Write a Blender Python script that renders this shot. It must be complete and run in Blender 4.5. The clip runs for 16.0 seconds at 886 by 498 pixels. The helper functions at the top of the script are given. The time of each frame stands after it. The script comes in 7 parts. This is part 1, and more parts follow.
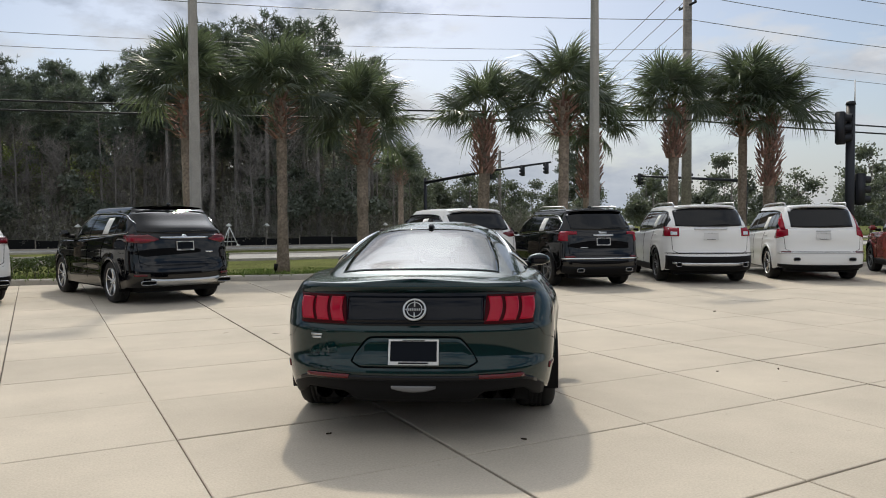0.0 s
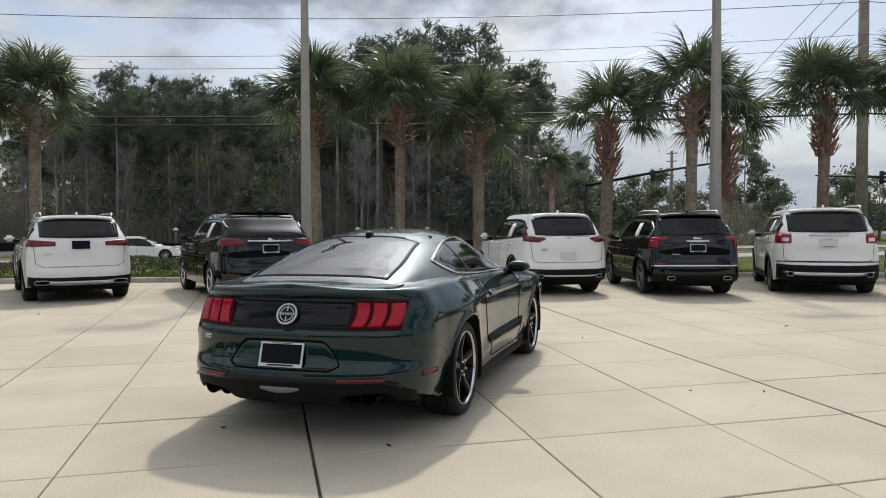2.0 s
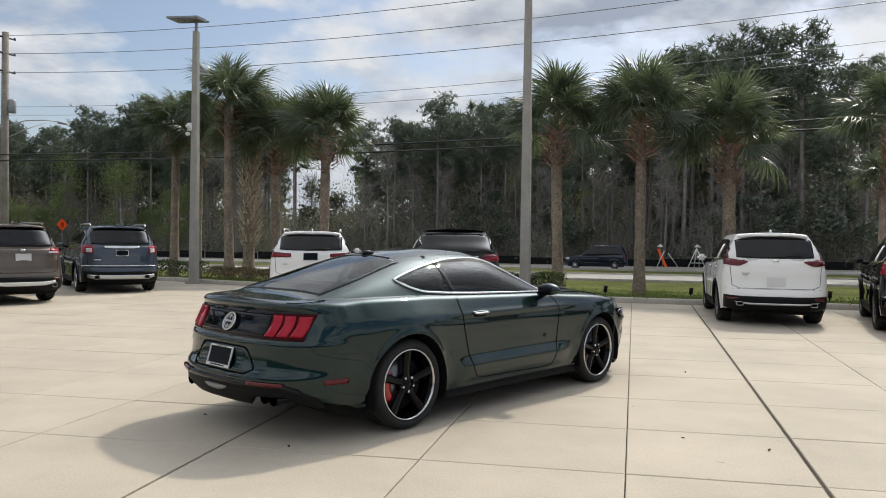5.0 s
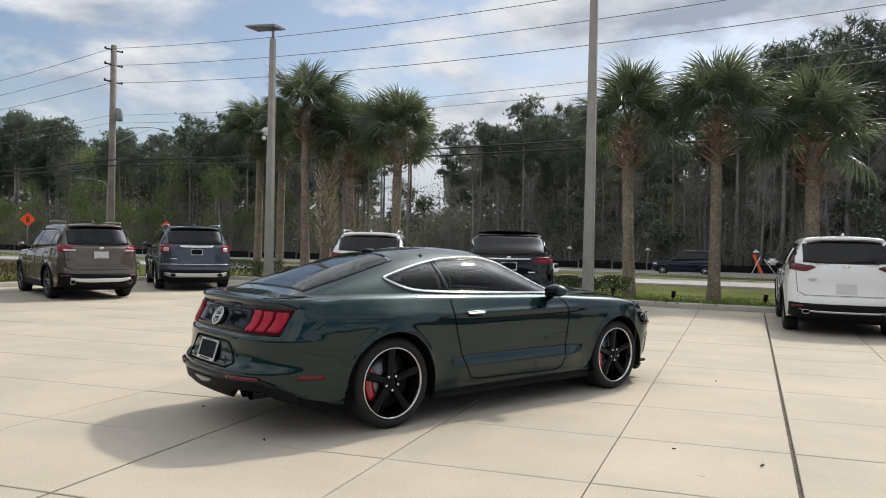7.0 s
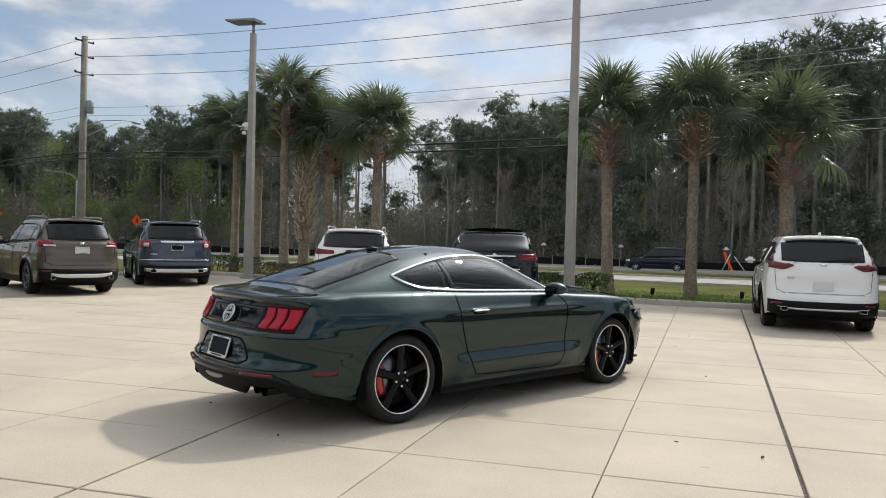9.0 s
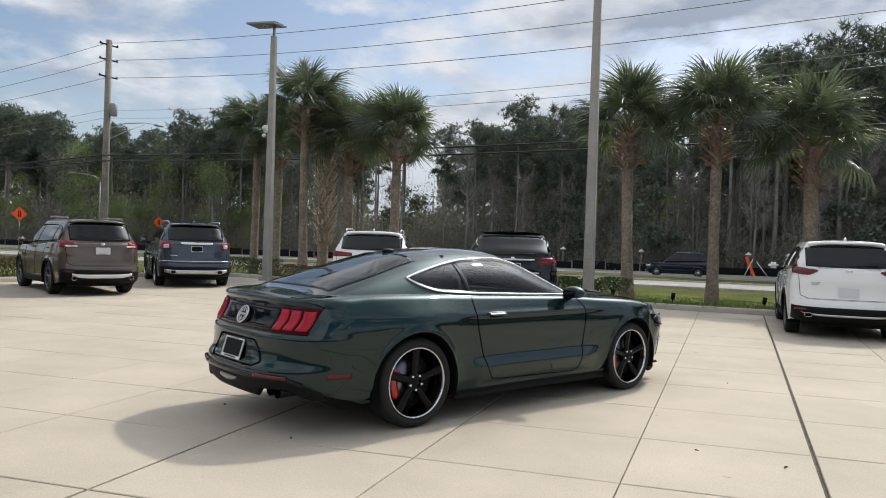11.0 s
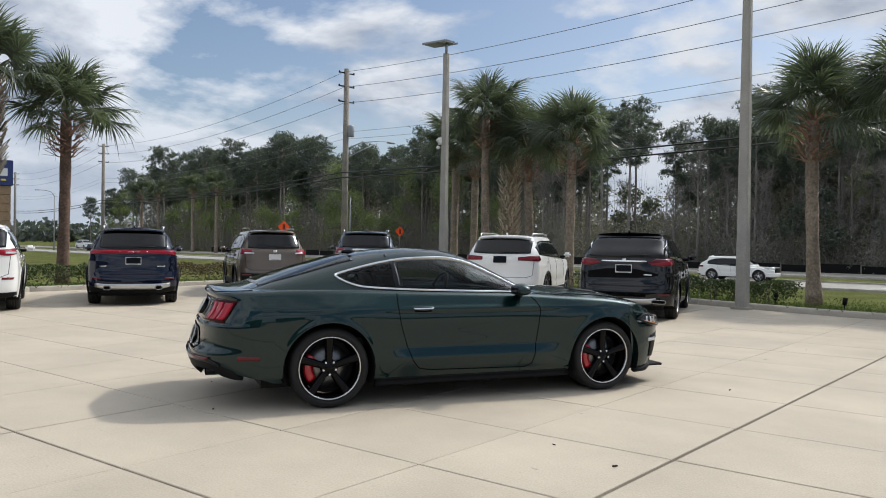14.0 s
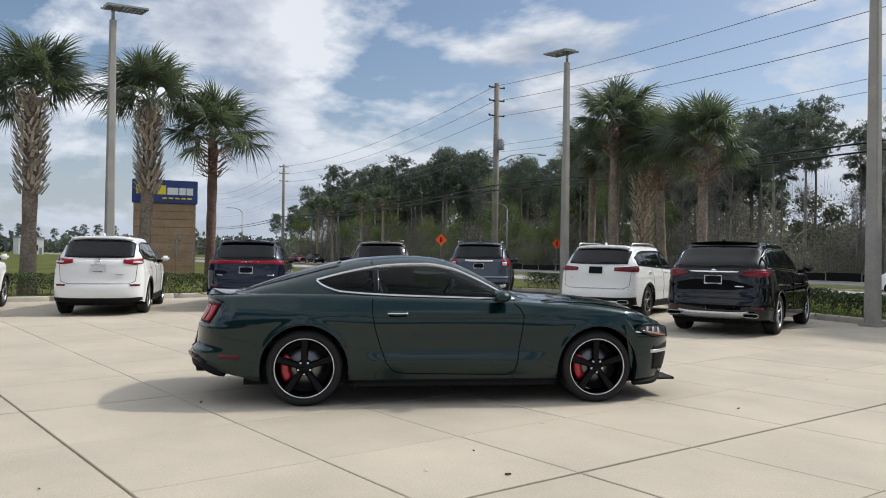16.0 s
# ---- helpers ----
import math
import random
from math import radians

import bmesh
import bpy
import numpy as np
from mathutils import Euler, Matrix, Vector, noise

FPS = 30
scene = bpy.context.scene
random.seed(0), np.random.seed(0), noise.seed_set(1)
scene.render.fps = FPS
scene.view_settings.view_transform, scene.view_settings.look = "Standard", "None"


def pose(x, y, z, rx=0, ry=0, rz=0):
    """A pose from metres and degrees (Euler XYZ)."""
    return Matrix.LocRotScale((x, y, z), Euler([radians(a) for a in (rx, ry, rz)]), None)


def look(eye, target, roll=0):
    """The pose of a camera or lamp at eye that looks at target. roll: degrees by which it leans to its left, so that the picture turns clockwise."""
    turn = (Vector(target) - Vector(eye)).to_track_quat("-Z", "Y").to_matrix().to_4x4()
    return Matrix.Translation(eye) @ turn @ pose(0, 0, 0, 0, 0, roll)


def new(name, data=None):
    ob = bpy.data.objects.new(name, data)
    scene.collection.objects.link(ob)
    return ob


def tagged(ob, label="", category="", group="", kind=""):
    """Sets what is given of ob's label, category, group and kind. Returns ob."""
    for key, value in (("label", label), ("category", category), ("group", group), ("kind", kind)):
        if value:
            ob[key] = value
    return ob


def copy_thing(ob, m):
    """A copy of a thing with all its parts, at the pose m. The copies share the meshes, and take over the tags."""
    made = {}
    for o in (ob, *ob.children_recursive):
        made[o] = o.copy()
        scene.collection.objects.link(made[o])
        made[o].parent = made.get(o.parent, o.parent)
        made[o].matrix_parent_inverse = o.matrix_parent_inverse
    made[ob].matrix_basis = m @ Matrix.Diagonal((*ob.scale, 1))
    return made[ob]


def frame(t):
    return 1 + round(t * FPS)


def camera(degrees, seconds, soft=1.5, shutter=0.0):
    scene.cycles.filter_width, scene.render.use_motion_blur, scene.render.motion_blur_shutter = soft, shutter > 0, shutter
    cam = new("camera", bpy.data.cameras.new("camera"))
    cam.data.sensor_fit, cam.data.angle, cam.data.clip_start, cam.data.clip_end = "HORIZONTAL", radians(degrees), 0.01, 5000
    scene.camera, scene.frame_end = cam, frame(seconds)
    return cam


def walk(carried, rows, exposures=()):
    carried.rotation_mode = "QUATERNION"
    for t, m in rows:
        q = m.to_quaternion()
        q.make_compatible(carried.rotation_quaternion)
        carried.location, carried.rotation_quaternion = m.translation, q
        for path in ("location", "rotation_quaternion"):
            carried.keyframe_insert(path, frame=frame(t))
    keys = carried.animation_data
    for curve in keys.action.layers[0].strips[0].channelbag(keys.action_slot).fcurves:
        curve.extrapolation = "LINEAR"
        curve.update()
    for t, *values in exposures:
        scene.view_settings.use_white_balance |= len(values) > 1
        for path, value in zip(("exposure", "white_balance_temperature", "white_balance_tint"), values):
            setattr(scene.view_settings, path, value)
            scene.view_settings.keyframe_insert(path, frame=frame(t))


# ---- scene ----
cam = camera(62.0, 16.0, soft=1.0)
PATH = [
    (0, (0.281, 0.059, 1.346), (1.106, 1.88, 1.277), -0.3),
    (0.5, (0.7, -0.094, 1.368), (1.436, 1.764, 1.3), -0.3),
    (1, (1.155, -0.31, 1.372), (1.784, 1.587, 1.31), -0.4),
    (1.5, (1.63, -0.41, 1.362), (2.136, 1.523, 1.301), -0.3),
    (2, (2.099, -0.577, 1.368), (2.466, 1.388, 1.31), -0.2),
    (2.5, (2.567, -0.717, 1.369), (2.78, 1.271, 1.314), -0.2),
    (3, (3.063, -0.803, 1.394), (3.118, 1.195, 1.346), -0.1),
    (3.5, (3.55, -0.859, 1.401), (3.448, 1.138, 1.361), 0.0),
    (4, (4.021, -0.813, 1.416), (3.771, 1.171, 1.384), 0.3),
    (4.5, (4.498, -0.785, 1.429), (4.111, 1.177, 1.406), 0.6),
    (5, (4.9, -0.64, 1.423), (4.389, 1.293, 1.404), 0.7),
    (5.2, (5.047, -0.6, 1.429), (4.494, 1.322, 1.41), 0.7),
    (7.3, (5.652, -0.295, 1.39), (4.898, 1.557, 1.376), 1.2),
    (7.5, (5.593, -0.323, 1.393), (4.852, 1.534, 1.375), 1.2),
    (8, (5.478, -0.45, 1.398), (4.771, 1.42, 1.375), 1.3),
    (10.3, (5.337, -0.534, 1.426), (4.665, 1.35, 1.407), 1.5),
    (10.5, (5.313, -0.478, 1.414), (4.631, 1.402, 1.4), 1.8),
    (11, (5.422, -0.439, 1.401), (4.694, 1.424, 1.386), 1.8),
    (11.5, (5.819, -0.41, 1.405), (5.023, 1.425, 1.388), 1.9),
    (12, (6.224, -0.25, 1.385), (5.337, 1.542, 1.368), 1.9),
    (12.5, (6.697, -0.084, 1.4), (5.702, 1.651, 1.377), 1.6),
    (13, (7.155, 0.086, 1.406), (6.053, 1.755, 1.383), 1.4),
    (13.5, (7.581, 0.35, 1.417), (6.374, 1.944, 1.396), 1.2),
    (14, (8.022, 0.585, 1.413), (6.715, 2.099, 1.398), 0.9),
    (14.5, (8.37, 0.902, 1.415), (6.971, 2.331, 1.407), 0.7),
    (15, (8.757, 1.17, 1.41), (7.273, 2.511, 1.41), 0.7),
    (15.5, (9.024, 1.509, 1.376), (7.466, 2.763, 1.385), 0.7),
    (16, (9.294, 1.814, 1.382), (7.674, 2.987, 1.395), 0.8),
]
walk(cam, [(t, look(eye, target, roll)) for t, eye, target, roll in PATH],
     exposures=[(0, -0.15, 6470, 10), (5, 0.0, 6500, 10), (8, 0.05, 6490, 10), (11, 0.05, 6370, 10), (16, -0.06, 6240, 10)])

# ---------------------------------------------------------------- sky and sun
SUN_AZ, SUN_EL = 73.0, 46.0          # degrees from +x, and above the horizon
world = bpy.data.worlds.new("sky")
scene.world = world
world.use_nodes = True
wt = world.node_tree
wt.nodes.clear()


def wnode(kind, **props):
    n = wt.nodes.new(kind)
    for key, value in props.items():
        if key in n.inputs:
            n.inputs[key].default_value = value
        else:
            n.inputs[int(key[1:])].default_value = value
    return n


sky = wt.nodes.new("ShaderNodeTexSky")
sky.sky_type, sky.sun_disc = "NISHITA", False
sky.sun_elevation, sky.sun_rotation = radians(SUN_EL), radians(90 - SUN_AZ)
sky.air_density, sky.dust_density = 1.0, 1.6
coord = wt.nodes.new("ShaderNodeTexCoord")
split = wt.nodes.new("ShaderNodeSeparateXYZ")
wt.links.new(coord.outputs["Generated"], split.inputs[0])
lift = wnode("ShaderNodeMath", i1=0.46)
lift.operation = "ADD"
wt.links.new(split.outputs[2], lift.inputs[0])
floor_z = wnode("ShaderNodeMath", i1=0.05)
floor_z.operation = "MAXIMUM"
wt.links.new(lift.outputs[0], floor_z.inputs[0])
flat = wt.nodes.new("ShaderNodeVectorMath")
flat.operation = "DIVIDE"
spread = wt.nodes.new("ShaderNodeCombineXYZ")
for k in range(3):
    wt.links.new(floor_z.outputs[0], spread.inputs[k])
wt.links.new(coord.outputs["Generated"], flat.inputs[0])
wt.links.new(spread.outputs[0], flat.inputs[1])
tall = wt.nodes.new("ShaderNodeVectorMath")            # clouds are wider than high
tall.operation = "MULTIPLY"
tall.inputs[1].default_value = (1.0, 1.0, 2.1)
wt.links.new(flat.outputs[0], tall.inputs[0])


def cloud_mass(shift):
    """How thick the cloud is along a direction: banks, and billows on them; shift moves the place that is looked at."""
    at = wt.nodes.new("ShaderNodeVectorMath")
    at.operation = "ADD"
    at.inputs[1].default_value = shift
    wt.links.new(tall.outputs[0], at.inputs[0])
    bank_noise = wnode("ShaderNodeTexNoise", Scale=1.75, Detail=9.0, Roughness=0.56, Distortion=0.15)
    wt.links.new(at.outputs[0], bank_noise.inputs["Vector"])
    billow = wnode("ShaderNodeTexNoise", Scale=6.5, Detail=6.0, Roughness=0.55)
    wt.links.new(at.outputs[0], billow.inputs["Vector"])
    total = wnode("ShaderNodeMath", i1=0.20)
    total.operation = "MULTIPLY_ADD"
    wt.links.new(billow.outputs[0], total.inputs[0])
    wt.links.new(bank_noise.outputs[0], total.inputs[2])
    return total


cloud = cloud_mass((0.0, 0.0, 0.0))
sunward = cloud_mass((0.045 * math.cos(radians(SUN_AZ)), 0.045 * math.sin(radians(SUN_AZ)), 0.13))
cover = wt.nodes.new("ShaderNodeValToRGB")
cover.color_ramp.elements[0].position, cover.color_ramp.elements[1].position = 0.555, 0.640
above = wnode("ShaderNodeMapRange")                    # the cover closes overhead
above.inputs[1].default_value, above.inputs[2].default_value, above.inputs[3].default_value, above.inputs[4].default_value = 0.36, 0.85, 0.0, 0.15
wt.links.new(split.outputs[2], above.inputs[0])
filled = wnode("ShaderNodeMath")
filled.operation = "ADD"
wt.links.new(cloud.outputs[0], filled.inputs[0])
wt.links.new(above.outputs[0], filled.inputs[1])
wt.links.new(filled.outputs[0], cover.inputs[0])
relief = wnode("ShaderNodeMath")                       # thinner towards the sun: a lit crest; thicker: a grey base
relief.operation = "SUBTRACT"
wt.links.new(sunward.outputs[0], relief.inputs[0])
wt.links.new(cloud.outputs[0], relief.inputs[1])
thick = wnode("ShaderNodeMath", i1=1.5)
thick.operation = "MULTIPLY_ADD"
wt.links.new(relief.outputs[0], thick.inputs[0])
wt.links.new(cloud.outputs[0], thick.inputs[2])
tone = wt.nodes.new("ShaderNodeValToRGB")
tone.color_ramp.elements[0].position, tone.color_ramp.elements[1].position = 0.56, 0.76
tone.color_ramp.elements[0].color, tone.color_ramp.elements[1].color = (7.8, 8.0, 8.3, 1), (3.5, 4.0, 4.9, 1)
wt.links.new(thick.outputs[0], tone.inputs[0])
toward = wt.nodes.new("ShaderNodeVectorMath")        # thin cloud glows round the sun
toward.operation = "DOT_PRODUCT"
wt.links.new(coord.outputs["Generated"], toward.inputs[0])
toward.inputs[1].default_value = (math.cos(radians(SUN_AZ)) * math.cos(radians(SUN_EL)), math.sin(radians(SUN_AZ)) * math.cos(radians(SUN_EL)), math.sin(radians(SUN_EL)))
clip = wnode("ShaderNodeMath", i1=0.0)
clip.operation = "MAXIMUM"
wt.links.new(toward.outputs["Value"], clip.inputs[0])
near = wnode("ShaderNodeMath", i1=32.0)
near.operation = "POWER"
wt.links.new(clip.outputs[0], near.inputs[0])
front = wnode("ShaderNodeMath", i1=-0.34, i2=1.18)     # cloud away from the sun shows its lit side
front.operation = "MULTIPLY_ADD"
wt.links.new(toward.outputs["Value"], front.inputs[0])
wide = wnode("ShaderNodeMath", i1=9.0)
wide.operation = "POWER"
wt.links.new(clip.outputs[0], wide.inputs[0])
halo = wnode("ShaderNodeMath", i1=0.55)
halo.operation = "MULTIPLY_ADD"
wt.links.new(wide.outputs[0], halo.inputs[0])
wt.links.new(front.outputs[0], halo.inputs[2])
glow = wnode("ShaderNodeMath", i1=8.0)
glow.operation = "MULTIPLY_ADD"
wt.links.new(near.outputs[0], glow.inputs[0])
wt.links.new(halo.outputs[0], glow.inputs[2])
lit = wt.nodes.new("ShaderNodeVectorMath")
lit.operation = "SCALE"
wt.links.new(tone.outputs[0], lit.inputs[0])
wt.links.new(glow.outputs[0], lit.inputs["Scale"])
mixed = wt.nodes.new("ShaderNodeMix")
mixed.data_type = "RGBA"
wt.links.new(cover.outputs[0], mixed.inputs[0])
clear = wt.nodes.new("ShaderNodeVectorMath")             # the blue between the clouds is pale and bright
clear.operation = "MULTIPLY"
clear.inputs[1].default_value = (1.16, 1.14, 1.12)
wt.links.new(sky.outputs[0], clear.inputs[0])
wt.links.new(clear.outputs[0], mixed.inputs[6])
wt.links.new(lit.outputs[0], mixed.inputs[7])
haze = wt.nodes.new("ShaderNodeMapRange")              # pale haze towards the horizon
haze.inputs[1].default_value, haze.inputs[2].default_value, haze.inputs[3].default_value, haze.inputs[4].default_value = 0.20, 0.0, 0.0, 0.85
wt.links.new(split.outputs[2], haze.inputs[0])
hazy = wt.nodes.new("ShaderNodeMix")
hazy.data_type = "RGBA"
hazy.inputs[7].default_value = (5.2, 5.75, 6.5, 1)
wt.links.new(haze.outputs[0], hazy.inputs[0])
wt.links.new(mixed.outputs[2], hazy.inputs[6])
back = wnode("ShaderNodeBackground", Strength=0.1)
wt.links.new(hazy.outputs[2], back.inputs[0])
wout = wt.nodes.new("ShaderNodeOutputWorld")
wt.links.new(back.outputs[0], wout.inputs[0])

sun = new("sun", bpy.data.lights.new("sun", "SUN"))
sun.data.energy, sun.data.angle, sun.data.color = 2.5, radians(2.2), (1.0, 0.915, 0.765)
to_sun = Vector((math.cos(radians(SUN_AZ)) * math.cos(radians(SUN_EL)), math.sin(radians(SUN_AZ)) * math.cos(radians(SUN_EL)), math.sin(radians(SUN_EL))))
sun.matrix_world = look(to_sun * 100, (0, 0, 0))

# ---------------------------------------------------------------- materials
def material(name, color, rough=0.5, metal=0.0, grain=0.0, grain_scale=40.0, stain=0.0, stain_scale=1.5, bump=0.0, coat=0.0, spread=0.0,
             transmission=0.0, emission=0.0, ior=1.5, leaf=0.0, islands=0.0, flake=0.0):
    """A surface with colour varied at two scales, bump from the finer one, and a shift by object (spread) or by island."""
    m = bpy.data.materials.new(name)
    m.use_nodes = True
    t = m.node_tree
    b = t.nodes["Principled BSDF"]
    b.inputs["Base Color"].default_value = (*color, 1)
    b.inputs["Roughness"].default_value, b.inputs["Metallic"].default_value = rough, metal
    b.inputs["Coat Weight"].default_value, b.inputs["Coat Roughness"].default_value = coat, 0.012
    b.inputs["Transmission Weight"].default_value, b.inputs["IOR"].default_value = transmission, ior
    if emission:
        b.inputs["Emission Color"].default_value, b.inputs["Emission Strength"].default_value = (*color, 1), emission
    link = t.links.new
    co = t.nodes.new("ShaderNodeTexCoord")
    source = None
    where = t.nodes.new("ShaderNodeNewGeometry").outputs["Position"] if (stain or grain) else None

    def times(a, factor_socket, low, high, last):
        ramp = t.nodes.new("ShaderNodeMapRange")
        ramp.inputs[1].default_value, ramp.inputs[2].default_value = a
        ramp.inputs[3].default_value, ramp.inputs[4].default_value = low, high
        link(factor_socket, ramp.inputs[0])
        mul = t.nodes.new("ShaderNodeMix")
        mul.data_type, mul.blend_type = "RGBA", "MULTIPLY"
        mul.inputs[0].default_value = 1.0
        if last is None:
            mul.inputs[6].default_value = (*color, 1)
        else:
            link(last, mul.inputs[6])
        link(ramp.outputs[0], mul.inputs[7])
        return mul.outputs[2]

    if stain:
        n = t.nodes.new("ShaderNodeTexNoise")
        n.inputs["Scale"].default_value, n.inputs["Detail"].default_value, n.inputs["Roughness"].default_value = stain_scale, 6, 0.6
        link(where, n.inputs["Vector"])
        source = times((0.3, 0.7), n.outputs[0], 1 - stain, 1 + stain, source)
    if grain:
        n = t.nodes.new("ShaderNodeTexNoise")
        n.inputs["Scale"].default_value, n.inputs["Detail"].default_value = grain_scale, 4
        link(where if not leaf else co.outputs["Object"], n.inputs["Vector"])
        source = times((0.3, 0.7), n.outputs[0], 1 - grain, 1 + grain, source)
        if bump:
            bp = t.nodes.new("ShaderNodeBump")
            bp.inputs["Strength"].default_value, bp.inputs["Distance"].default_value = bump, 0.02
            link(n.outputs[0], bp.inputs["Height"])
            link(bp.outputs[0], b.inputs["Normal"])
    if spread:
        source = times((0, 1), t.nodes.new("ShaderNodeObjectInfo").outputs["Random"], 1 - spread, 1 + spread, source)
    if islands:
        source = times((0, 1), t.nodes.new("ShaderNodeNewGeometry").outputs["Random Per Island"], 1 - islands, 1 + islands, source)
    if flake:
        n = t.nodes.new("ShaderNodeTexVoronoi")
        n.inputs["Scale"].default_value = 900
        link(co.outputs["Object"], n.inputs["Vector"])
        source = times((0, 1), n.outputs["Distance"], 1 - flake, 1 + flake, source)
    if source is not None:
        link(source, b.inputs["Base Color"])
    if leaf:
        tr = t.nodes.new("ShaderNodeBsdfTranslucent")
        tr.inputs[0].default_value = (color[0] * 1.4, color[1] * 1.5, color[2] * 0.9, 1)
        mix = t.nodes.new("ShaderNodeMixShader")
        mix.inputs[0].default_value = leaf
        link(b.outputs[0], mix.inputs[1])
        link(tr.outputs[0], mix.inputs[2])
        link(mix.outputs[0], t.nodes["Material Output"].inputs[0])
    return m


CONCRETE = material("concrete", (0.440, 0.388, 0.312), 0.85, grain=0.09, grain_scale=75, stain=0.13, stain_scale=0.7, bump=0.08, spread=0.035)


def weather(m):
    """Oil specks and faint scuffs over a concrete surface."""
    t = m.node_tree
    b = t.nodes["Principled BSDF"]
    where = t.nodes.new("ShaderNodeNewGeometry").outputs["Position"]
    last = b.inputs["Base Color"].links[0].from_socket
    warp = t.nodes.new("ShaderNodeTexNoise")
    warp.inputs["Scale"].default_value, warp.inputs["Detail"].default_value = 3.0, 5
    t.links.new(where, warp.inputs["Vector"])
    bent = t.nodes.new("ShaderNodeVectorMath")
    bent.operation = "MULTIPLY_ADD"
    bent.inputs[1].default_value = (0.35, 0.35, 0.35)
    t.links.new(warp.outputs["Color"], bent.inputs[0])
    t.links.new(where, bent.inputs[2])
    for scale, feature, socket, lo, hi, dark in ((0.85, "F1", "Distance", 0.012, 0.030, 0.35), (2.6, "F1", "Distance", 0.010, 0.045, 0.72), (7.0, "F1", "Distance", 0.03, 0.09, 0.86)):
        v = t.nodes.new("ShaderNodeTexVoronoi")
        v.feature, v.inputs["Scale"].default_value = feature, scale
        t.links.new(bent.outputs[0], v.inputs["Vector"])
        ramp = t.nodes.new("ShaderNodeMapRange")
        for k, value in enumerate((lo, hi, dark, 1.0)):
            ramp.inputs[k + 1].default_value = value
        t.links.new(v.outputs[socket], ramp.inputs[0])
        mul = t.nodes.new("ShaderNodeMix")
        mul.data_type, mul.blend_type = "RGBA", "MULTIPLY"
        mul.inputs[0].default_value = 1.0
        t.links.new(last, mul.inputs[6])
        t.links.new(ramp.outputs[0], mul.inputs[7])
        last = mul.outputs[2]
    t.links.new(last, b.inputs["Base Color"])


weather(CONCRETE)
JOINT = material("joint_filler", (0.092, 0.078, 0.064), 0.95, grain=0.5, grain_scale=28, stain=0.4, stain_scale=3.0)
KERB = material("kerb_concrete", (0.40, 0.37, 0.32), 0.9, grain=0.12, grain_scale=60, stain=0.2, stain_scale=2, bump=0.15)
GRASS_SOIL = material("grass_soil", (0.098, 0.108, 0.036), 0.95, ior=1.08, grain=0.5, grain_scale=9, stain=0.35, stain_scale=0.35, bump=0.3)
ROAD = material("road_surface", (0.30, 0.29, 0.27), 0.9, grain=0.12, grain_scale=30, stain=0.15, stain_scale=0.5)


def glass(name, tint, gloss=0.04):
    """A tinted pane: clear through, with a mirror gloss that grows at grazing angles."""
    m = bpy.data.materials.new(name)
    m.use_nodes = True
    t = m.node_tree
    t.nodes.remove(t.nodes["Principled BSDF"])
    a, b, edge, mix = (t.nodes.new("ShaderNode" + k) for k in ("BsdfTransparent", "BsdfGlossy", "LayerWeight", "MixShader"))
    a.inputs[0].default_value = (*tint, 1)
    b.inputs["Roughness"].default_value = 0.01
    edge.inputs[0].default_value = 0.5
    rise, total = t.nodes.new("ShaderNodeMath"), t.nodes.new("ShaderNodeMath")
    rise.operation, total.operation = "POWER", "MULTIPLY_ADD"
    rise.inputs[1].default_value = 4.5
    total.inputs[1].default_value, total.inputs[2].default_value = 1 - gloss, gloss
    t.links.new(edge.outputs["Facing"], rise.inputs[0])
    t.links.new(rise.outputs[0], total.inputs[0])
    t.links.new(total.outputs[0], mix.inputs[0])
    t.links.new(a.outputs[0], mix.inputs[1])
    t.links.new(b.outputs[0], mix.inputs[2])
    t.links.new(mix.outputs[0], t.nodes["Material Output"].inputs[0])
    return m


def car_paint(name, color, metal=0.0, rough=0.4, flake=0.0, coat_ior=1.5):
    """Colour under one clear coat: the coat alone is glossy."""
    m = material(name, color, rough, metal=metal, coat=1.0, flake=flake)
    m.node_tree.nodes["Principled BSDF"].inputs["Specular IOR Level"].default_value = 0.0
    m.node_tree.nodes["Principled BSDF"].inputs["Coat IOR"].default_value = coat_ior
    return m


PAINT_GREEN = car_paint("dark_green_metallic_paint", (0.0013, 0.0172, 0.0180), 0.75, 0.42, flake=0.35, coat_ior=1.50)
TYRE = material("tyre_rubber", (0.007, 0.007, 0.0075), 0.75, grain=0.25, grain_scale=120, bump=0.2)
RUBBER = material("black_plastic", (0.006, 0.006, 0.0068), 0.6, ior=1.25, grain=0.15, grain_scale=200, bump=0.05)
SEAM = material("panel_gap", (0.002, 0.002, 0.0025), 0.9, ior=1.15)
GLOSS_BLACK = material("gloss_black", (0.003, 0.0038, 0.0065), 0.06, ior=1.33)
WHEEL_BLACK = material("black_wheel_paint", (0.003, 0.003, 0.0035), 0.12, ior=1.25)
RIM_WELL = material("dark_rim_barrel", (0.035, 0.035, 0.036), 0.5, metal=0.5)
SMOKED_CHROME = material("smoked_chrome", (0.30, 0.31, 0.32), 0.12, metal=1.0)
CHROME = material("chrome", (0.78, 0.79, 0.80), 0.09, metal=1.0)
SATIN = material("satin_aluminium", (0.55, 0.56, 0.57), 0.3, metal=1.0, grain=0.05, grain_scale=90)
BRUSHED = material("machined_alloy", (0.62, 0.63, 0.64), 0.25, metal=1.0)
GREY_ALLOY = material("grey_alloy", (0.16, 0.165, 0.17), 0.3, metal=0.8)
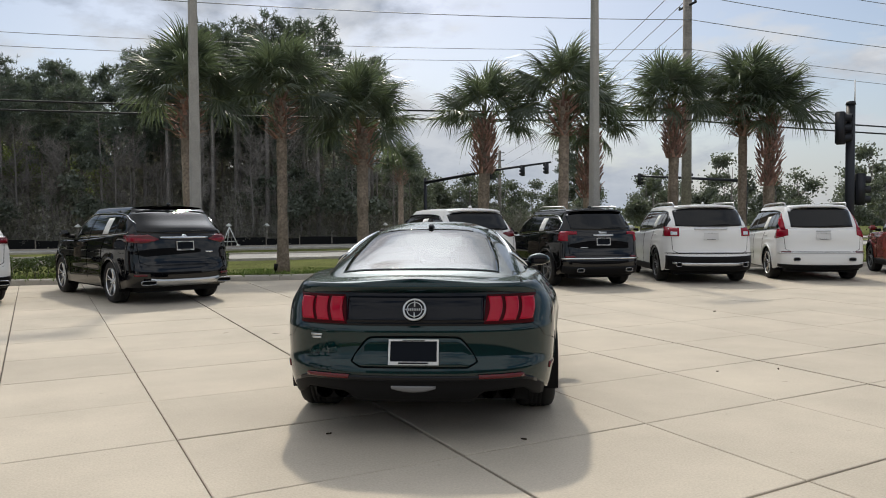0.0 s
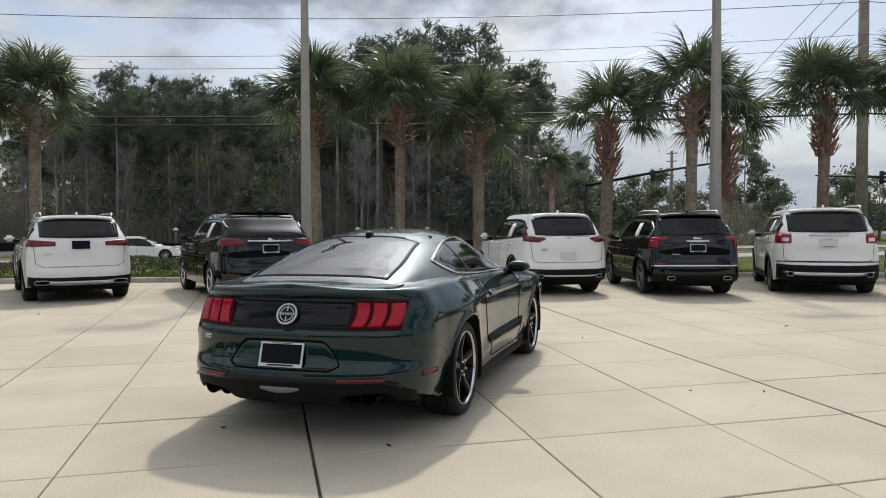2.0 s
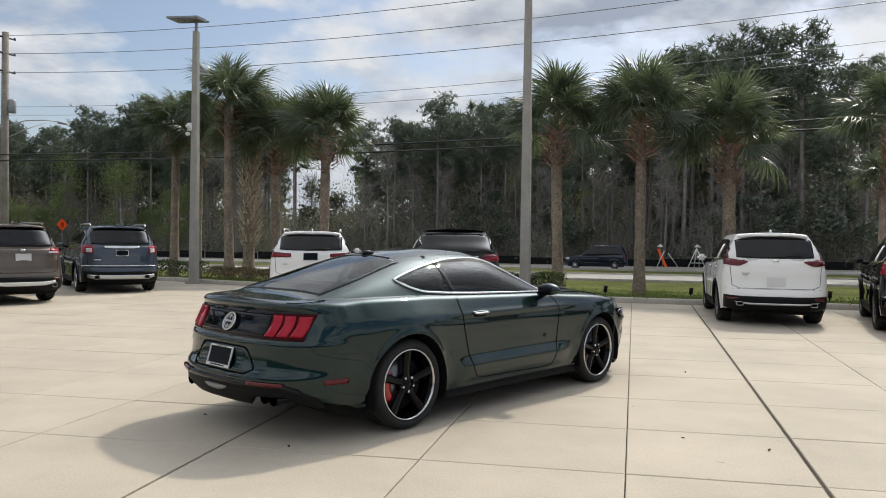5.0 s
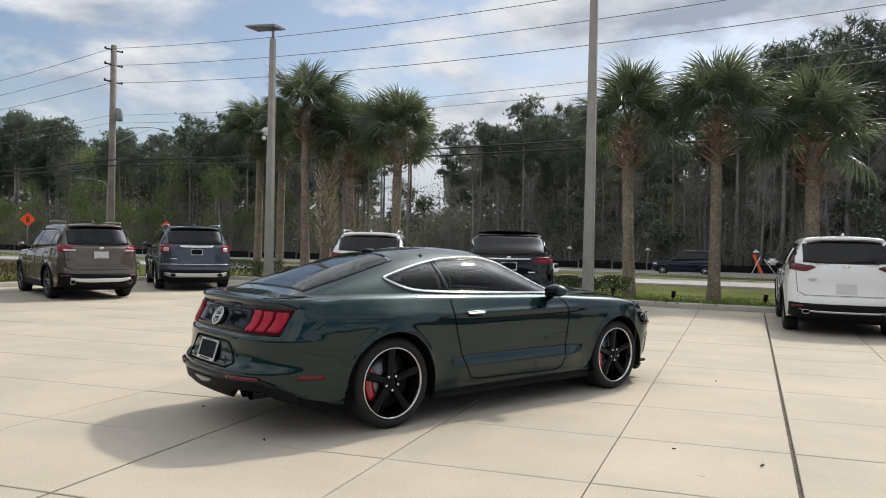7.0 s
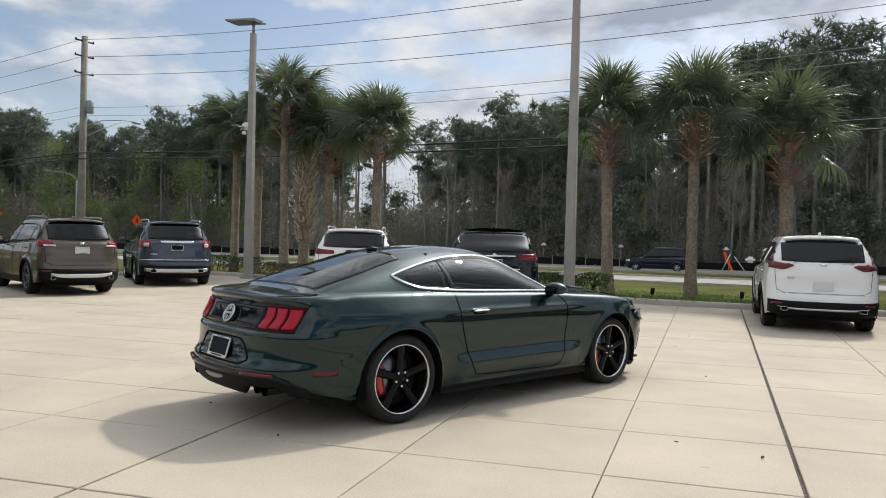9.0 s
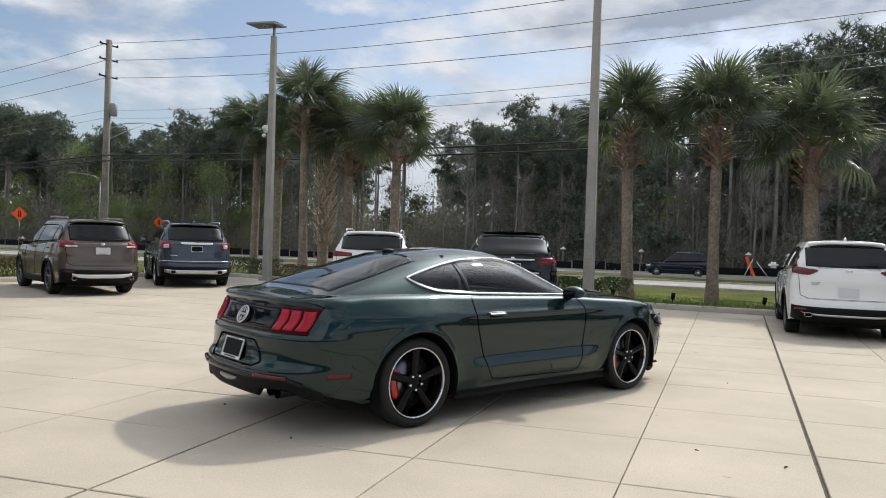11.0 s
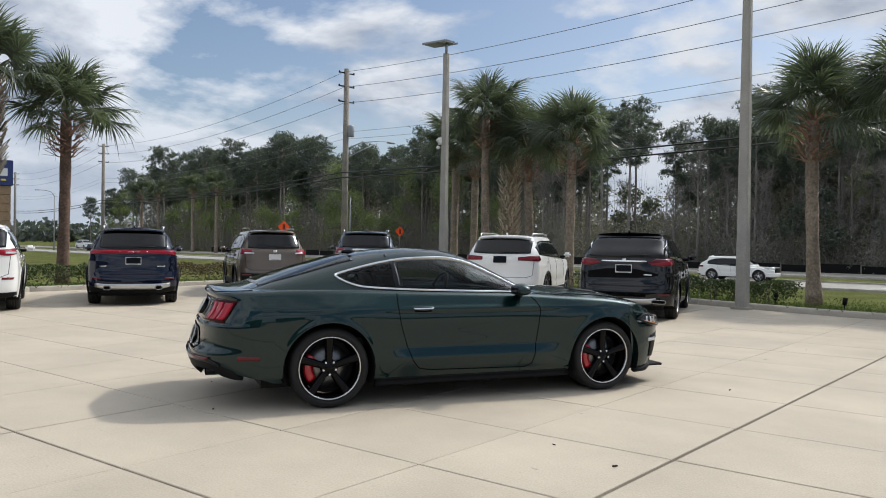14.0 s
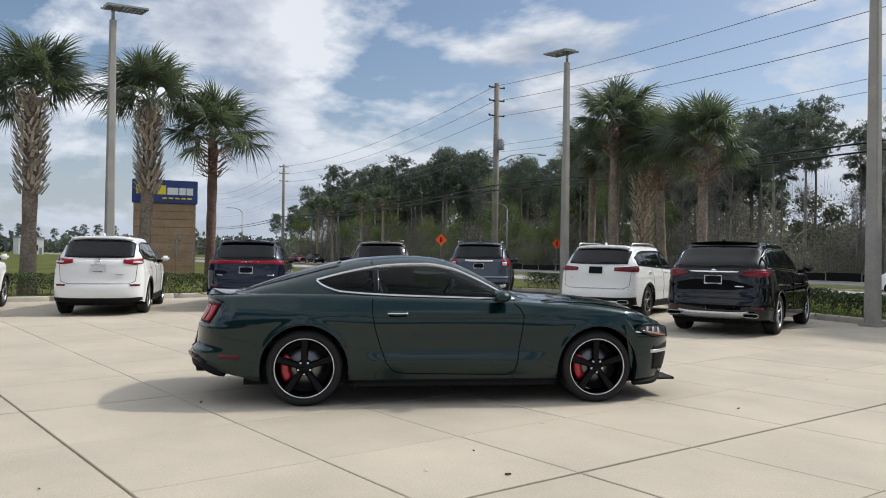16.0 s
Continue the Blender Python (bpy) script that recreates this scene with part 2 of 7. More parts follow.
DISC = material("brake_disc_steel", (0.17, 0.17, 0.175), 0.35, metal=1.0, grain=0.1, grain_scale=80)
RED_CALIPER = material("red_caliper_paint", (0.40, 0.006, 0.016), 0.3, coat=0.6)
LAMP_RED = car_paint("red_lamp_lens", (0.35, 0.003, 0.020), coat_ior=1.36)
LAMP_CRIMSON = car_paint("crimson_lamp_lens", (0.23, 0.003, 0.014), coat_ior=1.42)
LAMP_DEEP = car_paint("deep_red_lamp_lens", (0.10, 0.003, 0.006))
LAMP_HOUSING = material("dark_red_lamp_housing", (0.050, 0.001, 0.004), 0.5, ior=1.2)
LAMP_SMOKED = material("smoked_lamp_lens", (0.07, 0.072, 0.08), 0.05, metal=0.3, coat=1.0)
LAMP_CLEAR = material("clear_lamp_lens", (0.62, 0.63, 0.66), 0.08, metal=0.4, coat=1.0)
LAMP_AMBER = material("amber_lamp_lens", (0.42, 0.12, 0.02), 0.12, coat=1.0)
PLATE_DARK = material("plate_dark", (0.004, 0.006, 0.010), 0.5, ior=1.2)
PLATE_PALE = material("plate_silver", (0.62, 0.62, 0.62), 0.35)
STICKER = material("white_paper", (0.72, 0.72, 0.70), 0.7)
CABIN = material("cabin_trim", (0.012, 0.012, 0.0125), 0.7, grain=0.2, grain_scale=60)
SEAT = material("black_leather", (0.022, 0.021, 0.021), 0.45, grain=0.15, grain_scale=90, bump=0.05)
PRIVACY = material("privacy_glass", (0.003, 0.0035, 0.0045), 0.01, ior=1.42)
TINTED = glass("tinted_window_glass", (0.30, 0.33, 0.34), 0.018)
FRIT = material("black_glass_border", (0.003, 0.003, 0.004), 0.02, ior=1.5)
REAR_PANE = glass("tinted_rear_glass", (0.28, 0.31, 0.31), 0.055)
WINDSCREEN = glass("windscreen_glass", (0.62, 0.68, 0.64))
PALM_LEAF = material("palm_leaf", (0.092, 0.112, 0.086), 0.30, grain=0.2, grain_scale=3, leaf=0.40, spread=0.25)
PALM_STEM = material("palm_stem", (0.13, 0.14, 0.06), 0.6, grain=0.2, grain_scale=8)
PALM_TRUNK = material("palm_trunk", (0.26, 0.205, 0.160), 0.95, grain=0.35, grain_scale=14, stain=0.3, stain_scale=3, bump=0.5, spread=0.12)
PALM_BROWN = material("palm_brown_trunk", (0.15, 0.095, 0.070), 0.95, grain=0.35, grain_scale=14, stain=0.3, stain_scale=3, bump=0.5)
REVERSE_LENS = material("grey_lamp_lens", (0.16, 0.162, 0.168), 0.15, coat=0.5)
PALM_BOOT_PALE_SUNLIT = material("palm_pale_sunlit_leaf_base", (0.44, 0.37, 0.30), 0.9, grain=0.3, grain_scale=12, bump=0.3, islands=0.4)
PALM_BOOT = material("palm_leaf_base", (0.31, 0.180, 0.148), 0.9, grain=0.3, grain_scale=12, bump=0.3, islands=0.35)
BARK = material("pine_bark", (0.235, 0.212, 0.198), 0.95, grain=0.35, grain_scale=9, stain=0.25, stain_scale=1.5, bump=0.4)
NEEDLES = material("pine_needles", (0.110, 0.133, 0.118), 0.6, leaf=0.30, islands=0.35, spread=0.15)
LEAVES = material("spring_leaves", (0.180, 0.215, 0.105), 0.55, leaf=0.45, islands=0.3, spread=0.2)
BRUSHWOOD = material("brown_undergrowth", (0.205, 0.197, 0.175), 0.8, leaf=0.25, islands=0.4, spread=0.25)
DARK_LEAVES = material("dark_leaves", (0.120, 0.136, 0.112), 0.6, leaf=0.28, islands=0.4, spread=0.2)
# Blue-grey haze of distance is mixed into this leaf colour.
FAR_HAZE_LEAVES = material("far_haze_tinted_leaves", (0.105, 0.122, 0.118), 0.9, ior=1.1, leaf=0.3, islands=0.3)
DRY_TWIGS = material("dry_twigs", (0.235, 0.215, 0.20), 0.9, islands=0.3, spread=0.2)
HEDGE_LEAF = material("hedge_leaves", (0.06, 0.085, 0.032), 0.75, leaf=0.25, islands=0.4)
HEDGE_DRY = material("brown_shrub_leaves", (0.115, 0.085, 0.045), 0.7, leaf=0.2, islands=0.4)
GRASS_BLADE = material("grass_blades", (0.095, 0.135, 0.035), 0.7, leaf=0.25, islands=0.35)
POLE_GREY = material("concrete_pole", (0.33, 0.315, 0.285), 0.8, grain=0.12, grain_scale=40, stain=0.12, stain_scale=2.0, bump=0.1)
WOOD_POLE = material("weathered_wood_pole", (0.25, 0.225, 0.195), 0.9, grain=0.25, grain_scale=12, stain=0.2, bump=0.2)
LAMP_METAL = material("grey_painted_metal", (0.26, 0.27, 0.28), 0.45, metal=0.3, grain=0.05)
CABLE = material("black_cable", (0.012, 0.012, 0.013), 0.7)
WIRE = material("aluminium_wire", (0.24, 0.245, 0.25), 0.5, metal=0.5)
WHITE_PLASTIC = material("white_plastic", (0.72, 0.72, 0.70), 0.4)
SIGN_BLUE = material("blue_sign_face", (0.010, 0.030, 0.16), 0.35, coat=0.3, stain=0.05)
SIGN_YELLOW = material("yellow_sign_mark", (0.85, 0.62, 0.03), 0.4)
SIGN_WHITE = material("white_sign_mark", (0.78, 0.78, 0.80), 0.4)
SIGN_BLOCK = material("tan_block", (0.32, 0.215, 0.135), 0.9, grain=0.15, grain_scale=12, stain=0.15, bump=0.2, spread=0.1)
ORANGE = material("orange_sign", (0.95, 0.10, 0.012), 0.5)
SIGNAL_DARK = material("dark_steel", (0.016, 0.018, 0.024), 0.5, metal=0.3)

# ---------------------------------------------------------------- mesh helpers
def link_bm(name, bm, mat, parent=None, label="", smooth=False):
    me = bpy.data.meshes.new(name)
    bm.to_mesh(me)
    bm.free()
    for m in (mat if isinstance(mat, (list, tuple)) else [mat]):
        me.materials.append(m)
    if smooth:
        for p in me.polygons:
            p.use_smooth = True
    ob = new(name, me)
    if parent is not None:
        ob.parent = parent
    if label:
        ob["label"] = label
    return ob


def part(name, bm, mat, parent, label="", smooth=True):
    return link_bm(name, bm, mat, parent, label, smooth)


def thing(name, m, label, category, group="", kind=""):
    ob = new(name)
    ob.empty_display_size = 0.2
    ob.matrix_world = m
    return tagged(ob, label, category, group, kind)


def box_bm(x0, x1, y0, y1, z0, z1, bm=None, bevel=0.0):
    bm = bm or bmesh.new()
    vs = [bm.verts.new(p) for p in ((x0, y0, z0), (x1, y0, z0), (x1, y1, z0), (x0, y1, z0), (x0, y0, z1), (x1, y0, z1), (x1, y1, z1), (x0, y1, z1))]
    fs = [bm.faces.new([vs[i] for i in f]) for f in ((3, 2, 1, 0), (4, 5, 6, 7), (0, 1, 5, 4), (1, 2, 6, 5), (2, 3, 7, 6), (3, 0, 4, 7))]
    if bevel:
        bmesh.ops.bevel(bm, geom=list({e for f in fs for e in f.edges}), offset=bevel, segments=2, affect="EDGES")
    return bm


def tube_bm(points, radii, sides=10, bm=None, closed=False, cap=True):
    """A tube along points with a radius at each."""
    bm = bm or bmesh.new()
    pts = [Vector(p) for p in points]
    radii = radii if hasattr(radii, "__len__") else [radii] * len(pts)
    rings, up = [], None
    for i, p in enumerate(pts):
        a, b = pts[i - 1] if (i or closed) else p, pts[(i + 1) % len(pts)] if (i + 1 < len(pts) or closed) else p
        d = (b - a).normalized()
        side = d.orthogonal().normalized() if up is None else (up - d * up.dot(d)).normalized()
        up = side
        other = d.cross(side)
        rings.append([bm.verts.new(p + radii[i] * (math.cos(u) * side + math.sin(u) * other)) for u in (2 * math.pi * k / sides for k in range(sides))])
    pairs = list(zip(rings, rings[1:])) + ([(rings[-1], rings[0])] if closed else [])
    for r, s in pairs:
        for k in range(sides):
            bm.faces.new((r[k], r[(k + 1) % sides], s[(k + 1) % sides], s[k]))
    if cap and not closed:
        bm.faces.new(rings[0][::-1])
        bm.faces.new(rings[-1])
    return bm

# ---------------------------------------------------------------- vehicle building kit
def curve(*knots):
    """A smooth function through (x, y) knots, flat beyond its ends and free of overshoot."""
    xs, ys = [k[0] for k in knots], [k[1] for k in knots]
    n = len(xs)
    d = [(ys[i + 1] - ys[i]) / (xs[i + 1] - xs[i]) for i in range(n - 1)]
    m = [d[0]] + [0.0 if d[i - 1] * d[i] <= 0 else 2 * d[i - 1] * d[i] / (d[i - 1] + d[i]) for i in range(1, n - 1)] + [d[-1]]

    def value(x):
        if x <= xs[0]:
            return ys[0]
        if x >= xs[-1]:
            return ys[-1]
        i = 0
        while x > xs[i + 1]:
            i += 1
        h = xs[i + 1] - xs[i]
        t = (x - xs[i]) / h
        return ((1 + 2 * t) * (1 - t) ** 2 * ys[i] + t * (1 - t) ** 2 * h * m[i] + t * t * (3 - 2 * t) * ys[i + 1] + t * t * (t - 1) * h * m[i + 1])

    return value


class Loft:
    """A hull of level slices: a rounded tail from the middle line to xa, a flank from xa to xb, and a rounded nose."""

    def __init__(self, tail, nose, xa, xb, width, ztop, tail_n=3.0, nose_n=2.5, shoulder=0.05):
        self.tail, self.nose, self.xa, self.xb, self.width, self.ztop = tail, nose, xa, xb, width, ztop
        self.tail_n, self.nose_n, self.shoulder = tail_n, nose_n, shoulder

    def inset(self, x, z):
        h, r = self.ztop(x) - z, self.shoulder
        return 0.0 if h >= r else r - math.sqrt(max(0.0, r * r - (r - max(h, 0)) ** 2))

    def rear(self, y, z):
        x0 = self.tail(z)
        i = self.inset(x0, z)
        w = self.width(self.xa, z) - i
        q = min(1.0, abs(y) / w)
        x = x0 + i + (self.xa - x0 - i) * (1 - (1 - q ** self.tail_n) ** (1 / self.tail_n))
        return Vector((x, math.copysign(min(abs(y), w), y), z))

    def front(self, y, z):
        x0 = self.nose(z)
        i = self.inset(x0, z)
        w = self.width(self.xb, z) - i
        q = min(1.0, abs(y) / w)
        x = x0 - i - (x0 - i - self.xb) * (1 - (1 - q ** self.nose_n) ** (1 / self.nose_n))
        return Vector((x, math.copysign(min(abs(y), w), y), z))

    def side(self, x, z, sign=1):
        if x < self.xa:
            return self.tail_turn(x, z, sign)
        if x > self.xb:
            x0 = self.nose(z) - self.inset(x, z)
            q = min(1.0, max(0.0, (x - self.xb) / max(x0 - self.xb, 1e-4)))
            w = self.width(self.xb, z) - self.inset(x, z)
            return Vector((min(x, x0), sign * w * (1 - q ** self.nose_n) ** (1 / self.nose_n), z))
        return Vector((x, sign * (self.width(x, z) - self.inset(x, z)), z))

    def tail_turn(self, x, z, sign):
        x0 = self.tail(z) + self.inset(x, z)
        q = min(1.0, max(0.0, (self.xa - x) / max(self.xa - x0, 1e-4)))
        w = self.width(self.xa, z) - self.inset(x, z)
        return Vector((max(x, x0), sign * w * (1 - q ** self.tail_n) ** (1 / self.tail_n), z))

    def columns(self, arches, tail_count=15, nose_count=13, step=0.09):
        """(kind, parameter) along the half outline."""
        cols = [("t", k / tail_count * math.pi / 2) for k in range(tail_count)]
        xs = {self.xa, self.xb}
        x = self.xa
        while x < self.xb:
            xs.add(round(x, 3))
            x += step
        for xc, r in arches:
            xs = {v for v in xs if not xc - r - 0.02 < v < xc + r + 0.02} | {self.xa, self.xb}
            for k in range(17):
                xs.add(xc - r * math.cos(math.pi * k / 16))
            xs |= {xc - r - 0.006, xc + r + 0.006}
        cols += [("s", v) for v in sorted(xs) if self.xa <= v <= self.xb]
        cols += [("n", (1 - k / nose_count) * math.pi / 2) for k in range(1, nose_count + 1)]
        return cols

    def point(self, col, z):
        kind, v = col
        if kind == "s":
            return self.side(v, z)
        if kind == "t":
            return self.rear((self.width(self.xa, z) - self.inset(self.tail(z), z)) * math.sin(v) ** (2 / self.tail_n) * 0.99999, z)
        return self.front((self.width(self.xb, z) - self.inset(self.nose(z), z)) * math.sin(v) ** (2 / self.nose_n) * 0.99999, z)

    def xof(self, col, z=0.6):
        return self.point(col, z).x

    def hull(self, zlow, arches=(), rows=16, cap_rows=8, crown=None, centre=None, skip=None):
        """The bmesh of both halves: flanks from zlow to ztop, and a cap whose middle rises by crown(x, share of half width)."""
        bm = bmesh.new()
        cols = self.columns(arches)
        for sign in (1, -1):
            grid = []
            for c in cols:
                zt = self.ztop(self.xof(c, self.ztop(self.xof(c))))
                x_here = self.xof(c)
                zl = zlow(c, x_here)
                for xc, r in arches:
                    if c[0] == "s" and abs(c[1] - xc) <= r + 1e-6:
                        zl = max(zl, 0.345 + math.sqrt(max(0.0, r * r - (c[1] - xc) ** 2)))
                line = []
                for k in range(rows + 1):
                    v = k / rows
                    v = v if k < rows - 4 else v
                    z = zl + (zt - zl) * (1 - (1 - v) ** 1.35)
                    p = self.point(c, z)
                    line.append(bm.verts.new((p.x, sign * p.y, p.z)))
                edge = self.point(c, zt)
                for k in range(1, cap_rows + 1 if crown else 0):
                    u = k / cap_rows
                    y = edge.y * (1 - u)
                    line.append(bm.verts.new((edge.x, sign * y, zt + crown(edge.x, u))))
                grid.append(line)
            for a, b in zip(grid, grid[1:]):
                for k in range(len(a) - 1):
                    f = (a[k], b[k], b[k + 1], a[k + 1])
                    if skip and skip(sum((v.co for v in f), Vector()) / 4):
                        continue
                    bm.faces.new(f if sign < 0 else f[::-1])
        bmesh.ops.remove_doubles(bm, verts=bm.verts, dist=0.0004)
        bmesh.ops.dissolve_degenerate(bm, edges=bm.edges, dist=0.0002)
        bmesh.ops.recalc_face_normals(bm, faces=bm.faces)
        return bm


def panel(f, a0, a1, low, high, na=12, nb=5, off=0.004, thick=0.012, bm=None, inner=(1.3, 0, 0.6)):
    """A slab on the surface f(a, b), a from a0 to a1 and b from low(a) to high(a), standing off proud of it."""
    bm = bm or bmesh.new()
    low = low if callable(low) else (lambda a, v=low: v)
    high = high if callable(high) else (lambda a, v=high: v)
    inner = Vector(inner)
    outer, back = [], []
    for i in range(na + 1):
        a = a0 + (a1 - a0) * i / na
        lo, hi = low(a), high(a)
        ra, rb = [], []
        for j in range(nb + 1):
            b = lo + (hi - lo) * j / nb
            p = f(a, b)
            e = 0.004
            n = (f(a + e, b) - f(a - e, b)).cross(f(a, b + e) - f(a, b - e))
            n = n.normalized() if n.length > 1e-9 else (p - inner).normalized()
            if n.dot(p - inner) < 0:
                n = -n
            ra.append(bm.verts.new(p + n * off))
            rb.append(bm.verts.new(p + n * (off - thick)))
        outer.append(ra)
        back.append(rb)
    faces = []
    for i in range(na):
        for j in range(nb):
            faces.append(bm.faces.new((outer[i][j], outer[i + 1][j], outer[i + 1][j + 1], outer[i][j + 1])))
    rim = [(i, 0) for i in range(na)] + [(na, j) for j in range(nb)] + [(i, nb) for i in range(na, 0, -1)] + [(0, j) for j in range(nb, 0, -1)]
    for (i, j), (k, l) in zip(rim, rim[1:] + rim[:1]):
        faces.append(bm.faces.new((outer[i][j], back[i][j], back[k][l], outer[k][l])))
    bmesh.ops.recalc_face_normals(bm, faces=faces)
    c = sum((v.co for f2 in faces[:1] for v in f2.verts), Vector()) / 4
    if faces[0].normal.dot(c - inner) < 0:
        bmesh.ops.reverse_faces(bm, faces=faces)
    return bm


def frame_bm(f, a0, a1, low, high, width=0.03, na=24, off=0.006, radius=None, bm=None):
    """A moulding round the outline of a panel: a thin tube that follows it."""
    pts = [f(a0 + (a1 - a0) * i / na, low(a0 + (a1 - a0) * i / na)) for i in range(na + 1)]
    pts += [f(a1 + (a0 - a1) * i / na, high(a1 + (a0 - a1) * i / na)) for i in range(na + 1)]
    out = []
    for p in pts:
        if not out or (p - out[-1]).length > 0.004:
            out.append(p)
    if (out[0] - out[-1]).length < 0.004:
        out.pop()
    return tube_bm(out, radius or width / 2, 6, bm, closed=True)


def seam_bm(f, ab, radius=0.004, bm=None, sub=8):
    """A fine dark gap along the way through the points ab of a surface."""
    pts = []
    for (a, b), (c, d) in zip(ab, ab[1:]):
        for i in range(sub):
            pts.append(f(a + (c - a) * i / sub, b + (d - b) * i / sub))
    pts.append(f(*ab[-1]))
    return tube_bm(pts, radius, 5, bm)


def lathe_bm(profile, sides=40, bm=None, axis_y=0.0, closed=False):
    """A profile of (radius, y) turned about the y axis."""
    bm = bm or bmesh.new()
    rings = [[bm.verts.new((r * math.cos(u), y + axis_y, r * math.sin(u))) for u in (2 * math.pi * k / sides for k in range(sides))] for r, y in profile]
    for a, b in list(zip(rings, rings[1:])) + ([(rings[-1], rings[0])] if closed else []):
        for k in range(sides):
            bm.faces.new((a[k], a[(k + 1) % sides], b[(k + 1) % sides], b[k]))
    bmesh.ops.recalc_face_normals(bm, faces=bm.faces)
    return bm


def wheel_parts(car, x, side, radius, rim_r, y_face, spokes, rim_mat, lip_mat, caliper=None, twin=False, spoke_w=0.075, name="wheel", width=0.24):
    """One wheel with its tyre, spokes, brake disc and nuts. Its outer face lies at y_face to the given side."""
    s = side
    prof = [(rim_r * 0.985, -0.02), (rim_r * 0.93, -0.045), (rim_r * 0.86, -0.10), (rim_r * 0.86, -width + 0.03), (rim_r * 0.98, -width + 0.01)]
    rim = part(name, lathe_bm([(r, s * y) for r, y in prof]), RIM_WELL if rim_mat is not WHEEL_BLACK else rim_mat, car)
    rim.location = (x, s * y_face, radius)
    tyre = [(rim_r * 0.985, -0.018), (rim_r + 0.012, -0.004), (radius - 0.045, 0.004), (radius - 0.018, -0.008), (radius - 0.004, -0.032), (radius, -0.06)]
    tread = []
    for k in range(4):
        y = -0.06 - (width - 0.12) * (k + 1) / 5
        tread += [(radius, y + 0.006), (radius - 0.007, y + 0.004), (radius - 0.007, y - 0.004), (radius, y - 0.006)]
    tyre += tread + [(radius, -width + 0.06), (radius - 0.004, -width + 0.032), (radius - 0.018, -width + 0.008), (rim_r + 0.012, -width), (rim_r * 0.95, -width + 0.015)]
    part("tyre", lathe_bm([(r, s * y) for r, y in tyre], 56 if caliper else 32), TYRE, rim)
    lip = [(rim_r * 0.940, -0.022), (rim_r * 0.948, -0.008), (rim_r * 0.98, -0.004), (rim_r * 0.992, -0.016)]
    part("rim_lip", lathe_bm([(r, s * y) for r, y in lip], 48), lip_mat, rim)
    part("brake_disc", lathe_bm([(0.05, s * -0.10), (rim_r * 0.70, s * -0.10), (rim_r * 0.70, s * -0.125), (0.05, s * -0.125)], 32), DISC, rim)
    part("wheel_well", lathe_bm([(0.02, s * -0.15), (rim_r * 0.84, s * -0.15)], 24), RUBBER, rim)
    for k in range(spokes):
        u = 2 * math.pi * (k + 0.25) / spokes
        bm = bmesh.new()
        arms = ((-0.16, 0.10), (0.16, -0.10)) if twin else ((0, 0),)
        for da, db in arms:
            ring = []
            for r, wd, y in ((0.035, spoke_w * 0.8, -0.035), (rim_r * 0.45, spoke_w * 0.92 * (0.55 if twin else 1), -0.040), (rim_r * 0.78, spoke_w * (0.5 if twin else 1.0), -0.024), (rim_r * 0.95, spoke_w * (0.6 if twin else 1.22), -0.022)):
                a = u + (da * (r / rim_r))
                c, t = Vector((math.cos(a), 0, math.sin(a))), Vector((-math.sin(a), 0, math.cos(a)))
                ring.append([bm.verts.new(c * r + t * (wd * q) + Vector((0, s * (y + dy), 0))) for q, dy in ((-0.5, -0.03), (-0.42, -0.004), (-0.2, 0.004), (0.2, 0.004), (0.42, -0.004), (0.5, -0.03))])
            for a2, b2 in zip(ring, ring[1:]):
                for q in range(5):
                    bm.faces.new((a2[q], a2[q + 1], b2[q + 1], b2[q]))
        bmesh.ops.recalc_face_normals(bm, faces=bm.faces)
        part("spoke", bm, rim_mat, rim)
    part("wheel_cap", lathe_bm([(0.0005, s * -0.018), (0.024, s * -0.018), (0.031, s * -0.026), (0.06, s * -0.034), (0.075, s * -0.05), (0.075, s * -0.09)], 24), rim_mat, rim)
    for k in range(5):
        u = 2 * math.pi * (k + 0.75) / 5
        bm = lathe_bm([(0.0005, s * -0.018), (0.009, s * -0.018), (0.0105, s * -0.023), (0.0105, s * -0.045)], 8)
        bmesh.ops.translate(bm, verts=bm.verts, vec=(0.056 * math.cos(u), 0, 0.056 * math.sin(u)))
        part("lug_nut", bm, CHROME, rim)
    if caliper:
        bm = bmesh.new()
        a0 = math.pi - 0.45 if x < 1 else math.pi - 0.45
        rows = []
        for i in range(9):
            a = a0 - 0.15 + 1.25 * i / 8
            rows.append([bm.verts.new((r * math.cos(a), s * y, r * math.sin(a))) for r, y in ((rim_r * 0.50, -0.13), (rim_r * 0.50, -0.078), (rim_r * 0.60, -0.066), (rim_r * 0.72, -0.066), (rim_r * 0.78, -0.078), (rim_r * 0.78, -0.13))])
        for a2, b2 in zip(rows, rows[1:]):
            for q in range(6):
                bm.faces.new((a2[q], a2[(q + 1) % 6], b2[(q + 1) % 6], b2[q]))
        bm.faces.new(rows[0])
        bm.faces.new(rows[-1][::-1])
        bmesh.ops.recalc_face_normals(bm, faces=bm.faces)
        part("brake_caliper", bm, caliper, rim, "red painted brake caliper")
    return rim


